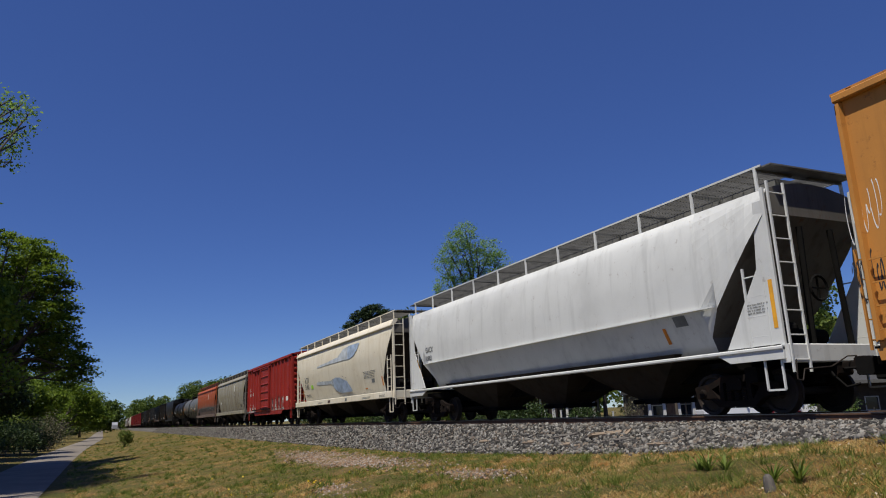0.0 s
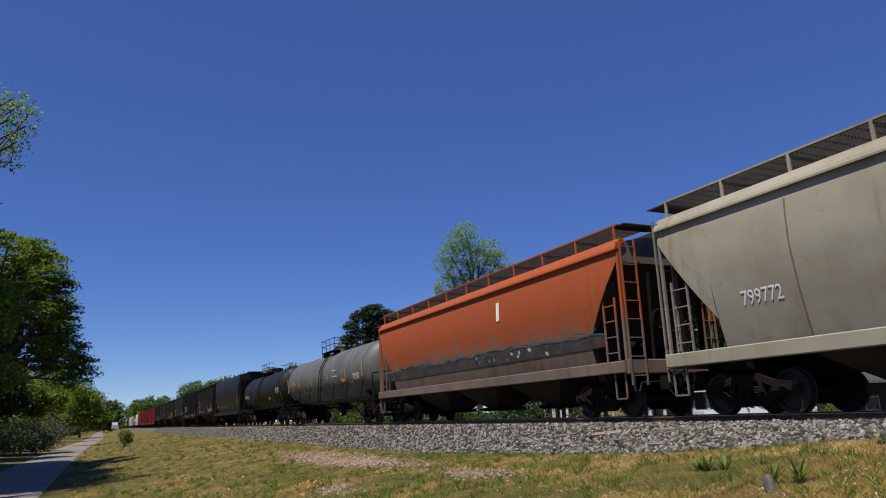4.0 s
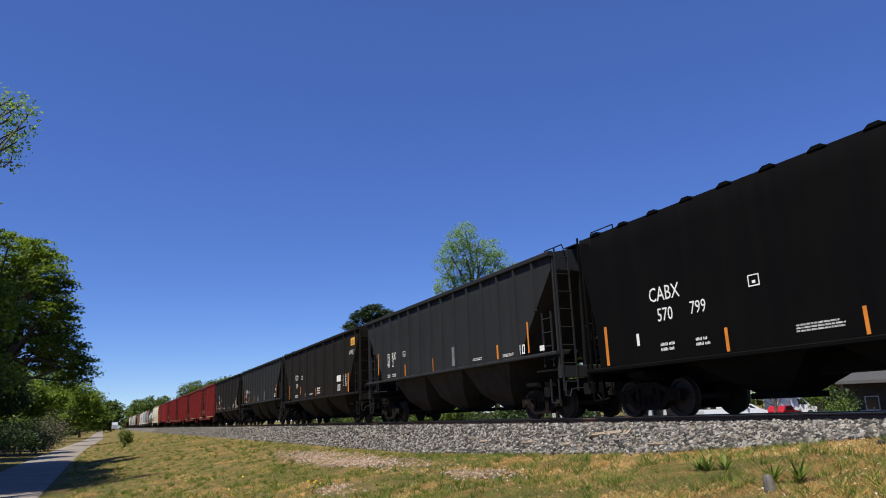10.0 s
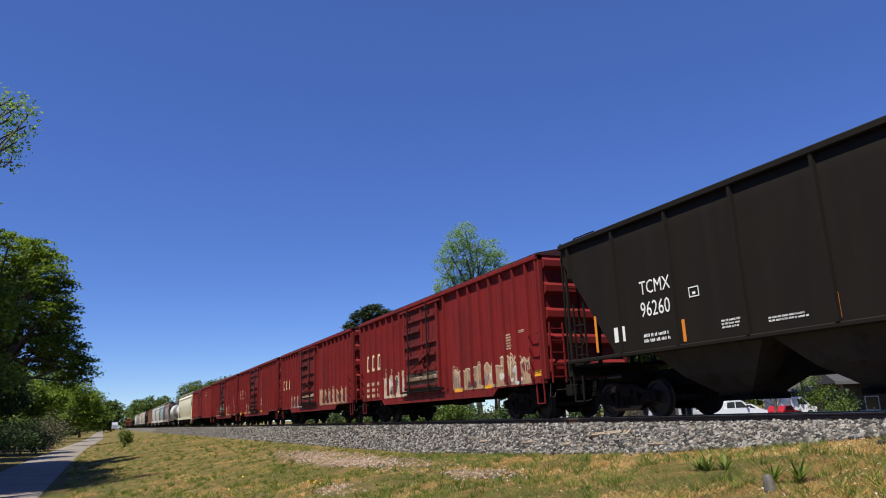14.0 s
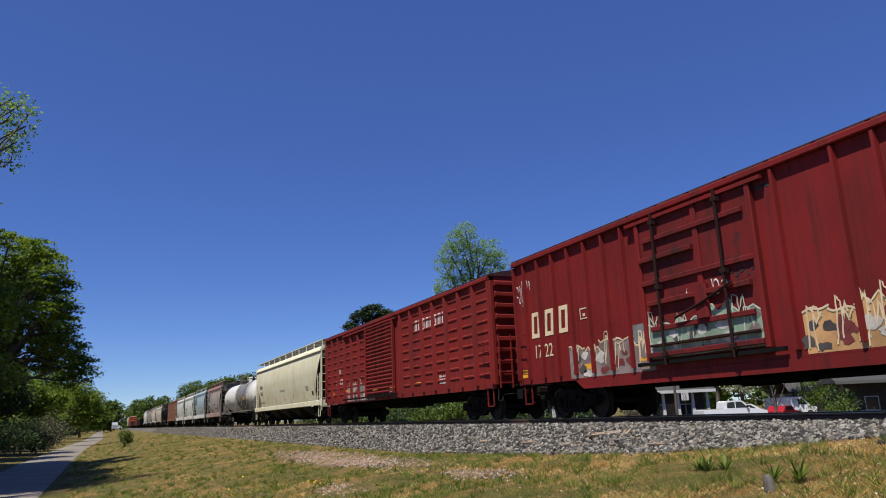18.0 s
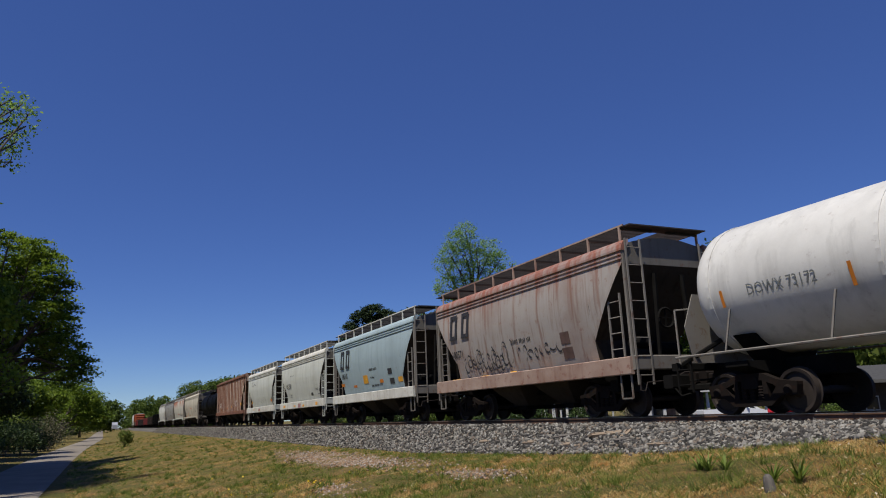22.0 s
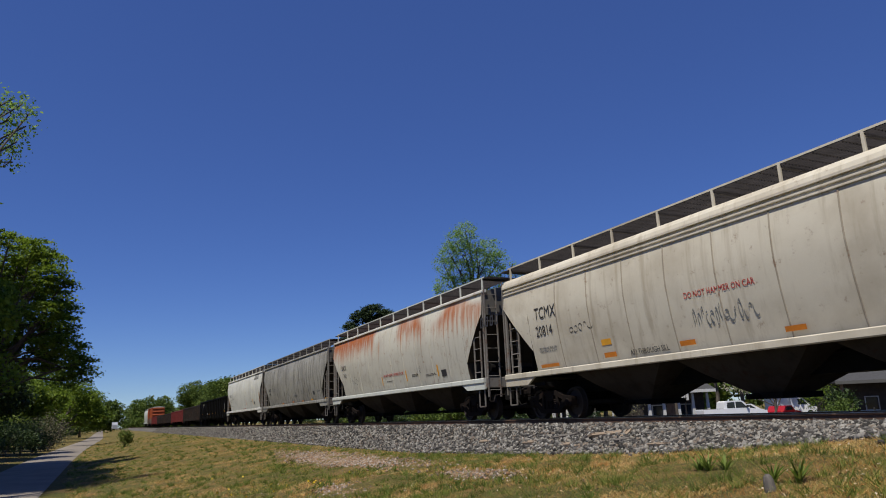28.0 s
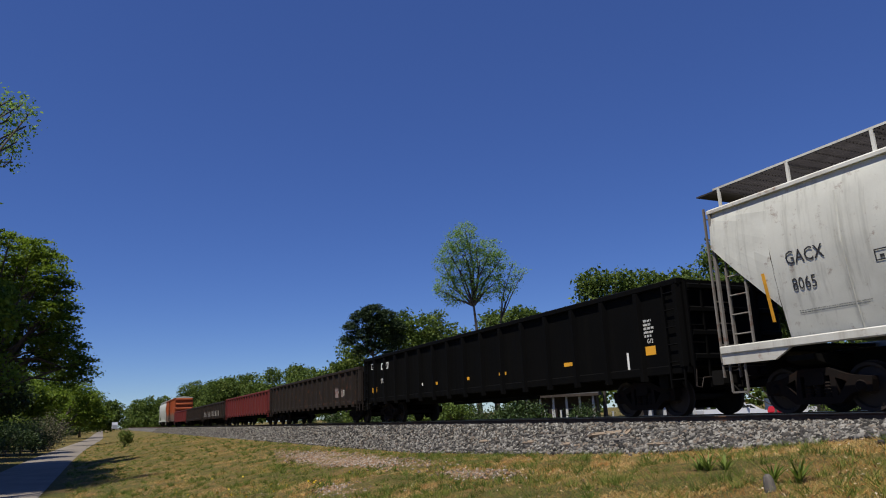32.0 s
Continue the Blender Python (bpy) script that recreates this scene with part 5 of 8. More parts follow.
patch(c, "reflector", -4.88, 2.28, 0.07, 0.43, -1.485, YELLOW)
patch(c, "reflector", -1.87, 2.26, 0.07, 0.46, -1.485, YELLOW)
scrawl(c, -4.68, -1.67, 1.80, 2.15, -1.340, WHITE, 31, 11, 0.028)
scrawl(c, -1.61, -1.28, 1.73, 2.18, -1.328, WHITE, 32, 3, 0.028)
patch(c, "panel", 4.09, 2.14, 0.74, 0.17, -1.435, YELLOW)
patch(c, "reflector", 4.90, 2.31, 0.07, 0.46, -1.488, YELLOW)
patch(c, "reflector", 1.56, 2.32, 0.09, 0.42, -1.487, YELLOW)
patch(c, "reflector", 7.67, 2.24, 0.07, 0.72, -1.490, YELLOW)
bars(c, 2.51, -1.478, 2.80, 0.86, 0.06, 2, WHITE, 63)
bars(c, 2.46, -1.489, 2.48, 1.11, 0.07, 2, WHITE, 64)
bars(c, 6.13, -1.463, 2.17, 1.13, 0.31, 5, WHITE, 65)
patch(c, "panel", 5.49, 2.01, 0.48, 0.23, -1.404, GHOST)
c = TRAIN[7][0]
lettering(c, "ACFX 95916", -6.25, -1.414, 2.19, 0.26, WHITE)
patch(c, "reflector", -3.90, 1.69, 0.08, 0.44, -1.236, ORANGE)
patch(c, "reflector", -1.99, 1.69, 0.11, 0.45, -1.237, ORANGE)
bars(c, -6.14, -1.137, 1.74, 2.39, 0.06, 3, GREY_INK, 71)
bars(c, 5.99, -1.442, 2.28, 1.16, 0.40, 3, WHITE, 72)
patch(c, "panel", 2.75, 1.87, 0.92, 0.20, -1.271, YELLOW)
patch(c, "reflector", 7.33, 1.82, 0.16, 0.55, -1.331, ORANGE)
patch(c, "reflector", 4.16, 1.75, 0.12, 0.41, -1.264, ORANGE)
bars(c, -5.9, -1.36, 1.88, 2.0, .16, 2, GREY_INK, 711)
c = TRAIN[8][0]
lettering(c, "CA", -5.94, -1.528, 2.99, 0.24, GREY_INK)
patch(c, "reflector", -6.77, 1.84, 0.09, 0.90, -1.523, ORANGE)
patch(c, "reflector", -3.65, 1.76, 0.12, 0.43, -1.523, ORANGE)
patch(c, "reflector", -0.82, 1.76, 0.09, 0.42, -1.523, ORANGE)
patch(c, "plate", -6.17, 1.89, 0.09, 0.29, -1.523, WHITE)
patch(c, "reflector", 6.32, 1.82, 0.19, 0.90, -1.523, ORANGE)
patch(c, "plate", 6.95, 1.73, 0.29, 0.16, -1.523, WHITE)
patch(c, "reflector", 3.36, 1.90, 0.08, 0.27, -1.523, ORANGE)
patch(c, "plate", -1.80, 1.81, 0.26, 0.08, -1.523, GREY_INK)
c = TRAIN[9][0]
lettering(c, "TCMX", -4.99, -1.509, 2.74, 0.34, WHITE)
lettering(c, "96140", -4.96, -1.509, 2.26, 0.32, WHITE)
patch(c, "reflector", -6.68, 1.59, 0.07, 0.94, -1.504, ORANGE)
patch(c, "reflector", -3.65, 1.78, 0.07, 0.47, -1.504, ORANGE)
patch(c, "plate", -5.93, 2.16, 0.09, 0.28, -1.504, WHITE)
bars(c, -4.98, -1.507, 1.67, 0.92, 0.22, 2, WHITE, 94)
bars(c, -2.57, -1.507, 1.70, 0.52, 0.21, 3, WHITE, 95)
bars(c, -1.43, -1.507, 1.69, 0.91, 0.12, 2, WHITE, 96)
patch(c, "plate", -6.41, 1.91, 0.06, 0.21, -1.504, WHITE)
emblem(c, -3.39, 2.48, 0.23, 0.24, 1, -1.504, WHITE)
bars(c, 5.29, -1.507, 1.57, 0.71, 0.93, 8, WHITE, 99)
patch(c, "reflector", 6.20, 1.58, 0.15, 0.95, -1.504, ORANGE)
patch(c, "plate", 6.55, 1.67, 0.38, 0.16, -1.504, WHITE)
emblem(c, 4.33, 1.68, 0.67, 0.33, 2, -1.504, WHITE)
patch(c, "reflector", 3.18, 1.76, 0.15, 0.51, -1.504, ORANGE)
bars(c, 3.51, -1.507, 1.74, 0.75, 0.15, 3, WHITE, 104)
c = TRAIN[10][0]
lettering(c, "CABX", -5.73, -1.509, 2.56, 0.32, WHITE)
lettering(c, "570", -5.52, -1.509, 2.10, 0.29, WHITE)
lettering(c, "799", -4.51, -1.509, 2.13, 0.27, WHITE)
bars(c, -5.50, -1.507, 1.44, 0.45, 0.22, 2, WHITE, 109)
bars(c, -4.44, -1.507, 1.45, 0.37, 0.21, 2, WHITE, 110)
bars(c, -2.00, -1.507, 1.44, 0.98, 0.16, 3, WHITE, 111)
patch(c, "reflector", -7.45, 1.26, 0.10, 0.96, -1.504, ORANGE)
patch(c, "reflector", -3.65, 1.25, 0.08, 0.48, -1.504, ORANGE)
patch(c, "reflector", -0.71, 1.25, 0.07, 0.47, -1.504, ORANGE)
patch(c, "plate", -6.28, 1.63, 0.09, 0.28, -1.504, WHITE)
emblem(c, -2.91, 2.43, 0.27, 0.23, 1, -1.504, WHITE)
patch(c, "reflector", 6.84, 1.29, 0.07, 0.94, -1.504, ORANGE)
patch(c, "plate", 6.46, 1.35, 0.28, 0.16, -1.504, WHITE)
bars(c, 1.91, -1.507, 1.46, 0.45, 0.19, 3, WHITE, 119)
bars(c, 3.07, -1.507, 1.46, 0.52, 0.24, 3, WHITE, 120)
bars(c, 4.22, -1.507, 1.46, 0.57, 0.21, 3, WHITE, 121)
patch(c, "reflector", 3.78, 1.29, 0.09, 0.47, -1.504, ORANGE)
patch(c, "reflector", 1.26, 1.27, 0.08, 0.49, -1.504, ORANGE)
c = TRAIN[11][0]
lettering(c, "FU RX", -5.25, -1.509, 2.63, 0.31, WHITE)
lettering(c, "47 22", -5.28, -1.509, 2.34, 0.28, WHITE)
bars(c, -5.27, -1.507, 1.92, 1.16, 0.15, 2, WHITE, 127)
patch(c, "reflector", -6.46, 2.10, 0.07, 0.95, -1.504, ORANGE)
patch(c, "reflector", -3.29, 1.87, 0.08, 0.46, -1.504, ORANGE)
patch(c, "reflector", -0.50, 1.86, 0.07, 0.48, -1.504, ORANGE)
emblem(c, -3.44, 2.67, 0.26, 0.21, 1, -1.504, WHITE)
patch(c, "panel", 1.22, 1.92, 0.20, 0.67, -1.504, GREY_INK)
patch(c, "reflector", 6.35, 1.91, 0.07, 0.92, -1.504, ORANGE)
emblem(c, 5.76, 1.91, 0.50, 0.28, 2, -1.504, WHITE)
patch(c, "plate", 6.98, 1.91, 0.23, 0.15, -1.504, WHITE)
patch(c, "reflector", 4.48, 1.89, 0.10, 0.45, -1.504, ORANGE)
bars(c, 2.84, -1.507, 1.97, 0.73, 0.10, 2, WHITE, 137)
bars(c, 4.84, -1.507, 1.92, 0.70, 0.10, 3, WHITE, 138)
c = TRAIN[12][0]
lettering(c, "CCX", -4.83, -1.509, 2.77, 0.31, WHITE)
lettering(c, "1114", -4.71, -1.509, 2.26, 0.28, WHITE)
bars(c, -4.89, -1.507, 1.68, 0.96, 0.19, 2, WHITE, 142)
patch(c, "reflector", -6.54, 1.60, 0.07, 0.95, -1.504, ORANGE)
patch(c, "reflector", -3.56, 1.84, 0.08, 0.47, -1.504, ORANGE)
patch(c, "reflector", 0.08, 1.59, 0.07, 0.47, -1.504, ORANGE)
emblem(c, -3.22, 2.74, 0.25, 0.22, 1, -1.504, WHITE)
bars(c, -2.37, -1.507, 1.68, 0.43, 0.22, 3, WHITE, 147)
bars(c, -1.36, -1.507, 1.72, 0.82, 0.09, 2, WHITE, 148)
patch(c, "placard", 6.83, 3.85, 0.69, 0.38, -1.504, YELLOW)
bars(c, 6.96, -1.507, 3.92, 0.45, 0.21, 2, INK, 150)
scrawl(c, 6.54, 7.31, 3.36, 3.64, -1.504, WHITE, 41, 6, 0.05)
patch(c, "plate", 4.37, 2.18, 0.69, 0.32, -1.504, WHITE)
bars(c, 5.49, -1.507, 1.90, 0.60, 0.62, 7, WHITE, 153)
patch(c, "reflector", 6.27, 1.56, 0.16, 0.96, -1.504, ORANGE)
emblem(c, 4.50, 1.70, 0.58, 0.32, 2, -1.504, WHITE)
bars(c, 0.42, -1.507, 1.72, 0.68, 0.40, 3, WHITE, 156)
c = TRAIN[13][0]
lettering(c, "FU RX", -6.12, -1.509, 2.63, 0.36, WHITE)
lettering(c, "47 19", -6.16, -1.509, 2.33, 0.30, WHITE)
bars(c, -6.18, -1.507, 1.91, 1.19, 0.20, 2, WHITE, 160)
patch(c, "reflector", -6.41, 1.91, 0.07, 1.11, -1.504, ORANGE)
patch(c, "reflector", -4.38, 1.89, 0.12, 0.47, -1.504, ORANGE)
patch(c, "reflector", -2.04, 1.91, 0.08, 0.45, -1.504, ORANGE)
emblem(c, -4.52, 2.65, 0.28, 0.23, 1, -1.504, WHITE)
bars(c, -0.89, -1.507, 1.91, 0.79, 0.37, 5, WHITE, 165)
patch(c, "panel", 2.03, 1.89, 0.20, 0.68, -1.504, GREY_INK)
patch(c, "reflector", 6.37, 1.93, 0.07, 0.92, -1.504, ORANGE)
patch(c, "reflector", 3.51, 1.92, 0.10, 0.52, -1.504, ORANGE)
emblem(c, 5.76, 1.99, 0.47, 0.26, 2, -1.504, WHITE)
patch(c, "plate", 6.08, 2.44, 0.19, 0.13, -1.504, WHITE)
c = TRAIN[14][0]
lettering(c, "TCMX", -4.86, -1.509, 2.79, 0.31, WHITE)
lettering(c, "96260", -4.90, -1.509, 2.27, 0.34, WHITE)
patch(c, "reflector", -6.67, 1.62, 0.09, 0.92, -1.504, ORANGE)
patch(c, "reflector", -3.64, 1.57, 0.09, 0.48, -1.504, ORANGE)
patch(c, "reflector", -0.01, 1.58, 0.07, 0.45, -1.504, ORANGE)
patch(c, "plate", -5.92, 1.79, 0.40, 0.36, -1.504, WHITE)
emblem(c, -3.33, 2.48, 0.29, 0.22, 1, -1.504, WHITE)
bars(c, -4.87, -1.507, 1.68, 0.85, 0.24, 2, WHITE, 179)
bars(c, -2.54, -1.507, 1.72, 0.50, 0.20, 3, WHITE, 180)
bars(c, -1.41, -1.507, 1.70, 0.94, 0.12, 2, WHITE, 181)
bars(c, 5.39, -1.507, 1.66, 0.65, 0.90, 7, WHITE, 182)
patch(c, "plate", 6.65, 1.70, 0.34, 0.17, -1.504, WHITE)
patch(c, "reflector", 6.23, 1.53, 0.10, 1.01, -1.504, ORANGE)
emblem(c, 4.44, 1.73, 0.56, 0.28, 2, -1.504, WHITE)
bars(c, 1.82, -1.507, 1.69, 0.54, 0.20, 2, WHITE, 186)
c = TRAIN[15][0]
emblem(c, -7.22, 2.34, 2.15, 0.73, 3, -1.443, CREAM)
bars(c, -7.28, -1.446, 1.15, 1.84, 0.78, 3, CREAM, 189)
graffiti(c, -4.96, -2.33, 0.79, 2.24, 3, -1.443, CREAM_FADE, CREAM, 51)
graffiti(c, -2.1, 1.06, 1.26, 1.90, 4, -1.516, TAN_GREEN, CREAM, 52)
graffiti(c, 2.16, 5.66, 0.95, 1.85, 4, -1.443, TAN_FILL, CREAM, 53)
graffiti(c, 5.53, 7.24, 0.94, 2.01, 3, -1.443, TAN_FILL, CREAM, 54)
patch(c, "reflector", 7.41, 1.22, 0.50, 0.18, -1.443, YELLOW)
patch(c, "reflector", 2.16, 1.00, 0.61, 0.12, -1.443, YELLOW)
patch(c, "reflector", 4.36, 1.02, 0.52, 0.12, -1.443, YELLOW)
scrawl(c, 6.71, 7.17, 1.35, 1.85, -1.443, WHITE, 55, 6, 0.03)
bars(c, 5.89, -1.446, 2.14, 0.37, 0.51, 6, CREAM, 198)
bars(c, 6.71, -1.446, 2.58, 0.38, 0.09, 2, CREAM, 199)
bars(c, -1.24, -1.446, 3.09, 0.59, 0.24, 2, WHITE, 200)
c = TRAIN[16][0]
emblem(c, -7.51, 2.31, 2.63, 0.60, 3, -1.443, CREAM)
graffiti(c, -2.1, 1.06, 1.26, 1.75, 4, -1.516, TAN_FILL, CREAM, 61)
graffiti(c, 1.9, 6.9, 1.04, 1.95, 6, -1.443, TAN_FILL, CREAM, 62)
graffiti(c, -5.2, -2.4, 1.04, 1.8, 3, -1.443, GREY_FILL, CREAM, 63)
patch(c, "reflector", -9.17, 0.86, 0.32, 0.10, -1.443, YELLOW)
c = TRAIN[17][0]
emblem(c, -7.41, 2.29, 2.11, 0.78, 3, -1.443, CREAM)
lettering(c, "17", -7.26, -1.448, 1.67, 0.36, CREAM)
lettering(c, "22", -6.54, -1.448, 1.64, 0.38, CREAM)
lettering(c, "28", -5.76, -1.448, 1.65, 0.37, CREAM)
patch(c, "reflector", -7.48, 0.91, 0.59, 0.26, -1.443, YELLOW)
patch(c, "reflector", -5.17, 0.99, 0.63, 0.17, -1.443, YELLOW)
patch(c, "reflector", -2.98, 0.98, 0.55, 0.18, -1.443, YELLOW)
patch(c, "reflector", -0.87, 1.04, 0.50, 0.11, -1.443, YELLOW)
patch(c, "reflector", 2.00, 1.01, 0.43, 0.16, -1.443, YELLOW)
graffiti(c, -4.84, -3.31, 0.76, 1.83, 3, -1.443, GREY_FILL, CREAM, 71)
graffiti(c, -3.50, -2.40, 0.74, 1.55, 2, -1.443, TAN_FILL, CREAM, 72)
patch(c, "panel", -3.04, 1.68, 0.63, 0.34, -1.443, GREY_INK)
graffiti(c, 2.01, 2.61, 1.43, 2.05, 2, -1.443, BOX_SHADE, CREAM, 73)
emblem(c, -4.99, 2.58, 0.30, 0.27, 1, -1.443, CREAM)
bars(c, -1.39, -1.446, 3.14, 0.46, 0.19, 2, WHITE, 220)
bars(c, -6.65, -1.446, 1.27, 0.65, 0.34, 2, CREAM, 221)
bars(c, -0.56, -1.446, 2.60, 0.61, 0.06, 2, WHITE, 222)
c = TRAIN[18][0]
emblem(c, -7.24, 2.31, 2.09, 0.74, 3, -1.443, CREAM)
lettering(c, "17 22", -7.17, -1.448, 1.73, 0.37, CREAM)
graffiti(c, -5.42, -2.18, 0.73, 2.02, 5, -1.443, GREY_FILL, CREAM, 81)
graffiti(c, -2.2, 1.06, 1.28, 2.30, 4, -1.516, MINT_FILL, PALE_LINE, 82)
scrawl(c, -.9, .2, 2.45, 2.75, -1.518, WHITE, 821, 6, .035)
scrawl(c, .3, .95, 2.7, 3.0, -1.518, INK, 822, 5, .04)
graffiti(c, 1.78, 3.79, 0.91, 2.00, 4, -1.443, SAND_FILL, CREAM, 83)
patch(c, "reflector", -2.74, 1.28, 0.50, 0.11, -1.443, YELLOW)
patch(c, "reflector", -4.97, 1.25, 0.50, 0.13, -1.443, YELLOW)
patch(c, "reflector", -7.89, 1.21, 0.44, 0.22, -1.443, YELLOW)
scrawl(c, -7.99, -7.19, 3.35, 4.14, -1.443, WHITE, 84, 6, 0.03)
patch(c, "panel", -2.92, 1.70, 0.64, 0.44, -1.443, GREY_INK)
bars(c, -1.26, -1.446, 3.15, 0.56, 0.19, 2, WHITE, 234)
scrawl(c, -1.15, 0.04, 4.16, 4.31, -1.443, WHITE, 85, 8, 0.04)
scrawl(c, 0.20, 1.53, 4.29, 4.35, -1.443, INK, 86, 9, 0.05)
emblem(c, -4.83, 2.55, 0.34, 0.29, 1, -1.443, CREAM)
patch(c, "reflector", 6.46, 1.24, 0.60, 0.19, -1.443, YELLOW)
emblem(c, 6.45, 1.63, 0.57, 0.30, 2, -1.443, WHITE)
scrawl(c, 6.39, 7.02, 0.94, 1.16, -1.443, WHITE, 87, 5, 0.03)
bars(c, 5.79, -1.446, 1.92, 0.38, 0.78, 6, CREAM, 241)
c = TRAIN[19][0]
lettering(c, "SOU", -7.63, -1.448, 2.49, 0.30, WHITE)
lettering(c, "550 612", -7.69, -1.448, 2.00, 0.28, WHITE)
emblem(c, 3.21, 3.55, 2.98, 0.45, 8, -1.443, WHITE)
patch(c, "reflector", -8.77, 1.42, 0.58, 0.22, -1.443, YELLOW)
patch(c, "reflector", -6.25, 1.58, 0.51, 0.08, -1.443, YELLOW)
patch(c, "reflector", 3.22, 1.46, 0.46, 0.09, -1.443, YELLOW)
graffiti(c, -5.77, -1.75, 0.73, 2.03, 5, -1.443, PINK_FILL, PALE_LINE, 91)
patch(c, "panel", -3.95, 1.44, 0.66, 0.40, -1.453, GREY_INK)
bars(c, -2.42, -1.446, 2.29, 0.44, 0.19, 2, WHITE, 251)
bars(c, -2.42, -1.446, 3.20, 0.42, 0.08, 1, WHITE, 252)
patch(c, "reflector", -1.65, 1.45, 0.60, 0.04, -1.563, YELLOW)
patch(c, "reflector", 0.53, 1.45, 0.53, 0.07, -1.563, YELLOW)
patch(c, "plate", 0.51, 1.28, 0.22, 0.08, -1.563, WHITE)
bars(c, 5.40, -1.446, 1.36, 0.83, 0.36, 3, WHITE, 256)
c = TRAIN[20][0]
patch(c, "panel", -8.02, 2.74, 1.12, 0.16, -1.523, PANEL_GREY)
lettering(c, "BRKX", -7.92, -1.528, 2.76, 0.25, INK)
lettering(c, "68452", -7.92, -1.528, 2.24, 0.31, INK)
bars(c, -7.89, -1.526, 1.64, 1.18, 0.16, 2, GREY_INK, 261)
patch(c, "reflector", -8.46, 1.63, 0.07, 0.88, -1.523, ORANGE)
patch(c, "reflector", 8.16, 1.58, 0.07, 0.96, -1.523, ORANGE)
patch(c, "reflector", 5.40, 1.59, 0.07, 0.45, -1.523, ORANGE)
patch(c, "reflector", 2.52, 1.63, 0.11, 0.37, -1.523, ORANGE)
patch(c, "reflector", -0.21, 1.61, 0.12, 0.39, -1.523, ORANGE)
patch(c, "reflector", -3.00, 1.60, 0.12, 0.41, -1.523, ORANGE)
bars(c, 6.00, -1.526, 2.03, 0.71, 0.29, 4, GREY_INK, 268)
bars(c, -1.07, -1.526, 2.26, 1.61, 0.13, 3, GREY_INK, 269)
patch(c, "plate", 7.32, 1.72, 0.38, 0.23, -1.523, INK)
scrawl(c, -6.55, -4.76, 1.56, 2.17, -1.523, RED_INK, 95, 7, 0.03)
patch(c, "plate", 7.98, 1.01, 0.39, 0.16, -1.553, WHITE)
c = TRAIN[21][0]
patch(c, "panel", 3.22, 2.27, 0.81, 0.27, -1.434, YELLOW)
patch(c, "placard", 6.84, 1.30, 0.38, 0.30, -0.837, RED_INK)
lettering(c, "DOWX 73172", -6.38, -1.440, 2.30, 0.22, GREY_INK)
patch(c, "reflector", -4.21, 2.10, 0.07, 0.42, -1.417, ORANGE)
patch(c, "reflector", -7.05, 2.15, 0.07, 0.34, -1.418, ORANGE)
bars(c, 4.90, -1.450, 2.31, 1.07, 0.42, 3, WHITE, 279)
patch(c, "reflector", 1.53, 2.22, 0.09, 0.34, -1.431, ORANGE)
patch(c, "reflector", 7.38, 2.26, 0.07, 0.26, -1.431, ORANGE)
patch(c, "plate", 8.50, 2.50, 0.43, 0.06, -1.447, WHITE)
c = TRAIN[22][0]
emblem(c, -4.25, 2.81, 1.79, 0.87, 2, -1.523, INK)
lettering(c, "180571", -4.27, -1.528, 2.16, 0.26, INK)
bars(c, -0.06, -1.526, 2.27, 1.13, 0.21, 1, INK, 286)
scrawl(c, -3.42, -.2, 1.50, 2.25, -1.523, INK, 96, 12, 0.06)
scrawl(c, -3.2, -.1, 1.60, 2.35, -1.527, INK, 961, 9, 0.05)
scrawl(c, .1, 2.5, 1.70, 2.25, -1.523, INK, 962, 8, 0.05)
patch(c, "plate", 2.51, 2.00, 0.42, 0.32, -1.523, BROWN_SQ)
patch(c, "plate", 2.51, 1.60, 0.47, 0.30, -1.523, BROWN_SQ)
patch(c, "reflector", -4.50, 1.25, 0.60, 0.20, -1.553, YELLOW)
patch(c, "reflector", -2.40, 1.27, 0.59, 0.18, -1.553, YELLOW)
patch(c, "reflector", -0.45, 1.28, 0.41, 0.18, -1.553, YELLOW)
patch(c, "reflector", 1.39, 1.29, 0.58, 0.15, -1.553, YELLOW)
patch(c, "reflector", 3.67, 1.31, 0.49, 0.13, -1.553, YELLOW)
c = TRAIN[23][0]
emblem(c, -4.26, 2.75, 1.79, 0.91, 2, -1.523, INK)
lettering(c, "180745", -4.21, -1.528, 2.23, 0.27, INK)
bars(c, 0.07, -1.526, 2.39, 1.20, 0.19, 1, INK, 298)
bars(c, 0.15, -1.526, 2.04, 0.61, 0.13, 1, INK, 299)
bars(c, 0.17, -1.526, 1.65, 1.51, 0.16, 1, INK, 300)
patch(c, "plate", 2.48, 2.08, 0.49, 0.25, -1.523, INK)
patch(c, "plate", 2.58, 1.65, 0.52, 0.25, -1.523, INK)
patch(c, "reflector", 3.57, 1.69, 0.51, 0.21, -1.523, YELLOW)
patch(c, "panel", -0.87, 1.84, 0.64, 0.39, -1.523, YELLOW)
patch(c, "reflector", -4.44, 1.86, 0.55, 0.15, -1.523, ORANGE)
patch(c, "reflector", -2.47, 1.73, 0.50, 0.12, -1.523, ORANGE)
patch(c, "reflector", 1.32, 1.77, 0.44, 0.15, -1.523, ORANGE)
c = TRAIN[24][0]
lettering(c, "NS 2330", -3.87, -1.528, 2.32, 0.32, INK)
patch(c, "plate", 2.16, 1.68, 0.46, 0.18, -1.523, INK)
patch(c, "reflector", 3.78, 1.09, 0.45, 0.18, -1.563, YELLOW)
patch(c, "reflector", 0.73, 1.08, 0.47, 0.11, -1.563, YELLOW)
patch(c, "reflector", -1.49, 1.12, 0.43, 0.09, -1.563, YELLOW)
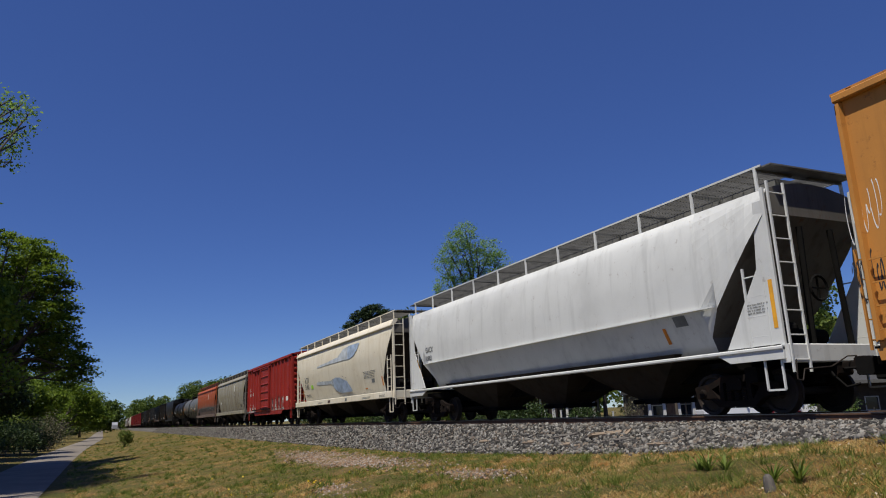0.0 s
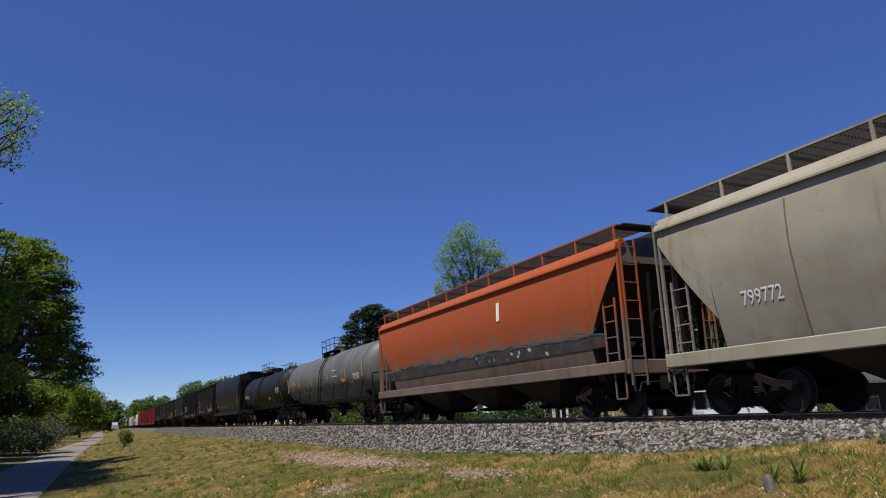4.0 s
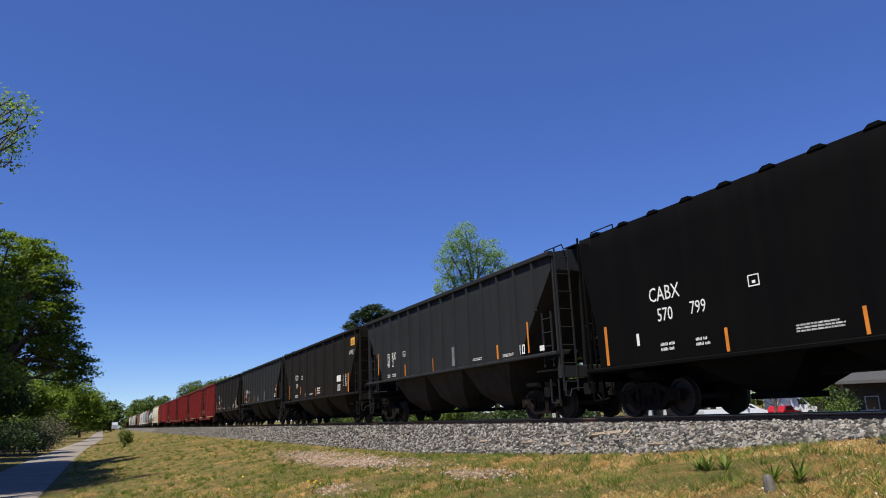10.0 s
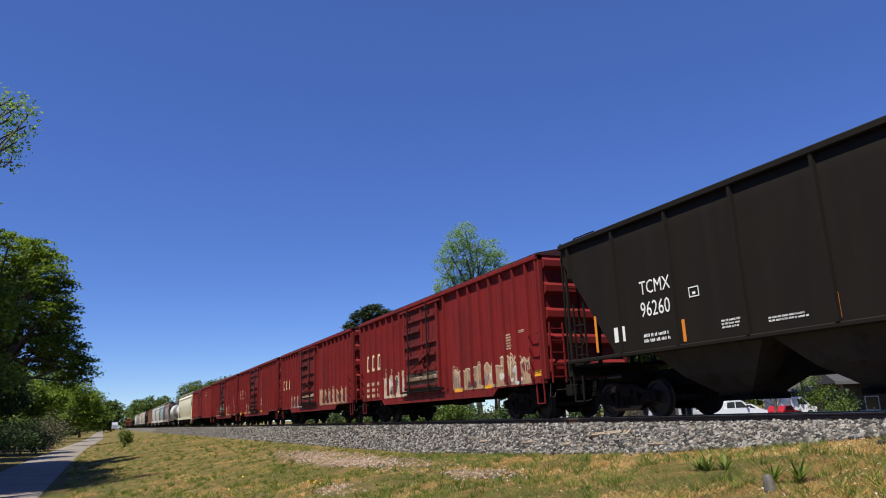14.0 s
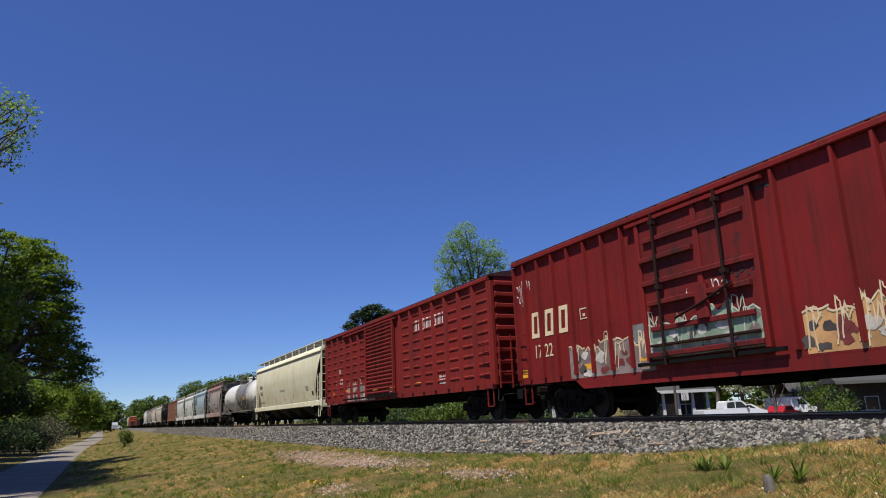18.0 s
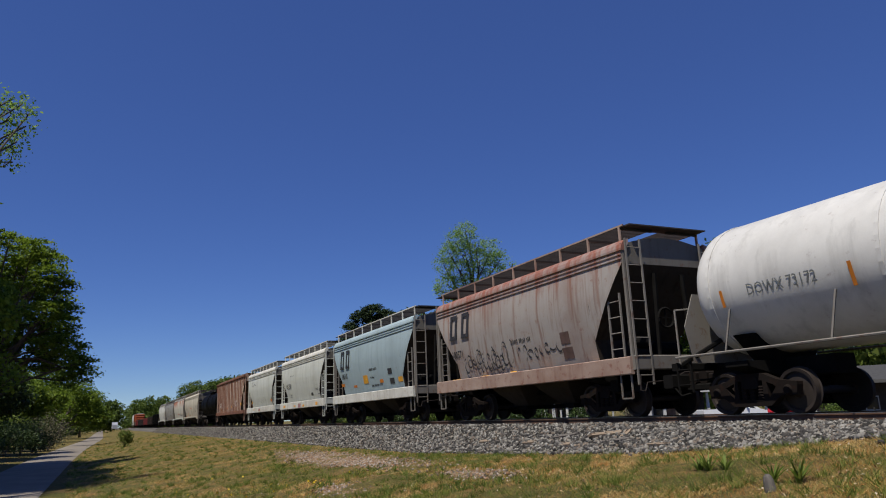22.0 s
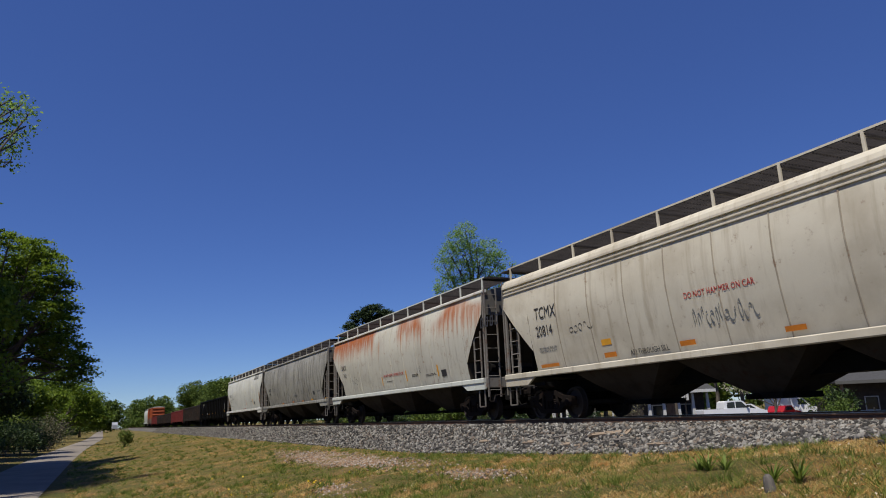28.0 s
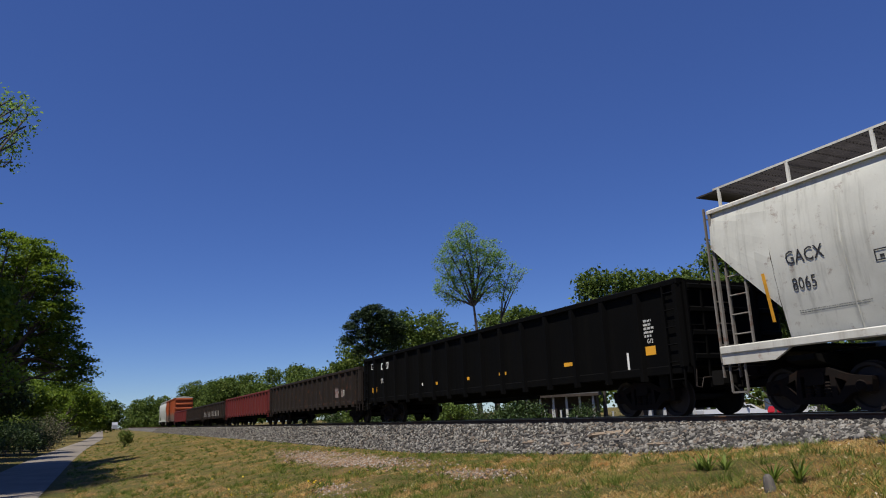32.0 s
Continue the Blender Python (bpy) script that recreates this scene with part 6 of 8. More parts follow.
patch(c, "reflector", -4.45, 1.11, 0.54, 0.16, -1.563, YELLOW)
patch(c, "sticker", -0.38, 1.04, 0.67, 0.25, -1.563, PINK_FILL)
bars(c, 3.28, -1.526, 1.96, 0.62, 0.15, 2, GREY_INK, 316)
bars(c, 3.71, -1.526, 1.72, 0.33, 0.06, 1, INK, 317)
scrawl(c, -3.05, -1.88, 3.09, 3.18, -1.523, INK, 97, 3, 0.03)
bars(c, -3.00, -1.526, 1.74, 0.36, 0.25, 2, GREY_INK, 319)
c = TRAIN[25][0]
scrawl(c, -1.11, 1.75, 1.57, 2.21, -1.523, GREY_INK, 98, 14, 0.018)
patch(c, "reflector", -2.41, 1.19, 0.49, 0.07, -1.563, YELLOW)
patch(c, "sticker", -0.28, 1.08, 0.67, 0.21, -1.563, PINK_FILL)
patch(c, "reflector", -4.02, 1.79, 0.47, 0.15, -1.523, YELLOW)
scrawl(c, -4.05, -1.73, 3.13, 3.51, -1.523, INK, 99, 5, 0.03)
patch(c, "reflector", 3.47, 1.71, 0.54, 0.20, -1.523, ORANGE)
c = TRAIN[26][0]
patch(c, "panel", 4.00, 1.76, 0.66, 0.55, -1.504, WHITE)
patch(c, "plate", 4.18, 1.96, 0.45, 0.16, -1.508, INK)
patch(c, "plate", 6.42, 1.78, 0.61, 0.21, -1.504, YELLOW)
patch(c, "reflector", 1.42, 1.72, 0.69, 0.13, -1.504, YELLOW)
patch(c, "reflector", -1.63, 1.68, 0.76, 0.10, -1.504, ORANGE)
patch(c, "plate", -5.70, 1.82, 0.76, 0.47, -1.504, WHITE)
c = TRAIN[28][0]
lettering(c, "TCMX", -6.88, -1.528, 2.82, 0.33, INK)
lettering(c, "20814", -6.91, -1.528, 2.33, 0.29, INK)
bars(c, -6.88, -1.526, 1.87, 0.99, 0.17, 2, GREY_INK, 337)
lettering(c, "DO NOT HAMMER ON CAR", -0.97, -1.528, 2.48, 0.13, RED_INK)
scrawl(c, -0.87, 0.86, 1.83, 2.22, -1.523, GREY_INK, 101, 14, 0.045)
scrawl(c, -5.34, -4.30, 2.23, 2.49, -1.523, INK, 102, 5, 0.025)
patch(c, "reflector", -6.94, 1.44, 0.89, 0.09, -1.563, ORANGE)
patch(c, "reflector", -4.00, 1.48, 0.46, 0.12, -1.563, ORANGE)
patch(c, "reflector", -1.35, 1.50, 0.45, 0.11, -1.563, ORANGE)
patch(c, "reflector", 1.35, 1.49, 0.45, 0.10, -1.563, ORANGE)
lettering(c, "ARI THROUGH SILL", -3.06, -1.528, 1.46, 0.13, INK)
patch(c, "plate", 5.30, 1.90, 0.49, 0.25, -1.523, INK)
bars(c, 5.81, -1.526, 2.22, 1.36, 0.59, 7, GREY_INK, 347)
scrawl(c, 3.43, 4.31, 2.18, 2.52, -1.523, INK, 103, 4, 0.03)
patch(c, "reflector", -4.06, 1.79, 0.38, 0.15, -1.523, YELLOW)
c = TRAIN[29][0]
lettering(c, "GACX", -7.05, -1.528, 2.68, 0.24, INK)
lettering(c, "7412", -6.87, -1.528, 2.29, 0.21, INK)
lettering(c, "DO NOT HAMMER ON SIDES OF CAR", -1.06, -1.528, 1.96, 0.12, RED_INK)
patch(c, "reflector", 4.65, 1.66, 0.10, 0.43, -1.523, YELLOW)
patch(c, "reflector", 1.52, 1.66, 0.09, 0.44, -1.523, YELLOW)
patch(c, "reflector", -1.35, 1.64, 0.08, 0.38, -1.523, YELLOW)
patch(c, "plate", 4.98, 1.63, 0.42, 0.25, -1.523, INK)
bars(c, 3.52, -1.526, 1.73, 1.01, 0.11, 2, INK, 358)
bars(c, 2.17, -1.526, 1.79, 0.73, 0.13, 2, INK, 359)
bars(c, -0.77, -1.526, 1.75, 0.81, 0.06, 1, INK, 360)
scrawl(c, 2.78, 3.08, 1.83, 2.17, -1.523, INK, 104, 3, 0.02)
emblem(c, 8.51, 2.99, 1.31, 0.33, 4, -1.523, INK)
scrawl(c, -5.92, -4.57, 1.85, 2.22, -1.523, INK, 105, 6, 0.02)
c = TRAIN[30][0]
lettering(c, "GACX", -6.98, -1.528, 2.42, 0.22, INK)
lettering(c, "1466", -6.83, -1.528, 2.12, 0.20, INK)
patch(c, "plate", 5.32, 1.73, 0.37, 0.21, -1.523, INK)
patch(c, "reflector", 4.75, 1.41, 0.47, 0.08, -1.563, YELLOW)
patch(c, "reflector", 7.54, 1.40, 0.76, 0.06, -1.563, YELLOW)
patch(c, "reflector", 2.54, 1.40, 0.45, 0.08, -1.563, ORANGE)
patch(c, "reflector", -0.00, 1.41, 0.47, 0.09, -1.563, ORANGE)
patch(c, "reflector", -2.96, 1.39, 0.48, 0.10, -1.563, ORANGE)
bars(c, 6.19, -1.526, 1.87, 0.77, 0.09, 3, GREY_INK, 373)
bars(c, 0.62, -1.526, 1.79, 0.91, 0.11, 2, GREY_INK, 374)
c = TRAIN[31][0]
emblem(c, 5.39, 3.69, 1.89, 0.45, 4, -1.523, INK)
lettering(c, "GACX", -6.89, -1.528, 2.68, 0.24, INK)
lettering(c, "8065", -6.86, -1.528, 2.20, 0.22, INK)
bars(c, -6.85, -1.526, 1.78, 1.64, 0.07, 2, GREY_INK, 379)
patch(c, "reflector", -7.45, 1.70, 0.07, 0.92, -1.523, YELLOW)
patch(c, "reflector", 7.42, 1.77, 0.07, 0.82, -1.523, ORANGE)
patch(c, "reflector", 4.45, 1.68, 0.09, 0.45, -1.523, YELLOW)
patch(c, "reflector", 1.38, 1.71, 0.07, 0.46, -1.523, ORANGE)
patch(c, "plate", 4.89, 1.73, 0.38, 0.20, -1.523, INK)
bars(c, 3.55, -1.526, 1.94, 0.75, 0.06, 2, GREY_INK, 385)
emblem(c, -5.24, 2.41, 0.24, 0.19, 1, -1.523, INK)
scrawl(c, 6.85, 7.16, 2.77, 3.24, -1.523, GREY_INK, 106, 5, 0.015)
bars(c, -0.97, -1.526, 1.44, 1.86, 0.06, 1, RED_INK, 388)
c = TRAIN[32][0]
patch(c, "reflector", 9.14, 1.39, 0.39, 0.20, -1.453, YELLOW)
patch(c, "reflector", 5.90, 1.38, 0.47, 0.10, -1.453, YELLOW)
patch(c, "reflector", 2.32, 1.38, 0.46, 0.09, -1.453, YELLOW)
patch(c, "reflector", -0.20, 1.37, 0.47, 0.10, -1.453, YELLOW)
patch(c, "reflector", -2.79, 1.35, 0.46, 0.10, -1.453, YELLOW)
lettering(c, "G12", 9.28, -1.458, 1.66, 0.10, WHITE)
bars(c, 8.97, -1.456, 1.80, 0.59, 0.44, 5, WHITE, 396)
patch(c, "stripe", 8.52, 0.98, 0.07, 0.53, -1.453, WHITE)
emblem(c, -9.68, 2.42, 0.62, 0.26, 1, -1.453, WHITE)
emblem(c, -8.38, 2.33, 1.14, 0.28, 2, -1.453, WHITE)
lettering(c, "37234", -8.42, -1.458, 1.73, 0.20, WHITE)
patch(c, "plate", -4.04, 1.38, 0.34, 0.11, -1.453, WHITE)
patch(c, "reflector", -9.58, 1.35, 0.61, 0.23, -1.453, YELLOW)
c = TRAIN[33][0]
graffiti(c, 5.97, 7.50, 1.35, 1.87, 2, -1.453, GREY_FILL, GREY_FILL, 111)
patch(c, "plate", 7.61, 1.42, 0.09, 0.29, -1.453, WHITE)
c = TRAIN[35][0]
graffiti(c, -7.81, 4.31, 0.67, 1.75, 2, -1.453, PATCH_WHITE, PATCH_WHITE, 112)


# marks follow the curve of the side they are painted on
PAINTED = {"lettering", "reflector", "plate", "emblem", "panel", "scrawl", "graffiti_letter", "letter_fill", "inner_line", "sticker", "card", "placard", "stain"}
for k in (1, 2, 4, 5, 8, 20, 22, 23, 24, 25, 28, 29, 30, 31):
    ob, side, zt = TRAIN[k][0], curved if k == 1 else soft_side, {1: 4.3, 2: 4.36, 4: 4.33, 5: 4.26, 8: 4.62, 20: 4.36, 22: 4.19, 23: 4.19, 24: 4.16, 25: 4.12, 28: 4.2, 29: 4.25, 30: 4.2, 31: 4.18}
    for m in ob.children_recursive:
        if m.name.split(".")[0] in PAINTED:
            zs = [v.co.z for v in m.data.vertices]
            out = .03 * min(1, ((max(zs) - min(zs)) / .9) ** 2)
            for v in m.data.vertices:
                if v.co.z > 1.36:
                    v.co.y += 1.52 - side(v.co.z, zt[k]) - out
for k, r, zc in ((6, 1.46, 2.62), (7, 1.42, 2.66), (21, 1.42, 2.62), (27, 1.4, 2.55)):
    for m in TRAIN[k][0].children_recursive:
        if m.name.split(".")[0] in PAINTED:
            zs = [v.co.z for v in m.data.vertices]
            out, back = .008 + .12 * min(1, (max(zs) - min(zs)) ** 2), max(v.co.y for v in m.data.vertices)
            for v in m.data.vertices:
                v.co.y += -math.sqrt(max(.1, r * r - (v.co.z - zc) ** 2)) - out - back
# ---------------------------------------------------------------- ground, track, road
def smooth(a, b, x):
    t = min(1.0, max(0.0, (x - a) / (b - a)))
    return t * t * (3 - 2 * t)


def toe_z(x):
    """Height of the foot of the ballast along the near side."""
    return float(np.interp(x, (-23, -17, -11, -7.7, -6.4, -4), (-.95, -.80, -.60, -.37, -.25, -.20)))


ROAD_Z = -2.13


def road_mid(x):
    return -3.8 + 2.4 * smooth(-60, -220, x)


def ground_z(x, y):
    if y > TRACK_Y:
        y2 = 2 * TRACK_Y - y
        return -0.75 - 0.95 * smooth(19, 40, y)
    t = toe_z(x)
    edge = road_mid(x) + 1.8
    if y >= 9.8:
        return t
    if y <= edge:
        low = ROAD_Z
        return low - 0.05 if y > edge - 3.7 else low + 0.25 * smooth(edge - 3.6, edge - 12, y)
    s = (y - edge) / (9.8 - edge)
    return ROAD_Z - 0.03 + (t - ROAD_Z) * (0.35 * s + 0.65 * smooth(0, 1, s))


def ground_sheet():
    xs = sorted(set([-2600, -1500, -1000, -700, -520, -400] + list(range(-320, -120, 8)) + list(range(-120, -60, 4)) + [-60 + 0.8 * i for i in range(90)] + [16, 24, 40, 80, 150, 300, 620, 1400, 2600]))
    ys = sorted(set([-2600, -1200, -500, -200, -100, -60, -40, -30, -24, -18, -15] + [-12 + 0.6 * i for i in range(38)] + [9.8, 10.8, 12.72, 14.6, 15.6, 18, 24, 32, 45, 60, 80, 110, 160, 240, 400, 900, 2600]))
    rows = []
    for x in xs:
        row = []
        for y in ys:
            z = ground_z(x, y) if 15 > y or y > 15 else -0.75
            if y < 9 and -130 < x < 20 and y > road_mid(x) + 2.1:
                z += 0.07 * noise.noise((x * 0.6, y * 0.6, 0)) + 0.04 * noise.noise((x * 1.9, y * 1.9, 3))
            row.append((x, y, z))
        rows.append(row)
    return Geo().grid(rows)


def grass_soil():
    m, n, l, b = material("grassy_soil", 0.95, 0, 0.15)
    v = coords(n, l)
    big, mid, fine = noise_node(n, l, v, 0.22, 4), noise_node(n, l, v, 1.1, 5, 0.65), noise_node(n, l, v, 14, 4, 0.7)
    c = blend(n, l, ramp(n, l, big, 0.40, 0.62), (0.070, 0.085, 0.015), (0.112, 0.100, 0.026))
    c = blend(n, l, ramp(n, l, mid, 0.46, 0.64), c, (0.250, 0.145, 0.058))
    c = blend(n, l, ramp(n, l, fine, 0.35, 0.7), c, (0.035, 0.034, 0.010))
    grit = noise_node(n, l, v, 55, 4, 0.75)
    c = blend(n, l, ramp(n, l, grit, 0.50, 0.66), c, (0.28, 0.20, 0.075))
    c = blend(n, l, ramp(n, l, noise_node(n, l, v, 31, 3, 0.7), 0.54, 0.66), c, (0.025, 0.03, 0.008))
    l.new(c, b.inputs["Base Color"])
    bump(n, l, b, grit, 0.8, 0.05)
    return m


SOIL = grass_soil()
tagged(part("ground", ground_sheet(), SOIL, smooth=True), "grassy soil with worn brown patches", "ground", kind="structure")


def asphalt():
    m, n, l, b = material("worn_asphalt", 0.9, 0, 0.25)
    v = coords(n, l)
    a, f = noise_node(n, l, v, 0.5, 5), noise_node(n, l, v, 40, 3)
    c = blend(n, l, ramp(n, l, a, 0.3, 0.7), (0.17, 0.148, 0.122), (0.23, 0.20, 0.165))
    c = blend(n, l, times(n, l, f, 0.4), c, (0.13, 0.12, 0.11))
    l.new(c, b.inputs["Base Color"])
    bump(n, l, b, f, 0.3, 0.01)
    return m


xs = [60 - 6 * i for i in range(61)] + [-340, -400, -500, -700]
rd = Geo().grid([[(x, road_mid(x) + d, ROAD_Z + z) for d, z in ((1.8, -0.02), (1.65, 0.02), (0, 0.05), (-1.65, 0.02), (-1.8, -0.02))] for x in xs])
tagged(part("road", rd, asphalt(), smooth=True), "pale worn asphalt lane", "road", kind="structure")

# ballast bed
BALLAST = pieces("ballast_stone", [(0.023, 0.022, 0.021), (0.104, 0.099, 0.093), (0.171, 0.162, 0.149), (0.045, 0.041, 0.038), (0.135, 0.108, 0.086), (0.243, 0.234, 0.216), (0.016, 0.015, 0.014), (0.077, 0.072, 0.068), (0.036, 0.033, 0.032), (0.189, 0.176, 0.153)], 0.85)


def bed_material():
    m, n, l, b = material("ballast_bed", 0.9, 0, 0.3)
    v = coords(n, l)
    vo = n.new("ShaderNodeTexVoronoi")
    vo.inputs["Scale"].default_value = 17
    l.new(v, vo.inputs["Vector"])
    f = noise_node(n, l, v, 0.7, 4)
    bw = n.new("ShaderNodeRGBToBW")
    l.new(vo.outputs["Color"], bw.inputs[0])
    c = blend(n, l, ramp(n, l, bw.outputs[0], 0.2, 0.8), (0.025, 0.025, 0.025), (0.15, 0.142, 0.132))
    c = blend(n, l, times(n, l, f, 0.3), c, (0.12, 0.10, 0.085))
    l.new(c, b.inputs["Base Color"])
    bump(n, l, b, vo.outputs["Distance"], 0.8, 0.04)
    return m


def bed_profile(x):
    t = toe_z(x)
    return [(9.75 - 0.3 * (t + 0.83), t - 0.08), (11.05, -0.21), (11.4, -0.19), (14.0, -0.19), (14.4, -0.21), (15.8, -0.85)]


bx = [620, 300, 100, 40] + [30 - 2 * i for i in range(60)] + [-100, -140, -200, -300, -500, -1000]
bed = tagged(part("ballast_bed", Geo().grid([[(x, y, z) for y, z in bed_profile(x)] for x in bx]), bed_material()), "grey crushed stone ballast bank", "ballast", kind="structure")

RAIL_TOP, RAIL_WEB = plain("polished_rail_head", (0.35, 0.33, 0.31), 0.3, 0.9), plain("rusty_rail", (0.12, 0.065, 0.04), 0.8, 0.1)
track = tagged(empty("railway_track", 0, TRACK_Y), "steel rails on wooden sleepers in grey ballast", "track", kind="structure")
for s in (-1, 1):
    y = s * 0.7535
    g = Geo().prism([(y - .07, -.18), (y + .07, -.18), (y + .07, -.165), (y + .012, -.15), (y + .012, -.05), (y + .036, -.035), (y + .036, -.008), (y - .036, -.008), (y - .036, -.035), (y - .012, -.05), (y - .012, -.15), (y - .07, -.165)], 0, -1000, 620)
    r = part("rail", g, RAIL_WEB, track)
    part("rail_head", Geo().box(-1000, 620, y - .034, y + .034, -.012, 0), RAIL_TOP, r)
SLEEPER = plain("sleeper_wood", (0.07, 0.055, 0.045), 0.9)
sm = mesh_of("sleeper", Geo().box(-.11, .11, -1.3, 1.3, -.36, -.175, .02))
sm.materials.append(SLEEPER)
for i in range(140):
    part("sleeper", sm, None, track, at=(6 - .52 * i, random.uniform(-.04, .04), 0))
g = Geo()
for i in range(400):
    g.box(-67 - .52 * i - .11, -67 - .52 * i + .11, -1.3, 1.3, -.3, -.175)
tagged(part("sleepers_far", g, SLEEPER, track), kind="stuff")
# ---------------------------------------------------------------- plants and stones
rng = np.random.default_rng(7)


def fast_mesh(name, verts, faces, mat, smooth=False):
    """Verts (n, 3) and faces (m, 3 or 4) as arrays."""
    me = bpy.data.meshes.new(name)
    k = faces.shape[1]
    me.vertices.add(len(verts))
    me.vertices.foreach_set("co", np.asarray(verts, np.float32).ravel())
    me.loops.add(faces.size)
    me.loops.foreach_set("vertex_index", np.asarray(faces, np.int32).ravel())
    me.polygons.add(len(faces))
    me.polygons.foreach_set("loop_start", np.arange(0, faces.size, k, dtype=np.int32))
    if smooth:
        me.polygons.foreach_set("use_smooth", [True] * len(faces))
    me.update(calc_edges=True)
    me.validate()
    me.materials.append(mat)
    return me


def turns(n):
    """n random rotation matrices."""
    q = rng.normal(size=(n, 4))
    q /= np.linalg.norm(q, axis=1, keepdims=True)
    w, x, y, z = q.T
    return np.stack([np.stack([1 - 2 * (y * y + z * z), 2 * (x * y - z * w), 2 * (x * z + y * w)], -1),
                     np.stack([2 * (x * y + z * w), 1 - 2 * (x * x + z * z), 2 * (y * z - x * w)], -1),
                     np.stack([2 * (x * z - y * w), 2 * (y * z + x * w), 1 - 2 * (x * x + y * y)], -1)], 1)


def level(n, tilt):
    """n random turns that keep a leaf's upper face towards the sky, give or take tilt."""
    up = np.array([0, 0, 1.0]) + rng.normal(size=(n, 3)) * tilt
    up /= np.linalg.norm(up, axis=1, keepdims=True)
    a = np.cross(up, rng.normal(size=(n, 3)))
    a /= np.linalg.norm(a, axis=1, keepdims=True)
    return np.stack([a, np.cross(up, a), up], 2)


def leaves(points, size, mat, name="crown", slim=0.6, tilt=0.0):
    """Small folded leaves, one at each point."""
    n = len(points)
    s = size * rng.uniform(0.6, 1.35, n)[:, None, None]
    base = np.array([[-1, 0, 0], [0, -slim, 0.18], [1, 0, 0], [0, slim, 0.18]], float) * 0.5
    v = np.einsum("nij,kj->nki", level(n, tilt) if tilt else turns(n), base) * s + points[:, None, :]
    f = np.arange(n * 4).reshape(n, 4)
    return fast_mesh(name, v.reshape(-1, 3), f, mat)


def clumps(lobes, per_m2, spread, each):
    """Leaf places in tufts on the shells of lobes (centre, radii); fewer inside and underneath."""
    out = []
    for c, r in lobes:
        c, r = np.array(c, float), np.array(r, float)
        k = max(6, int(per_m2 * 4 * math.pi * (np.prod(r) ** (2 / 3))))
        d = rng.normal(size=(k, 3))
        d /= np.linalg.norm(d, axis=1, keepdims=True)
        rad = rng.uniform(0.55, 1.08, k) ** 0.6
        p = c + d * r * rad[:, None]
        q = np.repeat(p, each, 0) + rng.normal(size=(k * each, 3)) * spread * np.array([1, 1, 0.7])
        out.append(q)
    return np.concatenate(out)


def sprays(lobes, per_m2, reach, each):
    """Leaf places in flat, drooping sprays set on the shells of lobes, with gaps between them."""
    out = []
    for c, r in lobes:
        c, r = np.array(c, float), np.array(r, float)
        k = max(7, int(per_m2 * 4 * math.pi * (np.prod(r) ** (2 / 3))))
        d = rng.normal(size=(k, 3)) + np.array([0, 0, .3])
        d /= np.linalg.norm(d, axis=1, keepdims=True)
        p = c + d * r * rng.uniform(.5, 1.12, k)[:, None]
        size = reach * rng.uniform(.6, 1.4, k)
        q = np.clip(rng.normal(size=(k, each, 3)), -1.7, 1.7) * size[:, None, None] * np.array([1, 1, .22])
        q[:, :, 2] -= .25 * np.hypot(q[:, :, 0], q[:, :, 1])
        out.append((p[:, None, :] + q).reshape(-1, 3))
    return np.concatenate(out)


def round_lobes(rows, flat=.7):
    return [((x, y, z), (r, r, r * flat)) for x, y, z, r in rows]


def skeleton(base, top, lobes, r, seed, twigs=3, fork=2):
    """Trunk geometry and limb geometry: limbs climb from the trunk into the lobes and fork."""
    rnd = random.Random(seed)
    t, g = Geo(), Geo()
    b, e = Vector(base), Vector(top)
    mids = [b.lerp(e, i / 6) + Vector((rnd.uniform(-1, 1), rnd.uniform(-1, 1), 0)) * r * (0.9 if 0 < i else 0) for i in range(7)]
    for i in range(6):
        t.tube(mids[i], mids[i + 1], r * (1.25 if i == 0 else 1 - i * 0.13), 9, r * (1 - (i + 1) * 0.13))
    for c, q in lobes:
        c = Vector(c)
        s = mids[rnd.randint(fork, max(5, fork))]
        m = s.lerp(c, 0.5) + Vector((rnd.uniform(-.5, .5), rnd.uniform(-.5, .5), rnd.uniform(-.2, .6)))
        g.tube(s, m, r * 0.38, 6, r * 0.26)
        g.tube(m, c, r * 0.26, 6, r * 0.15)
        for _ in range(twigs):
            d = Vector((rnd.gauss(0, 1), rnd.gauss(0, 1), abs(rnd.gauss(0, .8)))).normalized()
            a = m.lerp(c, rnd.uniform(.4, 1))
            k = a + Vector((d.x * q[0], d.y * q[1], d.z * q[2])) * rnd.uniform(.55, .95)
            h = a.lerp(k, .5) + Vector((rnd.uniform(-.2, .2),) * 3)
            g.tube(a, h, r * 0.13, 5, r * 0.09)
            g.tube(h, k, r * 0.09, 5, r * 0.03)
    return t, g


def tree(label, base, top, lobes, r, leaf_mat, bark, per_m2=3.0, spread=0.35, each=9, size=0.3, seed=1, twigs=3, slim=0.6, name="tree", group="", tilt=0.0, fork=2):
    e = tagged(empty(name, *base), label, "tree", group)
    off = Vector(base)
    lo = [(Vector(c) - off, q) for c, q in lobes]
    t, g = skeleton((0, 0, 0), Vector(top) - off, lo, r, seed, twigs, fork)
    part("trunk", t, bark, e, smooth=True)
    part("limb_fork", g, bark, e, smooth=True)
    places = sprays(lo, per_m2, spread, each) if tilt else clumps(lo, per_m2, spread, each)
    part("crown", leaves(places, size, leaf_mat, slim=slim, tilt=tilt), None, e)
    return e


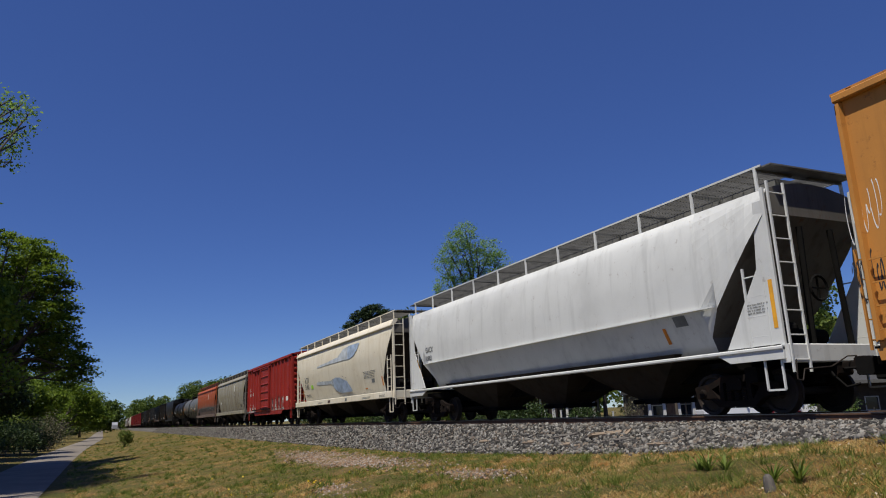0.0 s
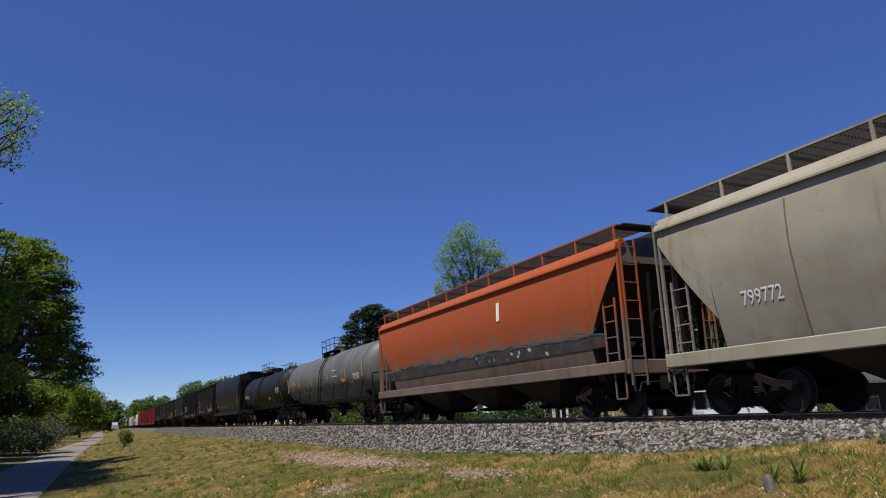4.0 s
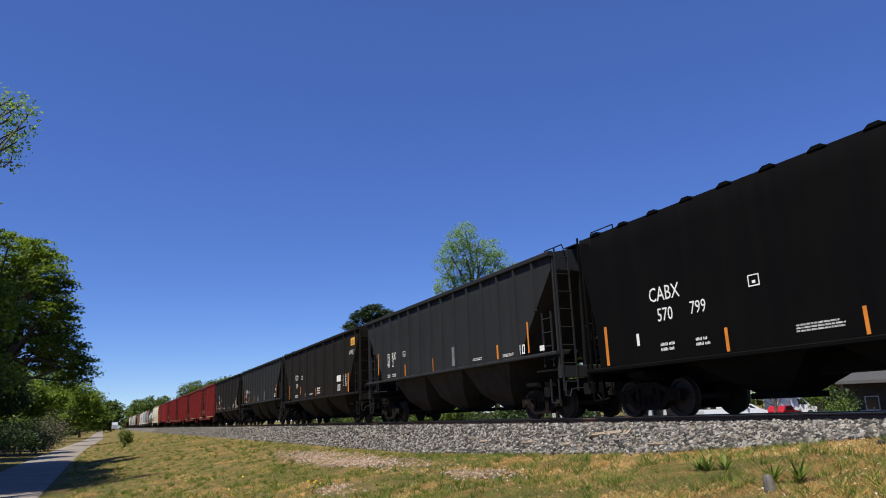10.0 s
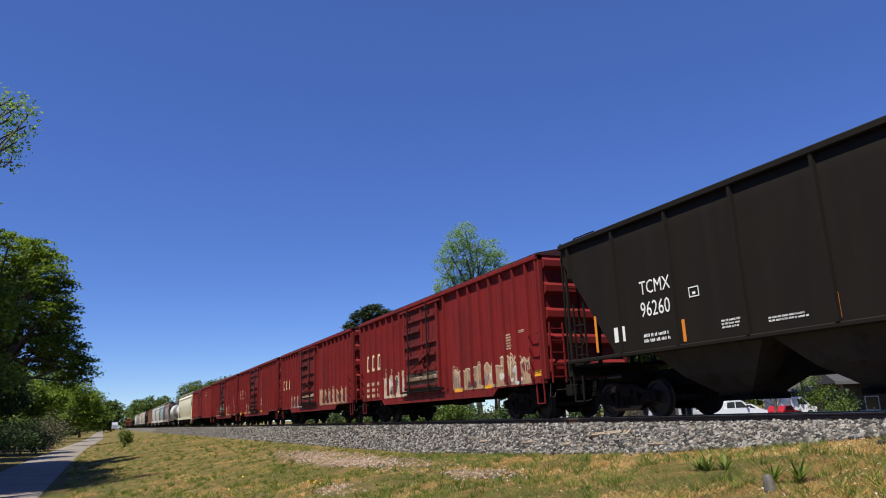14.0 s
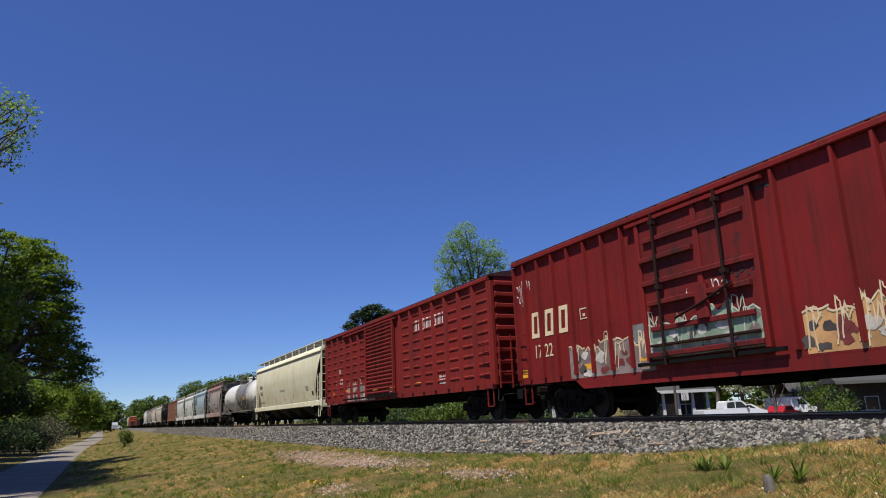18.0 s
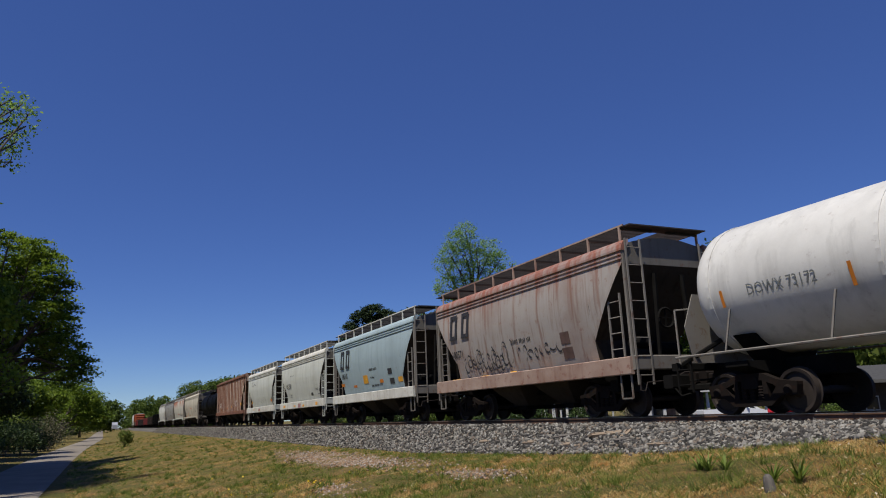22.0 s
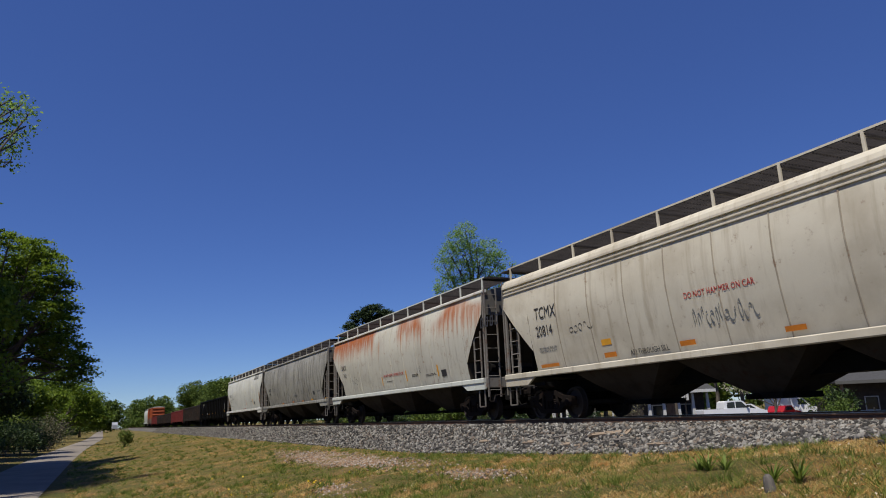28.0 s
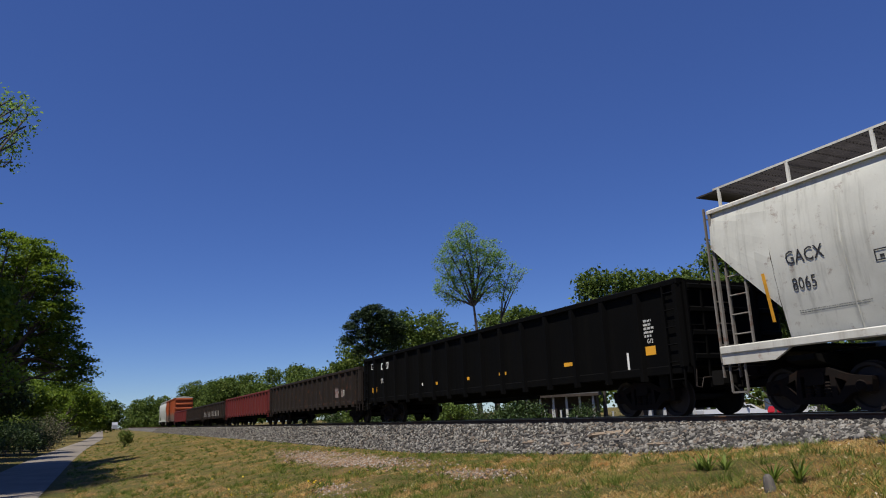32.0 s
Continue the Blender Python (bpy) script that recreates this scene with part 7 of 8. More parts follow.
def lobes_round(c, r, n, seed, flat=0.8, size=0.45):
    """Lobes scattered in a rough ball: centre c, radius r."""
    rnd = random.Random(seed)
    out = []
    for _ in range(n):
        d = Vector((rnd.gauss(0, 1), rnd.gauss(0, 1), rnd.gauss(0, .9))).normalized() * r * rnd.uniform(.35, .78)
        k = r * size * rnd.uniform(.7, 1.2)
        out.append(((c[0] + d.x, c[1] + d.y, c[2] + d.z * flat), (k, k, k * .75)))
    return out


BARK = plain("grey_brown_bark", (0.09, 0.075, 0.06), 0.95, 0, 0.4, 2.0, 0.5, (3, 3, .5))
OAK = pieces("oak_leaves", [(0.070, 0.115, 0.012), (0.120, 0.185, 0.018), (0.160, 0.235, 0.022), (0.200, 0.275, 0.034)], 0.6, trans=0.45, drift=0.5)
SPRING = pieces("spring_leaves", [(0.140, 0.260, 0.050), (0.200, 0.330, 0.070), (0.250, 0.380, 0.095), (0.160, 0.280, 0.055)], 0.6, trans=0.45, drift=0.6)
PINE = pieces("pine_needles", [(0.02, 0.042, 0.014), (0.035, 0.062, 0.02), (0.028, 0.05, 0.02)], 0.7, trans=0.1)
# the dark green also stands in for shade on two trees below
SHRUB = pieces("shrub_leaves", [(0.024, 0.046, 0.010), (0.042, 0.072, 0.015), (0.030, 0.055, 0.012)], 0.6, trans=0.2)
LUSH = pieces("lush_grass", [(0.070, 0.110, 0.014), (0.125, 0.165, 0.024), (0.195, 0.215, 0.044)], 0.7, trans=0.35, drift=.9)
PALESHRUB = pieces("pale_shrub_twigs", [(0.12, 0.115, 0.065), (0.16, 0.15, 0.085), (0.09, 0.095, 0.05)], 0.8, trans=0.2)
WOODS = pieces("woodland_leaves", [(0.048, 0.082, 0.014), (0.100, 0.148, 0.024), (0.068, 0.110, 0.018), (0.150, 0.195, 0.038)], 0.7, trans=0.35, drift=0.25)

# tall broadleaf trees beyond the lane
def nearer(lobes, k):
    return [((c[0] * k, c[1] * k, (c[2] - .27) * k + .27), tuple(v * k for v in q)) for c, q in lobes]


# boughs of the first oak that reach out over the lane, and the mass behind them: x, y, z, radius
OAK_EDGE = [(-52.2, -6.2, 12.5, 1.1), (-51.7, -4.8, 12.0, 1.0), (-51.4, -3.9, 11.2, 1.1), (-50.9, -3.4, 10.2, 0.9), (-51.5, -3.0, 9.4, 0.9), (-51.4, -4.2, 9.6, 1.1), (-51.8, -2.9, 7.9, 1.0), (-51.4, -2.7, 7.1, 0.9), (-51.1, -3.6, 7.7, 1.1), (-52.2, -2.2, 5.6, 1.05), (-52.3, -1.7, 4.5, 1.05), (-52.4, -1.4, 3.7, 0.9), (-53.3, -2.3, 3.4, 0.7), (-52.0, -3.3, 5.7, 1.1)]
OAK_MASS = [(-54.7, -5.9, 11.3, 1.4), (-54.9, -5.3, 9.4, 1.5), (-55.6, -6.1, 8.0, 1.5), (-55.8, -4.7, 7.0, 1.5), (-57.1, -5.7, 5.8, 1.6), (-56.6, -4.0, 5.0, 1.3), (-57.4, -6.5, 10.6, 1.5), (-56.5, -3.9, 9.3, 1.4), (-56.4, -5.1, 12.1, 1.4), (-56.9, -3.4, 7.0, 1.4), (-57.1, -2.9, 5.0, 1.4), (-55.5, -8.0, 9.0, 2.2), (-55.0, -8.0, 5.5, 2.2), (-54.0, -9.5, 11.5, 2.4)]
tree("tall spreading oak in full spring leaf", (-55.5, -8.6, -1.9), (-54.8, -6.4, 8.5), round_lobes(OAK_EDGE, .62) + round_lobes(OAK_MASS, .7), 0.30, OAK, BARK, 5.6, 0.27, 18, 0.20, 11, 5, .62, tilt=.6)
LIT = [(-119.6, -3.0, 6.0, 1.5), (-119.1, -1.3, 4.9, 1.3), (-120.3, -3.3, 3.9, 1.5), (-119.8, -1.8, 3.0, 1.5), (-119.4, -0.3, 2.1, 1.3), (-121.3, -4.5, 2.1, 1.3), (-120.5, -2.4, 1.6, 1.5), (-119.8, -0.6, 0.8, 1.0)]
tree("sunlit leafy tree leaning over the lane", (-121, -6.6, -1.9), (-120.2, -4.0, 4.5), round_lobes(LIT, .75), 0.24, OAK, BARK, 4.0, .42, 14, .3, 19, 3, tilt=.6)
tree("broad oak with dark shaded lower limbs", (-44, -13.0, -1.9), (-44, -10.5, 6), nearer(lobes_round((-60, -11.5, 8.6), 5.8, 20, 5, 1.05) + lobes_round((-62, -9.0, 4.6), 3.2, 9, 6), .72), 0.34, OAK, BARK, 3.6, 0.30, 10, 0.28, 12, 4)
# the next two use the dark shrub leaves as painted shade under the oaks
tree("leafy tree beyond the lane, shade in its leaf colour", (-88, -16.0, -1.9), (-88, -15.5, 8), lobes_round((-88, -14.6, 6.2), 6.2, 22, 8, .95), 0.34, SHRUB, BARK, 2.6, 0.4, 9, 0.4, 13)
tree("leafy tree beyond the lane, shade in its leaf colour", (-112, -16.5, -1.9), (-112, -16, 8), lobes_round((-112, -14.6, 6), 6.4, 18, 9, .95), 0.3, SHRUB, BARK, 2.1, 0.45, 8, 0.48, 14)
tree("leafy tree beyond the lane", (-160, -14, -1.9), (-160, -14, 8), lobes_round((-160, -12.5, 7), 6.6, 16, 10, .95), 0.3, OAK, BARK, 1.8, 0.5, 8, 0.55, 15)
tree("leafy tree beyond the lane", (-205, -9.5, -1.9), (-205, -9, 9), lobes_round((-205, -8.5, 7.2), 6.2, 16, 17, .95), 0.3, OAK, BARK, 1.6, 0.5, 8, 0.6, 17)
tree("leafy tree beyond the lane", (-222, -5.5, -1.9), (-222, -5, 7), lobes_round((-222, -4.5, 5.4), 5.0, 14, 18, .95), 0.3, OAK, BARK, 1.6, 0.5, 8, 0.6, 18)
# all unseen: four shade the lane, four added to darken shrubs and trees
for i, (x, y) in enumerate(((-33.5, -12.6), (-40.5, -12.8), (-47.5, -13.2), (-57.5, -15.1), (-70, -16.2), (-84, -15.5), (-98, -18.5), (-116, -19.5))):
    tree("unseen tall broad tree that casts shade beyond the lane", (x, y - 1.5, -1.9), (x, y, 11), lobes_round((x, y + .6, 16.5), 4.6, 20, 150 + i, 1.15, .5), .36, OAK, BARK, 4.2, .45, 10, .4, 150 + i, 4)
tree("slender tree with sparse young leaves", (-28.5, -9.2, -1.9), (-28.5, -8.6, 12), [((-31.50, -3.80, 13.40), (0.5, 0.5, 0.4)), ((-31.60, -4.20, 13.60), (0.5, 0.5, 0.4)), ((-31.70, -4.10, 12.80), (0.7, 0.7, 0.6)), ((-31.60, -3.60, 12.50), (0.4, 0.4, 0.3)), ((-32.10, -4.30, 12.10), (0.8, 0.8, 0.6)), ((-31.90, -3.90, 11.90), (0.5, 0.5, 0.4)), ((-32.20, -4.00, 11.10), (0.4, 0.4, 0.3)), ((-32.30, -4.40, 11.20), (0.7, 0.7, 0.6)), ((-32.30, -5.10, 12.40), (1.2, 1.2, 1.0)), ((-32.80, -5.80, 11.80), (1.3, 1.3, 1.0)), ((-31.40, -3.50, 13.00), (0.3, 0.3, 0.2)), ((-31.80, -4.40, 13.20), (0.6, 0.6, 0.5))],
     0.2, SPRING, BARK, 2.6, 0.16, 8, 0.16, 16, 3)


def shrub(label, x, y, z, w, h, mat, seed, size=0.16, n=1400, name="shrub"):
    lo = lobes_round((0, 0, h * .5), 1.0, 9, seed, .9, .5)
    pts = clumps(lo, 9, .2, 8)
    pts = pts * np.array([w * .5, w * .5, 1])
    pts[:, 2] = np.clip((pts[:, 2] - h * .5) * h * .55 + h * .5, .02, h * 1.1)
    e = tagged(empty(name, x, y, z), label, "shrub")
    rnd = random.Random(seed)
    g = Geo()
    for _ in range(9):
        a = rnd.uniform(0, 6.3)
        g.tube((0, 0, 0), (math.cos(a) * w * .3, math.sin(a) * w * .3, h * .7), .03, 5, .01)
    part("stem", g, BARK, e)
    part("foliage", leaves(pts, size, mat), None, e)
    return e


shrub("pale twiggy shrub beside the lane", -97.7, -5.6, -2.0, 4.8, 4.3, PALESHRUB, 21, .17)
shrub("pale twiggy shrub beside the lane", -98.7, -6.1, -2.0, 2.6, 2.6, PALESHRUB, 22, .16)
for i, (x, y, w, h) in enumerate(((-83.4, -7.2, 4.4, 3.2), (-79.3, -8.2, 4.2, 3.2), (-87.5, -6.5, 3.6, 2.8), (-90, -10.2, 4.5, 3.4), (-100, -10.4, 4.5, 3.6), (-116, -10.0, 5, 3.6), (-135, -10, 5, 4), (-84, -12, 5, 4))):
    shrub("dense dark green shrub under the oaks", x, y, -1.9, w, h, SHRUB, 30 + i, .2)
shrub("rough clump of tall grass on the bank", -86, 2.3, ground_z(-86, 2.3) - .2, 1.3, 2.1, LUSH, 44, .16, name="bush")

# behind the train
BG = -0.85
AIRY = [(-60.1, 31.2, 18.3, 1.1), (-60.7, 30.4, 17.3, 1.2), (-59.9, 32.2, 17.0, 1.2), (-59.4, 33.7, 16.4, 1.1), (-59.3, 34.5, 15.4, 1.0), (-59.8, 33.9, 14.4, 1.2), (-60.1, 32.7, 15.5, 1.3), (-60.6, 31.3, 16.2, 1.3), (-61.3, 29.9, 16.3, 1.1), (-61.7, 29.5, 15.1, 1.1), (-61.2, 30.9, 14.5, 1.3), (-60.8, 32.2, 13.7, 1.3), (-62.0, 29.8, 13.3, 1.2), (-62.4, 29.4, 12.7, 0.7), (-60.1, 33.9, 13.0, 1.1), (-61.7, 31.0, 12.4, 1.1), (-60.7, 33.1, 12.2, 1.0), (-62.2, 30.4, 11.8, 0.8)]
tree("slim tree with airy young leaves", (-62.6, 33.4, BG - .9), (-60.9, 32.3, 13.0), round_lobes([(x, y + .25, z - .5, r * .93) for x, y, z, r in AIRY], .95), 0.30, SPRING, BARK, 4.8, 0.22, 12, 0.16, 51, 6, fork=5)
AIRY_SMALL = [(-58.8, 35.9, 14.6, 0.4), (-58.9, 36.3, 13.4, 0.7), (-59.4, 35.4, 13.0, 0.8), (-58.5, 36.9, 13.7, 0.4), (-59.9, 35.1, 11.7, 0.9), (-59.4, 35.9, 12.3, 0.7)]
tree("slim tree with airy young leaves", (-62, 34.9, BG - .9), (-60.0, 35.2, 11.2), round_lobes(AIRY_SMALL, .9), 0.16, SPRING, BARK, 4.0, 0.2, 10, 0.16, 52, 5, fork=5)
PINE_TUFTS = [(-88.3, 31.7, 13.9, 1.5), (-89.1, 30.4, 13.3, 1.3), (-87.7, 33.3, 13.3, 1.3), (-90.0, 29.3, 12.0, 1.1), (-87.4, 34.7, 11.9, 1.1), (-88.6, 32.0, 12.3, 1.5), (-89.5, 30.9, 10.9, 1.4), (-88.2, 33.6, 10.9, 1.4), (-90.5, 29.1, 10.4, 1.1), (-87.7, 35.1, 10.3, 0.9), (-89.3, 32.1, 9.5, 1.2), (-90.1, 30.7, 8.9, 1.1), (-88.5, 34.1, 9.0, 1.1)]
tree("dark rounded pine behind the tracks", (-90.4, 32.6, BG - .9), (-88.8, 32.0, 13.0), round_lobes(PINE_TUFTS, .75), 0.3, PINE, BARK, 8.0, 0.26, 16, 0.32, 53, 3, .3, name="pine_tree", tilt=.9, fork=4)


def belt(places, seed, mat, grow=1.15):
    """Separate broadleaf trees of a belt: x, y, height, spread."""
    for i, (x, y, h, w) in enumerate(places):
        h = h * grow
        tree("leafy woodland tree behind the tracks", (x, y, BG - .9), (x, y, BG + h * .75), lobes_round((x, y, BG + h * .56), w, 11, seed + i, h * .44 / w, .5), .24, mat, BARK, 2.0, .45, 8, .46, seed + i, 2, group="trees behind the tracks")


belt([(-96.7, 30.6, 9.7, 3.0), (-98.0, 29.0, 7.9, 2.6), (-92.8, 37.1, 12.0, 3.4), (-91.4, 40.0, 12.0, 3.6), (-90.1, 42.9, 11.9, 3.6), (-88.8, 45.9, 11.3, 3.4), (-86.9, 49.0, 12.7, 3.4), (-85.5, 51.5, 13.4, 3.6), (-84.4, 54.1, 12.8, 3.6), (-83.2, 57.0, 12.1, 3.6)], 60, WOODS, 1.42)
belt([(-66.8, 51.9, 14.2, 3.2), (-65.5, 53.9, 15.3, 3.8), (-64.4, 56.4, 14.9, 3.4), (-63.6, 58.6, 14.0, 3.4), (-62.3, 60.6, 15.1, 3.8), (-60.9, 63.0, 16.0, 4.2), (-59.7, 65.8, 15.6, 4.2), (-58.4, 68.8, 15.3, 4.2), (-56.8, 72.5, 14.5, 4.2)], 75, WOODS, 1.33)
belt([(-158, 23.0, 9.6, 4.0), (-152, 27.0, 11.0, 4.2), (-146, 30.5, 11.6, 4.4), (-140, 33.5, 11.8, 4.4), (-133, 35.5, 10.8, 4.2), (-165, 24.0, 10, 4.2), (-126, 37, 9.4, 3.8), (-118, 38.5, 8.4, 3.8), (-110, 39.5, 8.4, 3.8)], 90, WOODS)
belt([(-229, 24.5, 12.0, 4.6), (-222, 26.5, 13.6, 4.6), (-214, 28.5, 12.2, 4.6), (-205, 28, 11.5, 4.5), (-195, 28, 11.0, 4.5), (-184, 28, 10.5, 4.4), (-174, 27, 10.5, 4.4)], 105, WOODS)


def far_woods():
    lobes = []
    rnd = random.Random(5)
    for i in range(70):
        x, y = rnd.uniform(-560, -400), rnd.uniform(-60, 60)
        h = rnd.uniform(11, 17)
        lobes += [((x, y, BG + h * .75), (4, 4, h * .25)), ((x + 1.5, y + 2, BG + h * .45), (4.5, 4.5, h * .28)), ((x - 1, y - 2, BG + h * .22), (4.5, 4.5, h * .22))]
    for i in range(40):
        x = -130 - i * 8
        y = rnd.uniform(-24, -13)
        h = rnd.uniform(8, 13)
        lobes += [((x, y, -2 + h * .7), (4.5, 4, h * .28)), ((x + 2, y + 1, -2 + h * .32), (4.5, 4, h * .3))]
    for i in range(60):
        x = -180 + i * 5.5
        y = rnd.uniform(88, 120)
        h = rnd.uniform(10, 16)
        lobes += [((x, y, BG + h * .7), (4.5, 4.5, h * .3)), ((x + 2, y + 1, BG + h * .3), (4.5, 4.5, h * .3))]
    for i in range(40):
        x = -400 + i * 7
        y = rnd.uniform(40, 60) + max(0, (x + 200) * .15)
        h = rnd.uniform(7, 10)
        lobes += [((x, y, BG + h * .6), (4.5, 4.5, h * .38))]
    return leaves(clumps(lobes, .38, .75, 6), 1.15, WOODS, "far_woods", .7)


tagged(part("far_woods", far_woods(), None), "far belt of mixed green woods", "woods", kind="stuff")

for i, (x, y, w, h) in enumerate(((-41.8, 20.6, 2.2, 1.9), (-62.5, 25.6, 4.2, 2.6), (-63.0, 28.5, 4.0, 2.8), (-60.2, 29.0, 3.8, 2.4), (-57.2, 30.4, 3.4, 2.2), (-60.6, 34.5, 3.8, 2.4), (-70.0, 26.8, 4.5, 3.0), (-76.0, 26.5, 4.5, 3.2), (-40.5, 24.3, 2.4, 2.1), (-45, 20, 2.6, 1.6), (-52, 21, 3, 1.5), (-60, 22, 3, 1.6), (-70, 23, 3.2, 1.8), (-47.5, 35, 3.0, 2.6), (-52, 33, 2.6, 2.4), (-57, 36, 3.0, 2.2), (-62, 38, 3.4, 2.6), (-39.5, 54.5, 2.6, 2.9), (-38.0, 52.8, 2.2, 2.2), (-86, 26, 3.5, 2), (-100, 26, 3.5, 2.2))):
    shrub("rounded green bush behind the tracks", x, y, ground_z(x, y) - .05, w, h, SHRUB if i % 3 else WOODS, 130 + i, .2)


# grass blades, thinner with distance
def soft_noise(x, y, s, k=0):
    return np.array([noise.noise((a * s, b * s, k)) for a, b in zip(x, y)])


def place_grass(n):
    d = np.exp(rng.uniform(math.log(5.2), math.log(130), n))
    a = rng.uniform(radians(-2), radians(88), n)
    x, y = -d * np.cos(a), d * np.sin(a)
    keep = (y < 10.0) & (y > -1.8)
    return x[keep], y[keep]


def grass_mesh(name, x, y, lo, hi, width, mat, lean=.45):
    n = len(x)
    z = np.array([ground_z(a, b) for a, b in zip(x, y)]) - 0.015
    dist = np.hypot(x, y)
    h = rng.uniform(lo, hi, n)
    w = width * (0.6 + dist / 22)
    th = rng.uniform(0, 2 * np.pi, n)
    lx, ly = rng.normal(0, lean, n) * h, rng.normal(0, lean, n) * h
    v = np.empty((n, 3, 3))
    v[:, 0] = np.stack([x - np.cos(th) * w, y - np.sin(th) * w, z], 1)
    v[:, 1] = np.stack([x + np.cos(th) * w, y + np.sin(th) * w, z], 1)
    v[:, 2] = np.stack([x + lx, y + ly, z + h], 1)
    return fast_mesh(name, v.reshape(-1, 3), np.arange(n * 3).reshape(n, 3), mat)


GREEN = pieces("green_grass", [(0.100, 0.115, 0.015), (0.200, 0.200, 0.028), (0.340, 0.290, 0.060), (0.145, 0.155, 0.024), (0.440, 0.340, 0.105)], 0.7, trans=0.35, drift=1.1)
STRAW = pieces("dry_grass", [(0.360, 0.160, 0.052), (0.560, 0.360, 0.120), (0.640, 0.460, 0.205), (0.470, 0.330, 0.098), (0.520, 0.225, 0.070), (0.170, 0.095, 0.038)], 0.8, trans=0.3, drift=1.4)
gx, gy = place_grass(880000)
mix = soft_noise(gx, gy, .28) + .6 * soft_noise(gx, gy, 1.1, 4) + .5 * np.clip((gx + 13) / 5, 0, 1)
PATCH = ((-25.0, 7.5, 8.5, 1.15), (-16.2, 5.0, 1.4, .6), (-13.5, 7.0, 2.0, .5))


def in_patch(x, y):
    out = np.zeros(len(x), bool)
    for cx, cy, a, b in PATCH:
        out |= ((x - cx) / a) ** 2 + ((y - cy) / b) ** 2 + .5 * soft_noise(x, y, .9, 9) < 1
    return out


bare = in_patch(gx, gy) & (rng.random(len(gx)) < .72)
thin = (soft_noise(gx, gy, .9, 6) > .22) & (rng.random(len(gx)) < .6)
dry = (mix + rng.normal(0, .18, len(gx)) > -.06) & ~bare & ~thin
wet = ~dry & ~bare & ~thin
lush = wet & (soft_noise(gx, gy, 1.7, 2) > .12)
short = wet & ~lush
tagged(part("grass", grass_mesh("grass", gx[short], gy[short], .03, .08, .0045, GREEN, .7), None), "short yellow-green grass", "grass", kind="stuff")
tagged(part("tall_grass", grass_mesh("tall_grass", gx[lush], gy[lush], .05, .13, .005, LUSH, .6), None), "taller tufts of green grass", "grass", kind="stuff")
tagged(part("dry_grass", grass_mesh("dry_grass", gx[dry], gy[dry], .02, .075, .0042, STRAW, 1.0), None), "short dry straw-coloured grass", "grass", kind="stuff")
# tufts: blades that spread from one root
tx, ty = place_grass(9000)
clear = ~in_patch(tx, ty) & (ty < 9.3) & (rng.random(len(tx)) < np.where(tx > -11, .45, 1))
tx, ty = np.repeat(tx[clear], 22), np.repeat(ty[clear], 22)
spread = rng.normal(0, .035, (2, len(tx)))
tagged(part("grass_tufts", grass_mesh("grass_tufts", tx + spread[0], ty + spread[1], .06, .19, .006, LUSH, .8), None), "scattered tufts of longer grass", "grass", kind="stuff")
# litter: dead leaves and chips lying flat
lx_, ly_ = place_grass(22000)
lz_ = np.array([ground_z(a, b) for a, b in zip(lx_, ly_)]) + rng.uniform(.005, .04, len(lx_))
tagged(part("litter", leaves(np.stack([lx_, ly_, lz_], 1), .045, pieces("dead_leaves", [(.30, .15, .07), (.42, .30, .17), (.16, .09, .05), (.50, .42, .30), (.10, .07, .04)], .8), "litter", .55, .35), None), "dead brown leaves and chips in the grass", "litter", kind="stuff")
# small yellow flowers in the grass
fx, fy = -rng.uniform(14, 30, 90), rng.uniform(1.2, 6.0, 90)
pick = soft_noise(fx, fy, .35, 12) > .05
fx, fy = fx[pick], fy[pick]
fz = np.array([ground_z(a, b) for a, b in zip(fx, fy)]) + rng.uniform(.06, .14, len(fx))
tagged(part("flowers", leaves(np.stack([fx, fy, fz], 1), .06, pieces("yellow_petals", [(.6, .42, .02), (.7, .52, .04)], .6), "flowers", 1.0), None), "small yellow wild flowers", "flowers", kind="stuff")


# crushed stone
def stones(name, x, y, z, lo, hi, mat):
    n = len(x)
    base = np.array([[i, j, k] for i in (-1, 1) for j in (-1, 1) for k in (-1, 1)], float) * .5
    v = base[None] * (1 + rng.uniform(-.42, .42, (n, 8, 3)))
    s = rng.uniform(lo, hi, n)[:, None] * rng.uniform(.6, 1.25, (n, 3))
    v = np.einsum("nij,nkj->nki", turns(n), v * s[:, None, :]) + np.stack([x, y, z], 1)[:, None, :]
    q = np.array([(0, 1, 3, 2), (4, 6, 7, 5), (0, 4, 5, 1), (2, 3, 7, 6), (0, 2, 6, 4), (1, 5, 7, 3)])
    return fast_mesh(name, v.reshape(-1, 3), (np.arange(n)[:, None, None] * 8 + q[None]).reshape(-1, 4), mat)


def bank_z(x, y):
    t = toe_z(x)
    y0 = 9.75 - .3 * (t + .83)
    return np.interp(y, [y0, 11.05, 11.4, 14.0], [t - .05, -.21, -.19, -.19])


n = 84000
sx = -np.exp(rng.uniform(math.log(4.5), math.log(170), n))
sy = np.where(rng.random(n) < .92, rng.uniform(9.6, 11.5, n), rng.uniform(11.4, 14, n))
sy += np.where(rng.random(n) < .004, -rng.exponential(.25, n), 0)
sz = np.array([bank_z(a, b) if b > 9.6 else ground_z(a, b) for a, b in zip(sx, sy)])
tagged(part("ballast_stones", stones("ballast_stones", sx, sy, sz + rng.uniform(-.02, .055, n), .03, .078, BALLAST), None), "loose grey crushed ballast stones", "stones", kind="stuff")
px, py = [], []
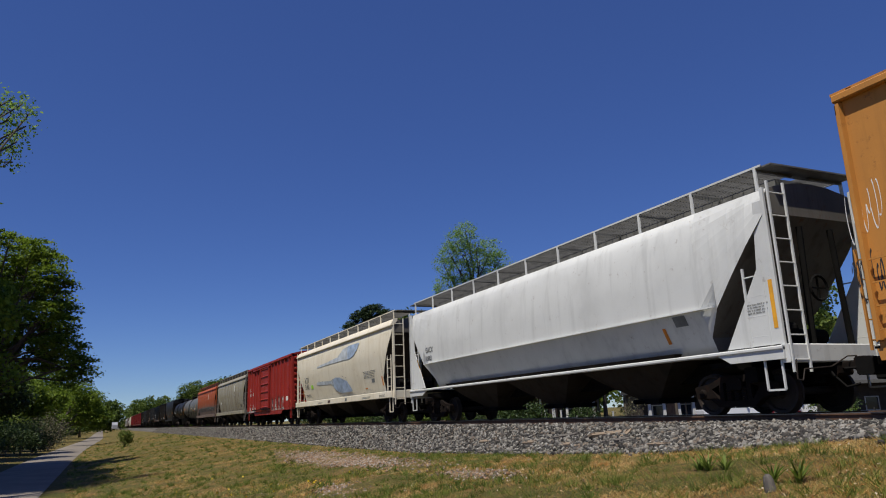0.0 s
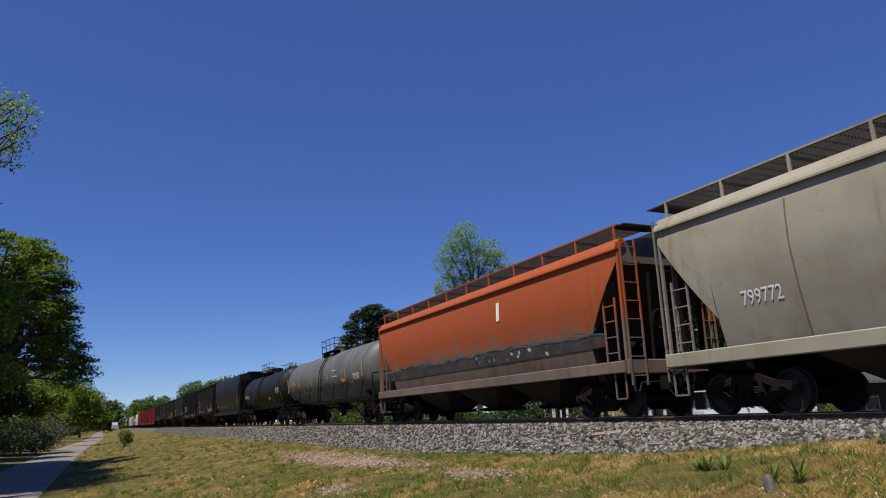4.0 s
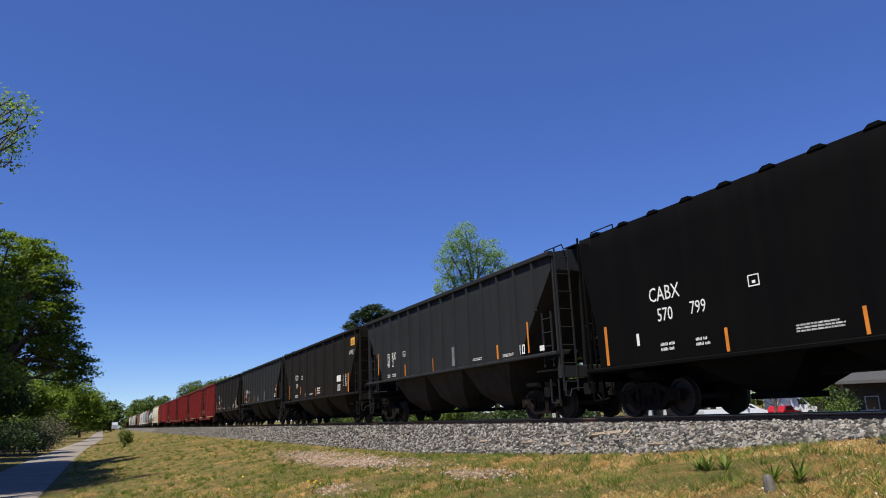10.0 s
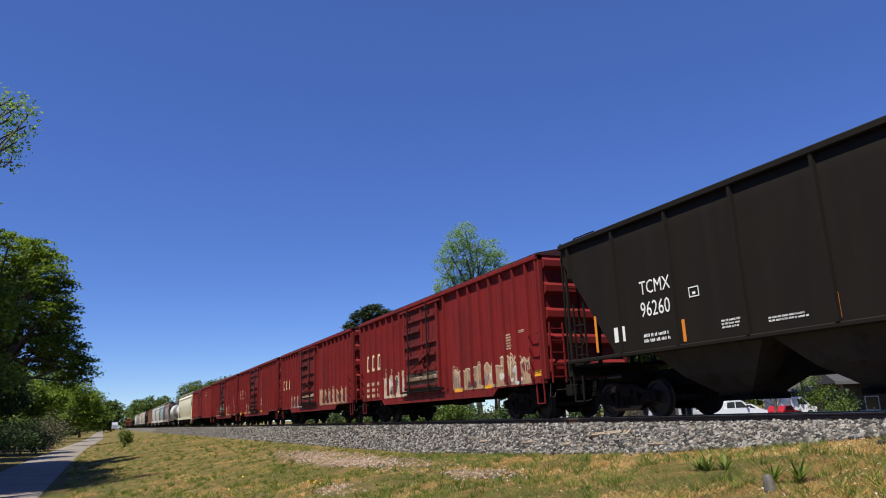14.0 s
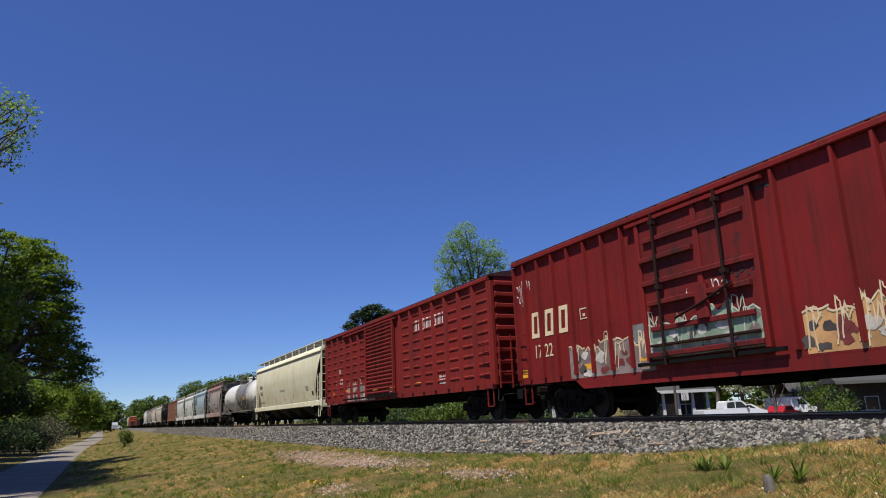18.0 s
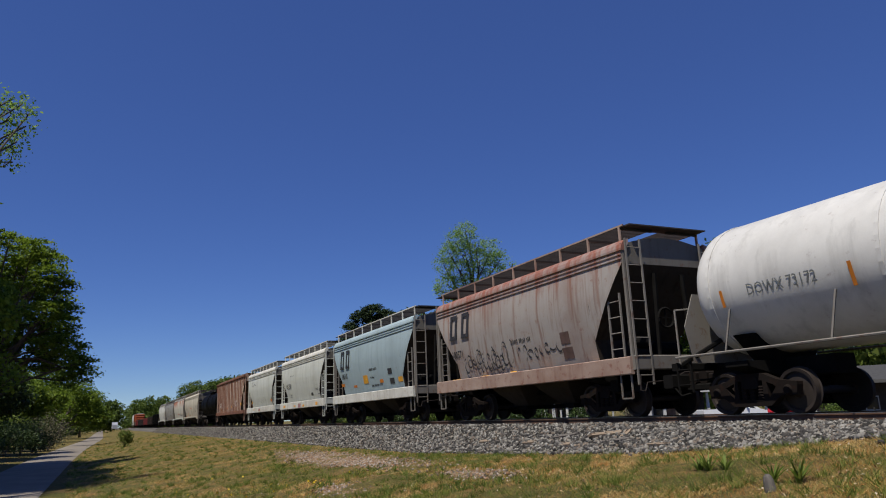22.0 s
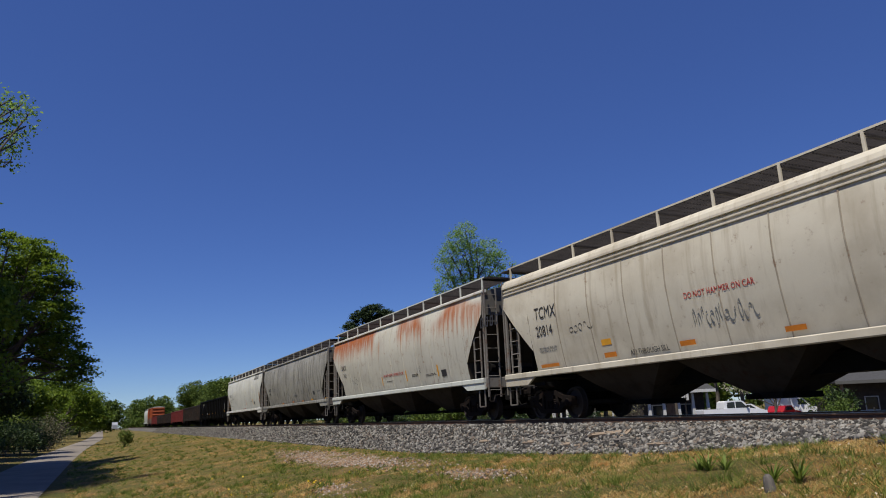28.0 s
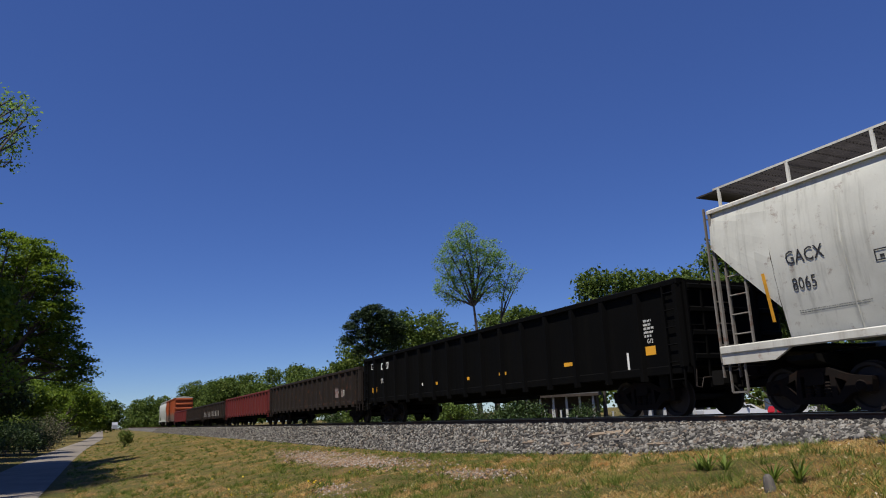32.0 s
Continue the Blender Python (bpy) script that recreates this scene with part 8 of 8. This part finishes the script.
for cx, cy, a, b in PATCH:
    k = int(a * b * 420)
    px.append(cx + rng.normal(0, a * .42, k))
    py.append(cy + rng.normal(0, b * .42, k))
px, py = np.concatenate(px), np.concatenate(py)
py = np.minimum(py, 9.7)
SPOIL = pieces("spilled_stone", [(0.20, 0.14, 0.095), (0.11, 0.09, 0.075), (0.26, 0.19, 0.13), (0.30, 0.26, 0.22), (0.21, 0.12, 0.065)], 0.9)
tagged(part("spilled_gravel", stones("spilled_gravel", px, py, np.array([ground_z(a, b) for a, b in zip(px, py)]) + .005, .02, .055, SPOIL), None), "spilled gravel on bare soil", "gravel", kind="stuff")
# ---------------------------------------------------------------- across the tracks: yard, houses, vehicles
SIDING = plain("pale_siding", (0.10, 0.097, 0.088), 0.8, 0, .12, 1.2, .1, (1, 1, 8))
DARKWALL = plain("shaded_brown_wall", (0.05, 0.038, 0.03), 0.85)
SHINGLE = plain("grey_shingle", (0.05, 0.05, 0.052), 0.9, 0, .25, 5)
TRIM = plain("white_trim", (0.50, 0.50, 0.48), 0.6, 0, .06)
GLASS = plain("dark_window", (0.02, 0.025, 0.03), 0.08, 0, .1, 1, 0, spec=.6)
TYRE = plain("tyre_rubber", (0.02, 0.02, 0.02), 0.85)
RIM = plain("wheel_rim", (0.45, 0.45, 0.45), 0.35, .8)
TAN = plain("tan_brick_post", (0.25, 0.16, 0.11), 0.85)


YARD = -1.7


def turned(name, x, y, z, deg, label, category, group=""):
    e = tagged(empty(name, x, y, z), label, category, group)
    e.rotation_euler.z = radians(deg)
    return e


def porch_house(x, y, deg, w, eave, label, columns, col_mat=TRIM, depth=6.0, rise=1.6, edge=None):
    """A low house: its front runs along local x, its porch faces local -y."""
    e = turned("house", x, y, YARD, deg, label, "house")
    eave += .85
    part("wall", Geo().box(0, w, 1.8, 1.8 + depth, 0, eave), DARKWALL, e)
    part("roof", Geo().prism([(-.5, eave), (-.5, eave + .16), (1.8 + depth / 2, eave + rise), (2.3 + depth, eave + .16), (2.3 + depth, eave)], 0, -.4, w + .4), SHINGLE, e)
    part("fascia", Geo().box(-.4, w + .4, -.54, -.5, eave - .12, eave + .15), edge or TRIM, e)
    part("porch_floor", Geo().box(0, w, -.2, 1.79, 0, .14), SIDING, e)
    for i in range(columns):
        cx = .25 + (w - .5) * i / (columns - 1)
        part("column", Geo().prism([(cx - .17, -.02), (cx + .17, -.02), (cx + .17, .3), (cx - .17, .3)], 2, .14, .5).grid([[(cx - a, .14 - a, z), (cx + a, .14 - a, z), (cx + a, .14 + a, z), (cx - a, .14 + a, z)] for a, z in ((.15, .5), (.1, eave - .12))], True), col_mat, e)
    for cx in (w * .25, w * .7):
        q = part("window", Geo().box(cx - .5, cx + .5, 1.74, 1.79, .8, 1.9), GLASS, e)
        part("window_frame", Geo().box(cx - .58, cx + .58, 1.72, 1.78, 1.9, 1.98).box(cx - .58, cx + .58, 1.72, 1.78, .72, .8).box(cx - .58, cx - .5, 1.72, 1.78, .8, 1.9).box(cx + .5, cx + .58, 1.72, 1.78, .8, 1.9), TRIM, q)
    part("door", Geo().box(w * .47 - .45, w * .47 + .45, 1.73, 1.79, .14, 2.05), TAN, e)
    return e


porch_house(-53.0, 46.0, 64.5, 6.0, 2.25, "low house with a white-columned porch", 5)
porch_house(-42.4, 58.6, 52, 12.0, 2.35, "low house with a grey porch roof", 4, TAN, edge=SIDING)
porch_house(-68.5, 40.6, 50, 9.0, 2.5, "low house with white porch posts", 7, edge=DARKWALL)
gh = turned("house", -63, 78, YARD, 55, "pale house with a grey gable roof", "house")
part("wall", Geo().box(0, 9, 0, 7, 0, 2.7), SIDING, gh)
part("roof", Geo().prism([(-.5, 2.7), (3.5, 5.0), (7.5, 2.7), (7.5, 2.85), (3.5, 5.2), (-.5, 2.85)], 0, -.4, 9.4), SHINGLE, gh)
for cx in (2, 6):
    part("window", Geo().box(cx - .5, cx + .5, -.03, .01, 1, 2.1), GLASS, gh)

yard = Geo().grid([[(x, y, YARD + .03) for y in (41, 50, 66)] for x in (-62, -44, -26)])
tagged(part("yard_pavement", yard, plain("yard_tarmac", (0.07, 0.065, 0.06), .9)), "pale paved yard", "pavement", kind="structure")


def wheel_on(parent, x, y, r=.36):
    w = part("wheel", Geo().lathe([(-.11, .001), (-.11, r * .6), (-.12, r * .92), (-.08, r), (.08, r), (.12, r * .92), (.11, r * .6), (.11, .001)], 1, (x, y, r), 18), TYRE, parent)
    part("rim", Geo().lathe([(-.125, .001), (-.125, r * .55), (.125, r * .55), (.125, .001)], 1, (x, y, r), 14), RIM, w)


def vehicle(name, x, y, deg, label, category, mat, prof, cabin, length, width=1.85, glass=()):
    """Body by its side outline; cabin narrower by its own outline; windows as panes on both flanks."""
    e = turned(name, x, y, YARD + .035, deg, label, category)
    part("body", Geo().prism(prof, 1, -width / 2, width / 2), mat, e)
    part("cabin", Geo().prism(cabin, 1, -width / 2 + .1, width / 2 - .1), mat, e)
    for poly in glass:
        for s in (-1, 1):
            yy = s * (width / 2 - .095)
            part("window", Geo().prism(poly, 1, min(yy, yy + s * .008), max(yy, yy + s * .008)), GLASS, e)
    for wx in (length * .19, length * .80):
        for s in (-1, 1):
            wheel_on(e, wx, s * (width / 2 - .08))
    for s in (-1, 1):
        part("headlight", Geo().box(length - .06, length + .01, s * width * .36 - .14, s * width * .36 + .14, .72, .88), RIM, e)
        part("tail_light", Geo().box(-.01, .04, s * width * .42 - .09, s * width * .42 + .09, .75, 1.0), SAFETY_RED, e)
    part("bumper", Geo().box(length - .02, length + .1, -width / 2 + .05, width / 2 - .05, .4, .6, .02).box(-.1, .02, -width / 2 + .05, width / 2 - .05, .4, .6, .02), RIM, e)
    return e


CARWHITE, CARRED, CARSILVER = plain("white_car_paint", (0.75, 0.76, 0.78), .25, 0, .03, 1, 0), plain("red_car_paint", (0.30, 0.012, 0.02), .25, 0, .05, 1, 0), plain("silver_car_paint", (0.45, 0.46, 0.48), .3, .4, .05, 1, 0)
vehicle("pickup_truck", -48.1, 47.6, 65.5, "white pickup truck with a crew cab", "pickup truck", CARWHITE,
        [(0, .5), (0, 1.32), (.05, 1.36), (1.9, 1.36), (4.1, 1.36), (5.1, 1.24), (5.5, 1.12), (5.62, .85), (5.62, .5)], [(1.85, 1.34), (1.95, 1.92), (2.15, 2.02), (3.3, 2.04), (3.55, 1.98), (4.15, 1.38)], 5.62, 2.0, [[(2.1, 1.4), (2.14, 1.88), (2.8, 1.94), (2.8, 1.4)], [(2.88, 1.4), (2.88, 1.94), (3.4, 1.92), (3.92, 1.4)]])
for ob in [o for o in bpy.data.objects if o.name.startswith("pickup_truck")]:
    part("bed_liner", Geo().box(.08, 1.84, -.88, .88, 1.362, 1.37), TYRE, ob)
    for wx in (5.62 * .19, 5.62 * .80):
        for q in (-1, 1):
            part("wheel_arch", Geo().lathe([(-.02, .40), (-.02, .50), (.02, .50), (.02, .40), (-.02, .40)], 1, (wx, q * 1.0, .38), 20), TYRE, ob)
    part("mirror", Geo().box(3.75, 3.92, -1.16, -1.0, 1.4, 1.62, .03), TYRE, ob)
SUV = ([(0, .4), (0, 1.05), (3.3, 1.1), (4.5, .95), (4.65, .7), (4.65, .4)], [(.05, 1.04), (.35, 1.62), (2.5, 1.66), (3.4, 1.08)], 4.65, 1.85, [[(.45, 1.15), (.6, 1.52), (1.4, 1.55), (1.4, 1.15)], [(1.48, 1.15), (1.48, 1.55), (2.4, 1.55), (2.95, 1.15)]])
vehicle("parked_car", -54.0, 56.8, 50, "white hatchback parked in the yard", "car", CARWHITE, *SUV)
vehicle("parked_car", -47.6, 56.2, 108, "bright red car parked beside the yard", "car", CARRED, [(0, .35), (0, .9), (3.2, .92), (4.2, .8), (4.3, .6), (4.3, .35)], [(.4, .9), (.9, 1.38), (2.3, 1.4), (3.1, .91)], 4.3, 1.75, [[(.85, 1.0), (1.05, 1.3), (1.6, 1.32), (1.6, 1.0)], [(1.66, 1.0), (1.66, 1.32), (2.2, 1.3), (2.6, 1.0)]])
vehicle("parked_van", -58.6, 68.4, 64, "white delivery van in the yard", "van", CARWHITE, [(0, .45), (0, 1.1), (4.2, 1.15), (5.2, 1.0), (5.3, .45)], [(.02, 1.09), (.05, 2.15), (3.5, 2.2), (4.5, 1.13)], 5.3, 1.95, [[(3.0, 1.35), (3.0, 1.95), (3.5, 1.95), (4.05, 1.35)]])

tr = turned("garden_tractor", -34.8, 51.6, YARD, 30, "orange garden tractor by the porch", "tractor")
ORANGEPAINT = plain("orange_machine_paint", (0.62, 0.25, 0.03), .4)
part("hood", Geo().box(.6, 1.7, -.3, .3, .45, .85, .08), ORANGEPAINT, tr)
part("deck", Geo().box(.1, 1.2, -.55, .55, .2, .35, .04), ORANGEPAINT, tr)
part("seat", Geo().box(.0, .4, -.25, .25, .7, .8, .03).box(-.05, .05, -.25, .25, .8, 1.15, .02), TYRE, tr)
for s in (-1, 1):
    wheel_on(tr, .1, s * .48, .28)
    wheel_on(tr, 1.45, s * .42, .2)

sg = turned("speed_sign", -45.1, 43.2, YARD, 64, "white speed limit sign on a steel post", "sign")
part("post", Geo().box(-.04, .04, -.04, .04, 0, 2.95), DARK_STEEL, sg)
part("panel", Geo().box(-.30, .30, -.06, -.04, 2.25, 2.95, .005), TRIM, sg)
lettering(sg, "35", -.22, -.063, 2.32, .32, INK)
bars(sg, -.2, -.062, 2.72, .4, .16, 2, INK, 3)
up = turned("utility_post", -46.6, 43.6, YARD, 20, "brown wooden post in the yard", "post")
part("shaft", Geo().tube((0, 0, 0), (0, 0, 3.6), .13, 9, .11), BARK, up)
for i, (x, y, h) in enumerate(((-52.4, 33.5, 1.75), (-52.1, 34.1, 1.75), (-51.8, 34.7, 1.8), (-51.5, 35.3, 1.75), (-51.0, 36.6, 1.6), (-50.9, 37.0, 1.1), (-50.0, 39.6, 1.6))):
    p = turned("fence_post", x, y, ground_z(x, y) - .03, 12 * i, "short white-painted wooden post", "post")
    part("shaft", Geo().box(-.07, .07, -.07, .07, 0, h, .02), TRIM, p)
    part("cap", Geo().box(-.09, .09, -.09, .09, h, h + .05), TRIM, p)
BLOSSOM = pieces("pale_blossom", [(0.55, 0.50, 0.40), (0.34, 0.34, 0.20), (0.20, 0.26, 0.10), (0.62, 0.56, 0.46)], .7, trans=.4, drift=.8)
tree("small ornamental tree with pale blossom", (-45.3, 53.4, YARD), (-44.8, 53.5, 1.2), [((-45.6, 52.2, 2.3), (1.2, 1.2, .6)), ((-46.6, 50.6, 1.9), (1.3, 1.3, .6)), ((-44.2, 54.4, 2.2), (1.1, 1.1, .6)), ((-48.2, 53.0, 1.6), (1.3, 1.3, .5)), ((-44.8, 53.4, 3.2), (1.4, 1.4, .7))], .16, BLOSSOM, BARK, 3.0, .2, 8, .13, 201, 6)
tree("small leafy green tree in the yard", (-42.2, 55.0, YARD), (-42, 55, .8), [((-42.1, 54.4, .9), (1.2, 1.2, .9)), ((-41.5, 55.6, .4), (1.2, 1.2, .9)), ((-42.0, 54.0, 2.2), (1.1, 1.1, .8)), ((-42.6, 55.8, -.3), (1.2, 1.2, .8))], .14, OAK, BARK, 3.4, .2, 9, .14, 203, 4)
tree("tangled brown-green thicket tree", (-47.4, 39.2, YARD), (-47.3, 39.3, .2), [((-47.6, 38.6, .3), (.8, .8, .8)), ((-47.0, 39.8, .5), (.8, .8, .7)), ((-47.4, 39.2, -.5), (1.0, 1.0, .7))], .08, PALESHRUB, BARK, 3.0, .18, 8, .12, 202, 9)
wb = turned("box_truck", -374, 5.2, -.8, 0, "white box truck far along the line", "truck")
part("box", Geo().box(0, 5, -1.2, 1.2, .8, 3.6, .05), CARWHITE, wb)
part("cab", Geo().box(5.05, 6.6, -1.1, 1.1, .6, 2.4, .08), CARSILVER, wb)
for wx in (.9, 5.7):
    for s in (-1, 1):
        wheel_on(wb, wx, s * 1.0, .42)

# on the bank: broken timber, a stump, tufts of weeds
WOOD = plain("split_pale_timber", (0.23, 0.175, 0.125), .9, 0, .3, 3, .4, (.6, 8, 8))
GREYWOOD = plain("weathered_grey_timber", (0.11, 0.098, 0.088), .95, 0, .35, 3, .5, (6, 6, .8))
rnd = random.Random(17)
for i, (x, y, ln, a, tilt) in enumerate(((-15.2, 10.5, 1.0, 8, 6), (-14.2, 10.45, .7, -18, 14), (-13.6, 10.6, .9, 25, 4), (-13.0, 10.55, .45, 70, 38), (-13.3, 10.2, .6, 5, 3), (-14.6, 10.1, .55, -8, 4), (-13.9, 10.05, .4, 15, 5), (-16.4, 10.2, .5, 0, 3), (-12.7, 10.3, .35, 60, 10), (-11.3, 10.0, .5, 5, 2), (-19.0, 10.3, .5, 10, 2))):
    b = tagged(new("timber_scrap"), "splintered piece of old sleeper timber", "timber", "timber scraps on the ballast")
    b.location, b.rotation_euler = (x, y, bank_z(x, y) + .05), (radians(20), radians(-tilt), radians(a))
    w, h = rnd.uniform(.04, .09), rnd.uniform(.02, .05)
    part("splinter", Geo().prism([(-ln / 2, -w), (ln / 2 - .1, -w * 1.1), (ln / 2, -w * .3), (ln / 2 - .18, w * .2), (ln / 2 - .05, w), (-ln / 2 + .12, w * .8), (-ln / 2 - .05, w * .1)], 2, -h, h), WOOD if i % 4 else GREYWOOD, b)


def weed(x, y, n, h, seed, label="tuft of tall dark green weeds"):
    rnd = random.Random(seed)
    e = tagged(empty("weed", x, y, ground_z(x, y) - .02), label, "plant")
    for i in range(n):
        a, l = rnd.uniform(0, 6.28), h * rnd.uniform(.6, 1.1)
        q = rnd.uniform(.25, 1.0)
        dx, dy = math.cos(a), math.sin(a)
        w = .018
        rows = [[(dx * l * q * t ** 1.6 - dy * w * (1 - t ** 2), dy * l * q * t ** 1.6 + dx * w * (1 - t ** 2), l * t * (1 - .25 * t * q)), (dx * l * q * t ** 1.6 + dy * w * (1 - t ** 2), dy * l * q * t ** 1.6 - dx * w * (1 - t ** 2), l * t * (1 - .25 * t * q))] for t in (0, .35, .7, 1)]
        part("blade", Geo().grid(rows), WEED, e)


WEED = pieces("weed_leaf", [(0.115, 0.170, 0.024), (0.165, 0.220, 0.040), (0.080, 0.125, 0.018)], .6, island=False, trans=.35)
for i, (x, y, n_, h) in enumerate(((-7.3, 7.25, 34, .36), (-7.5, 7.3, 26, .30), (-7.05, 7.3, 24, .28), (-5.85, 6.75, 30, .30), (-5.6, 6.85, 28, .34), (-14.0, 6.5, 9, .2), (-17.5, 6.8, 8, .2))):
    weed(x, y, n_, h, 300 + i)
st = tagged(new("stump"), "weathered grey wooden stake stump", "stump")
st.location = (-5.68, 6.5, ground_z(-5.68, 6.5) - .05)
st.rotation_euler = (radians(-4), radians(-7), radians(25))
part("stake", fixed(mesh_of("stake", Geo().lathe([(0, .001), (0, .058), (.08, .062), (.17, .055), (.21, .044), (.235, .022), (.24, .001)], 2, (0, 0, 0), 9))), GREYWOOD, st)
# ---------------------------------------------------------------- what moves
def motions():
    times_ = [0, 0.5] + list(range(1, 32)) + [31.5, 32]
    for e, u in TRAIN:
        walk(e, [(t, pose(u + run(t), TRACK_Y, 0)) for t in times_])


motions()
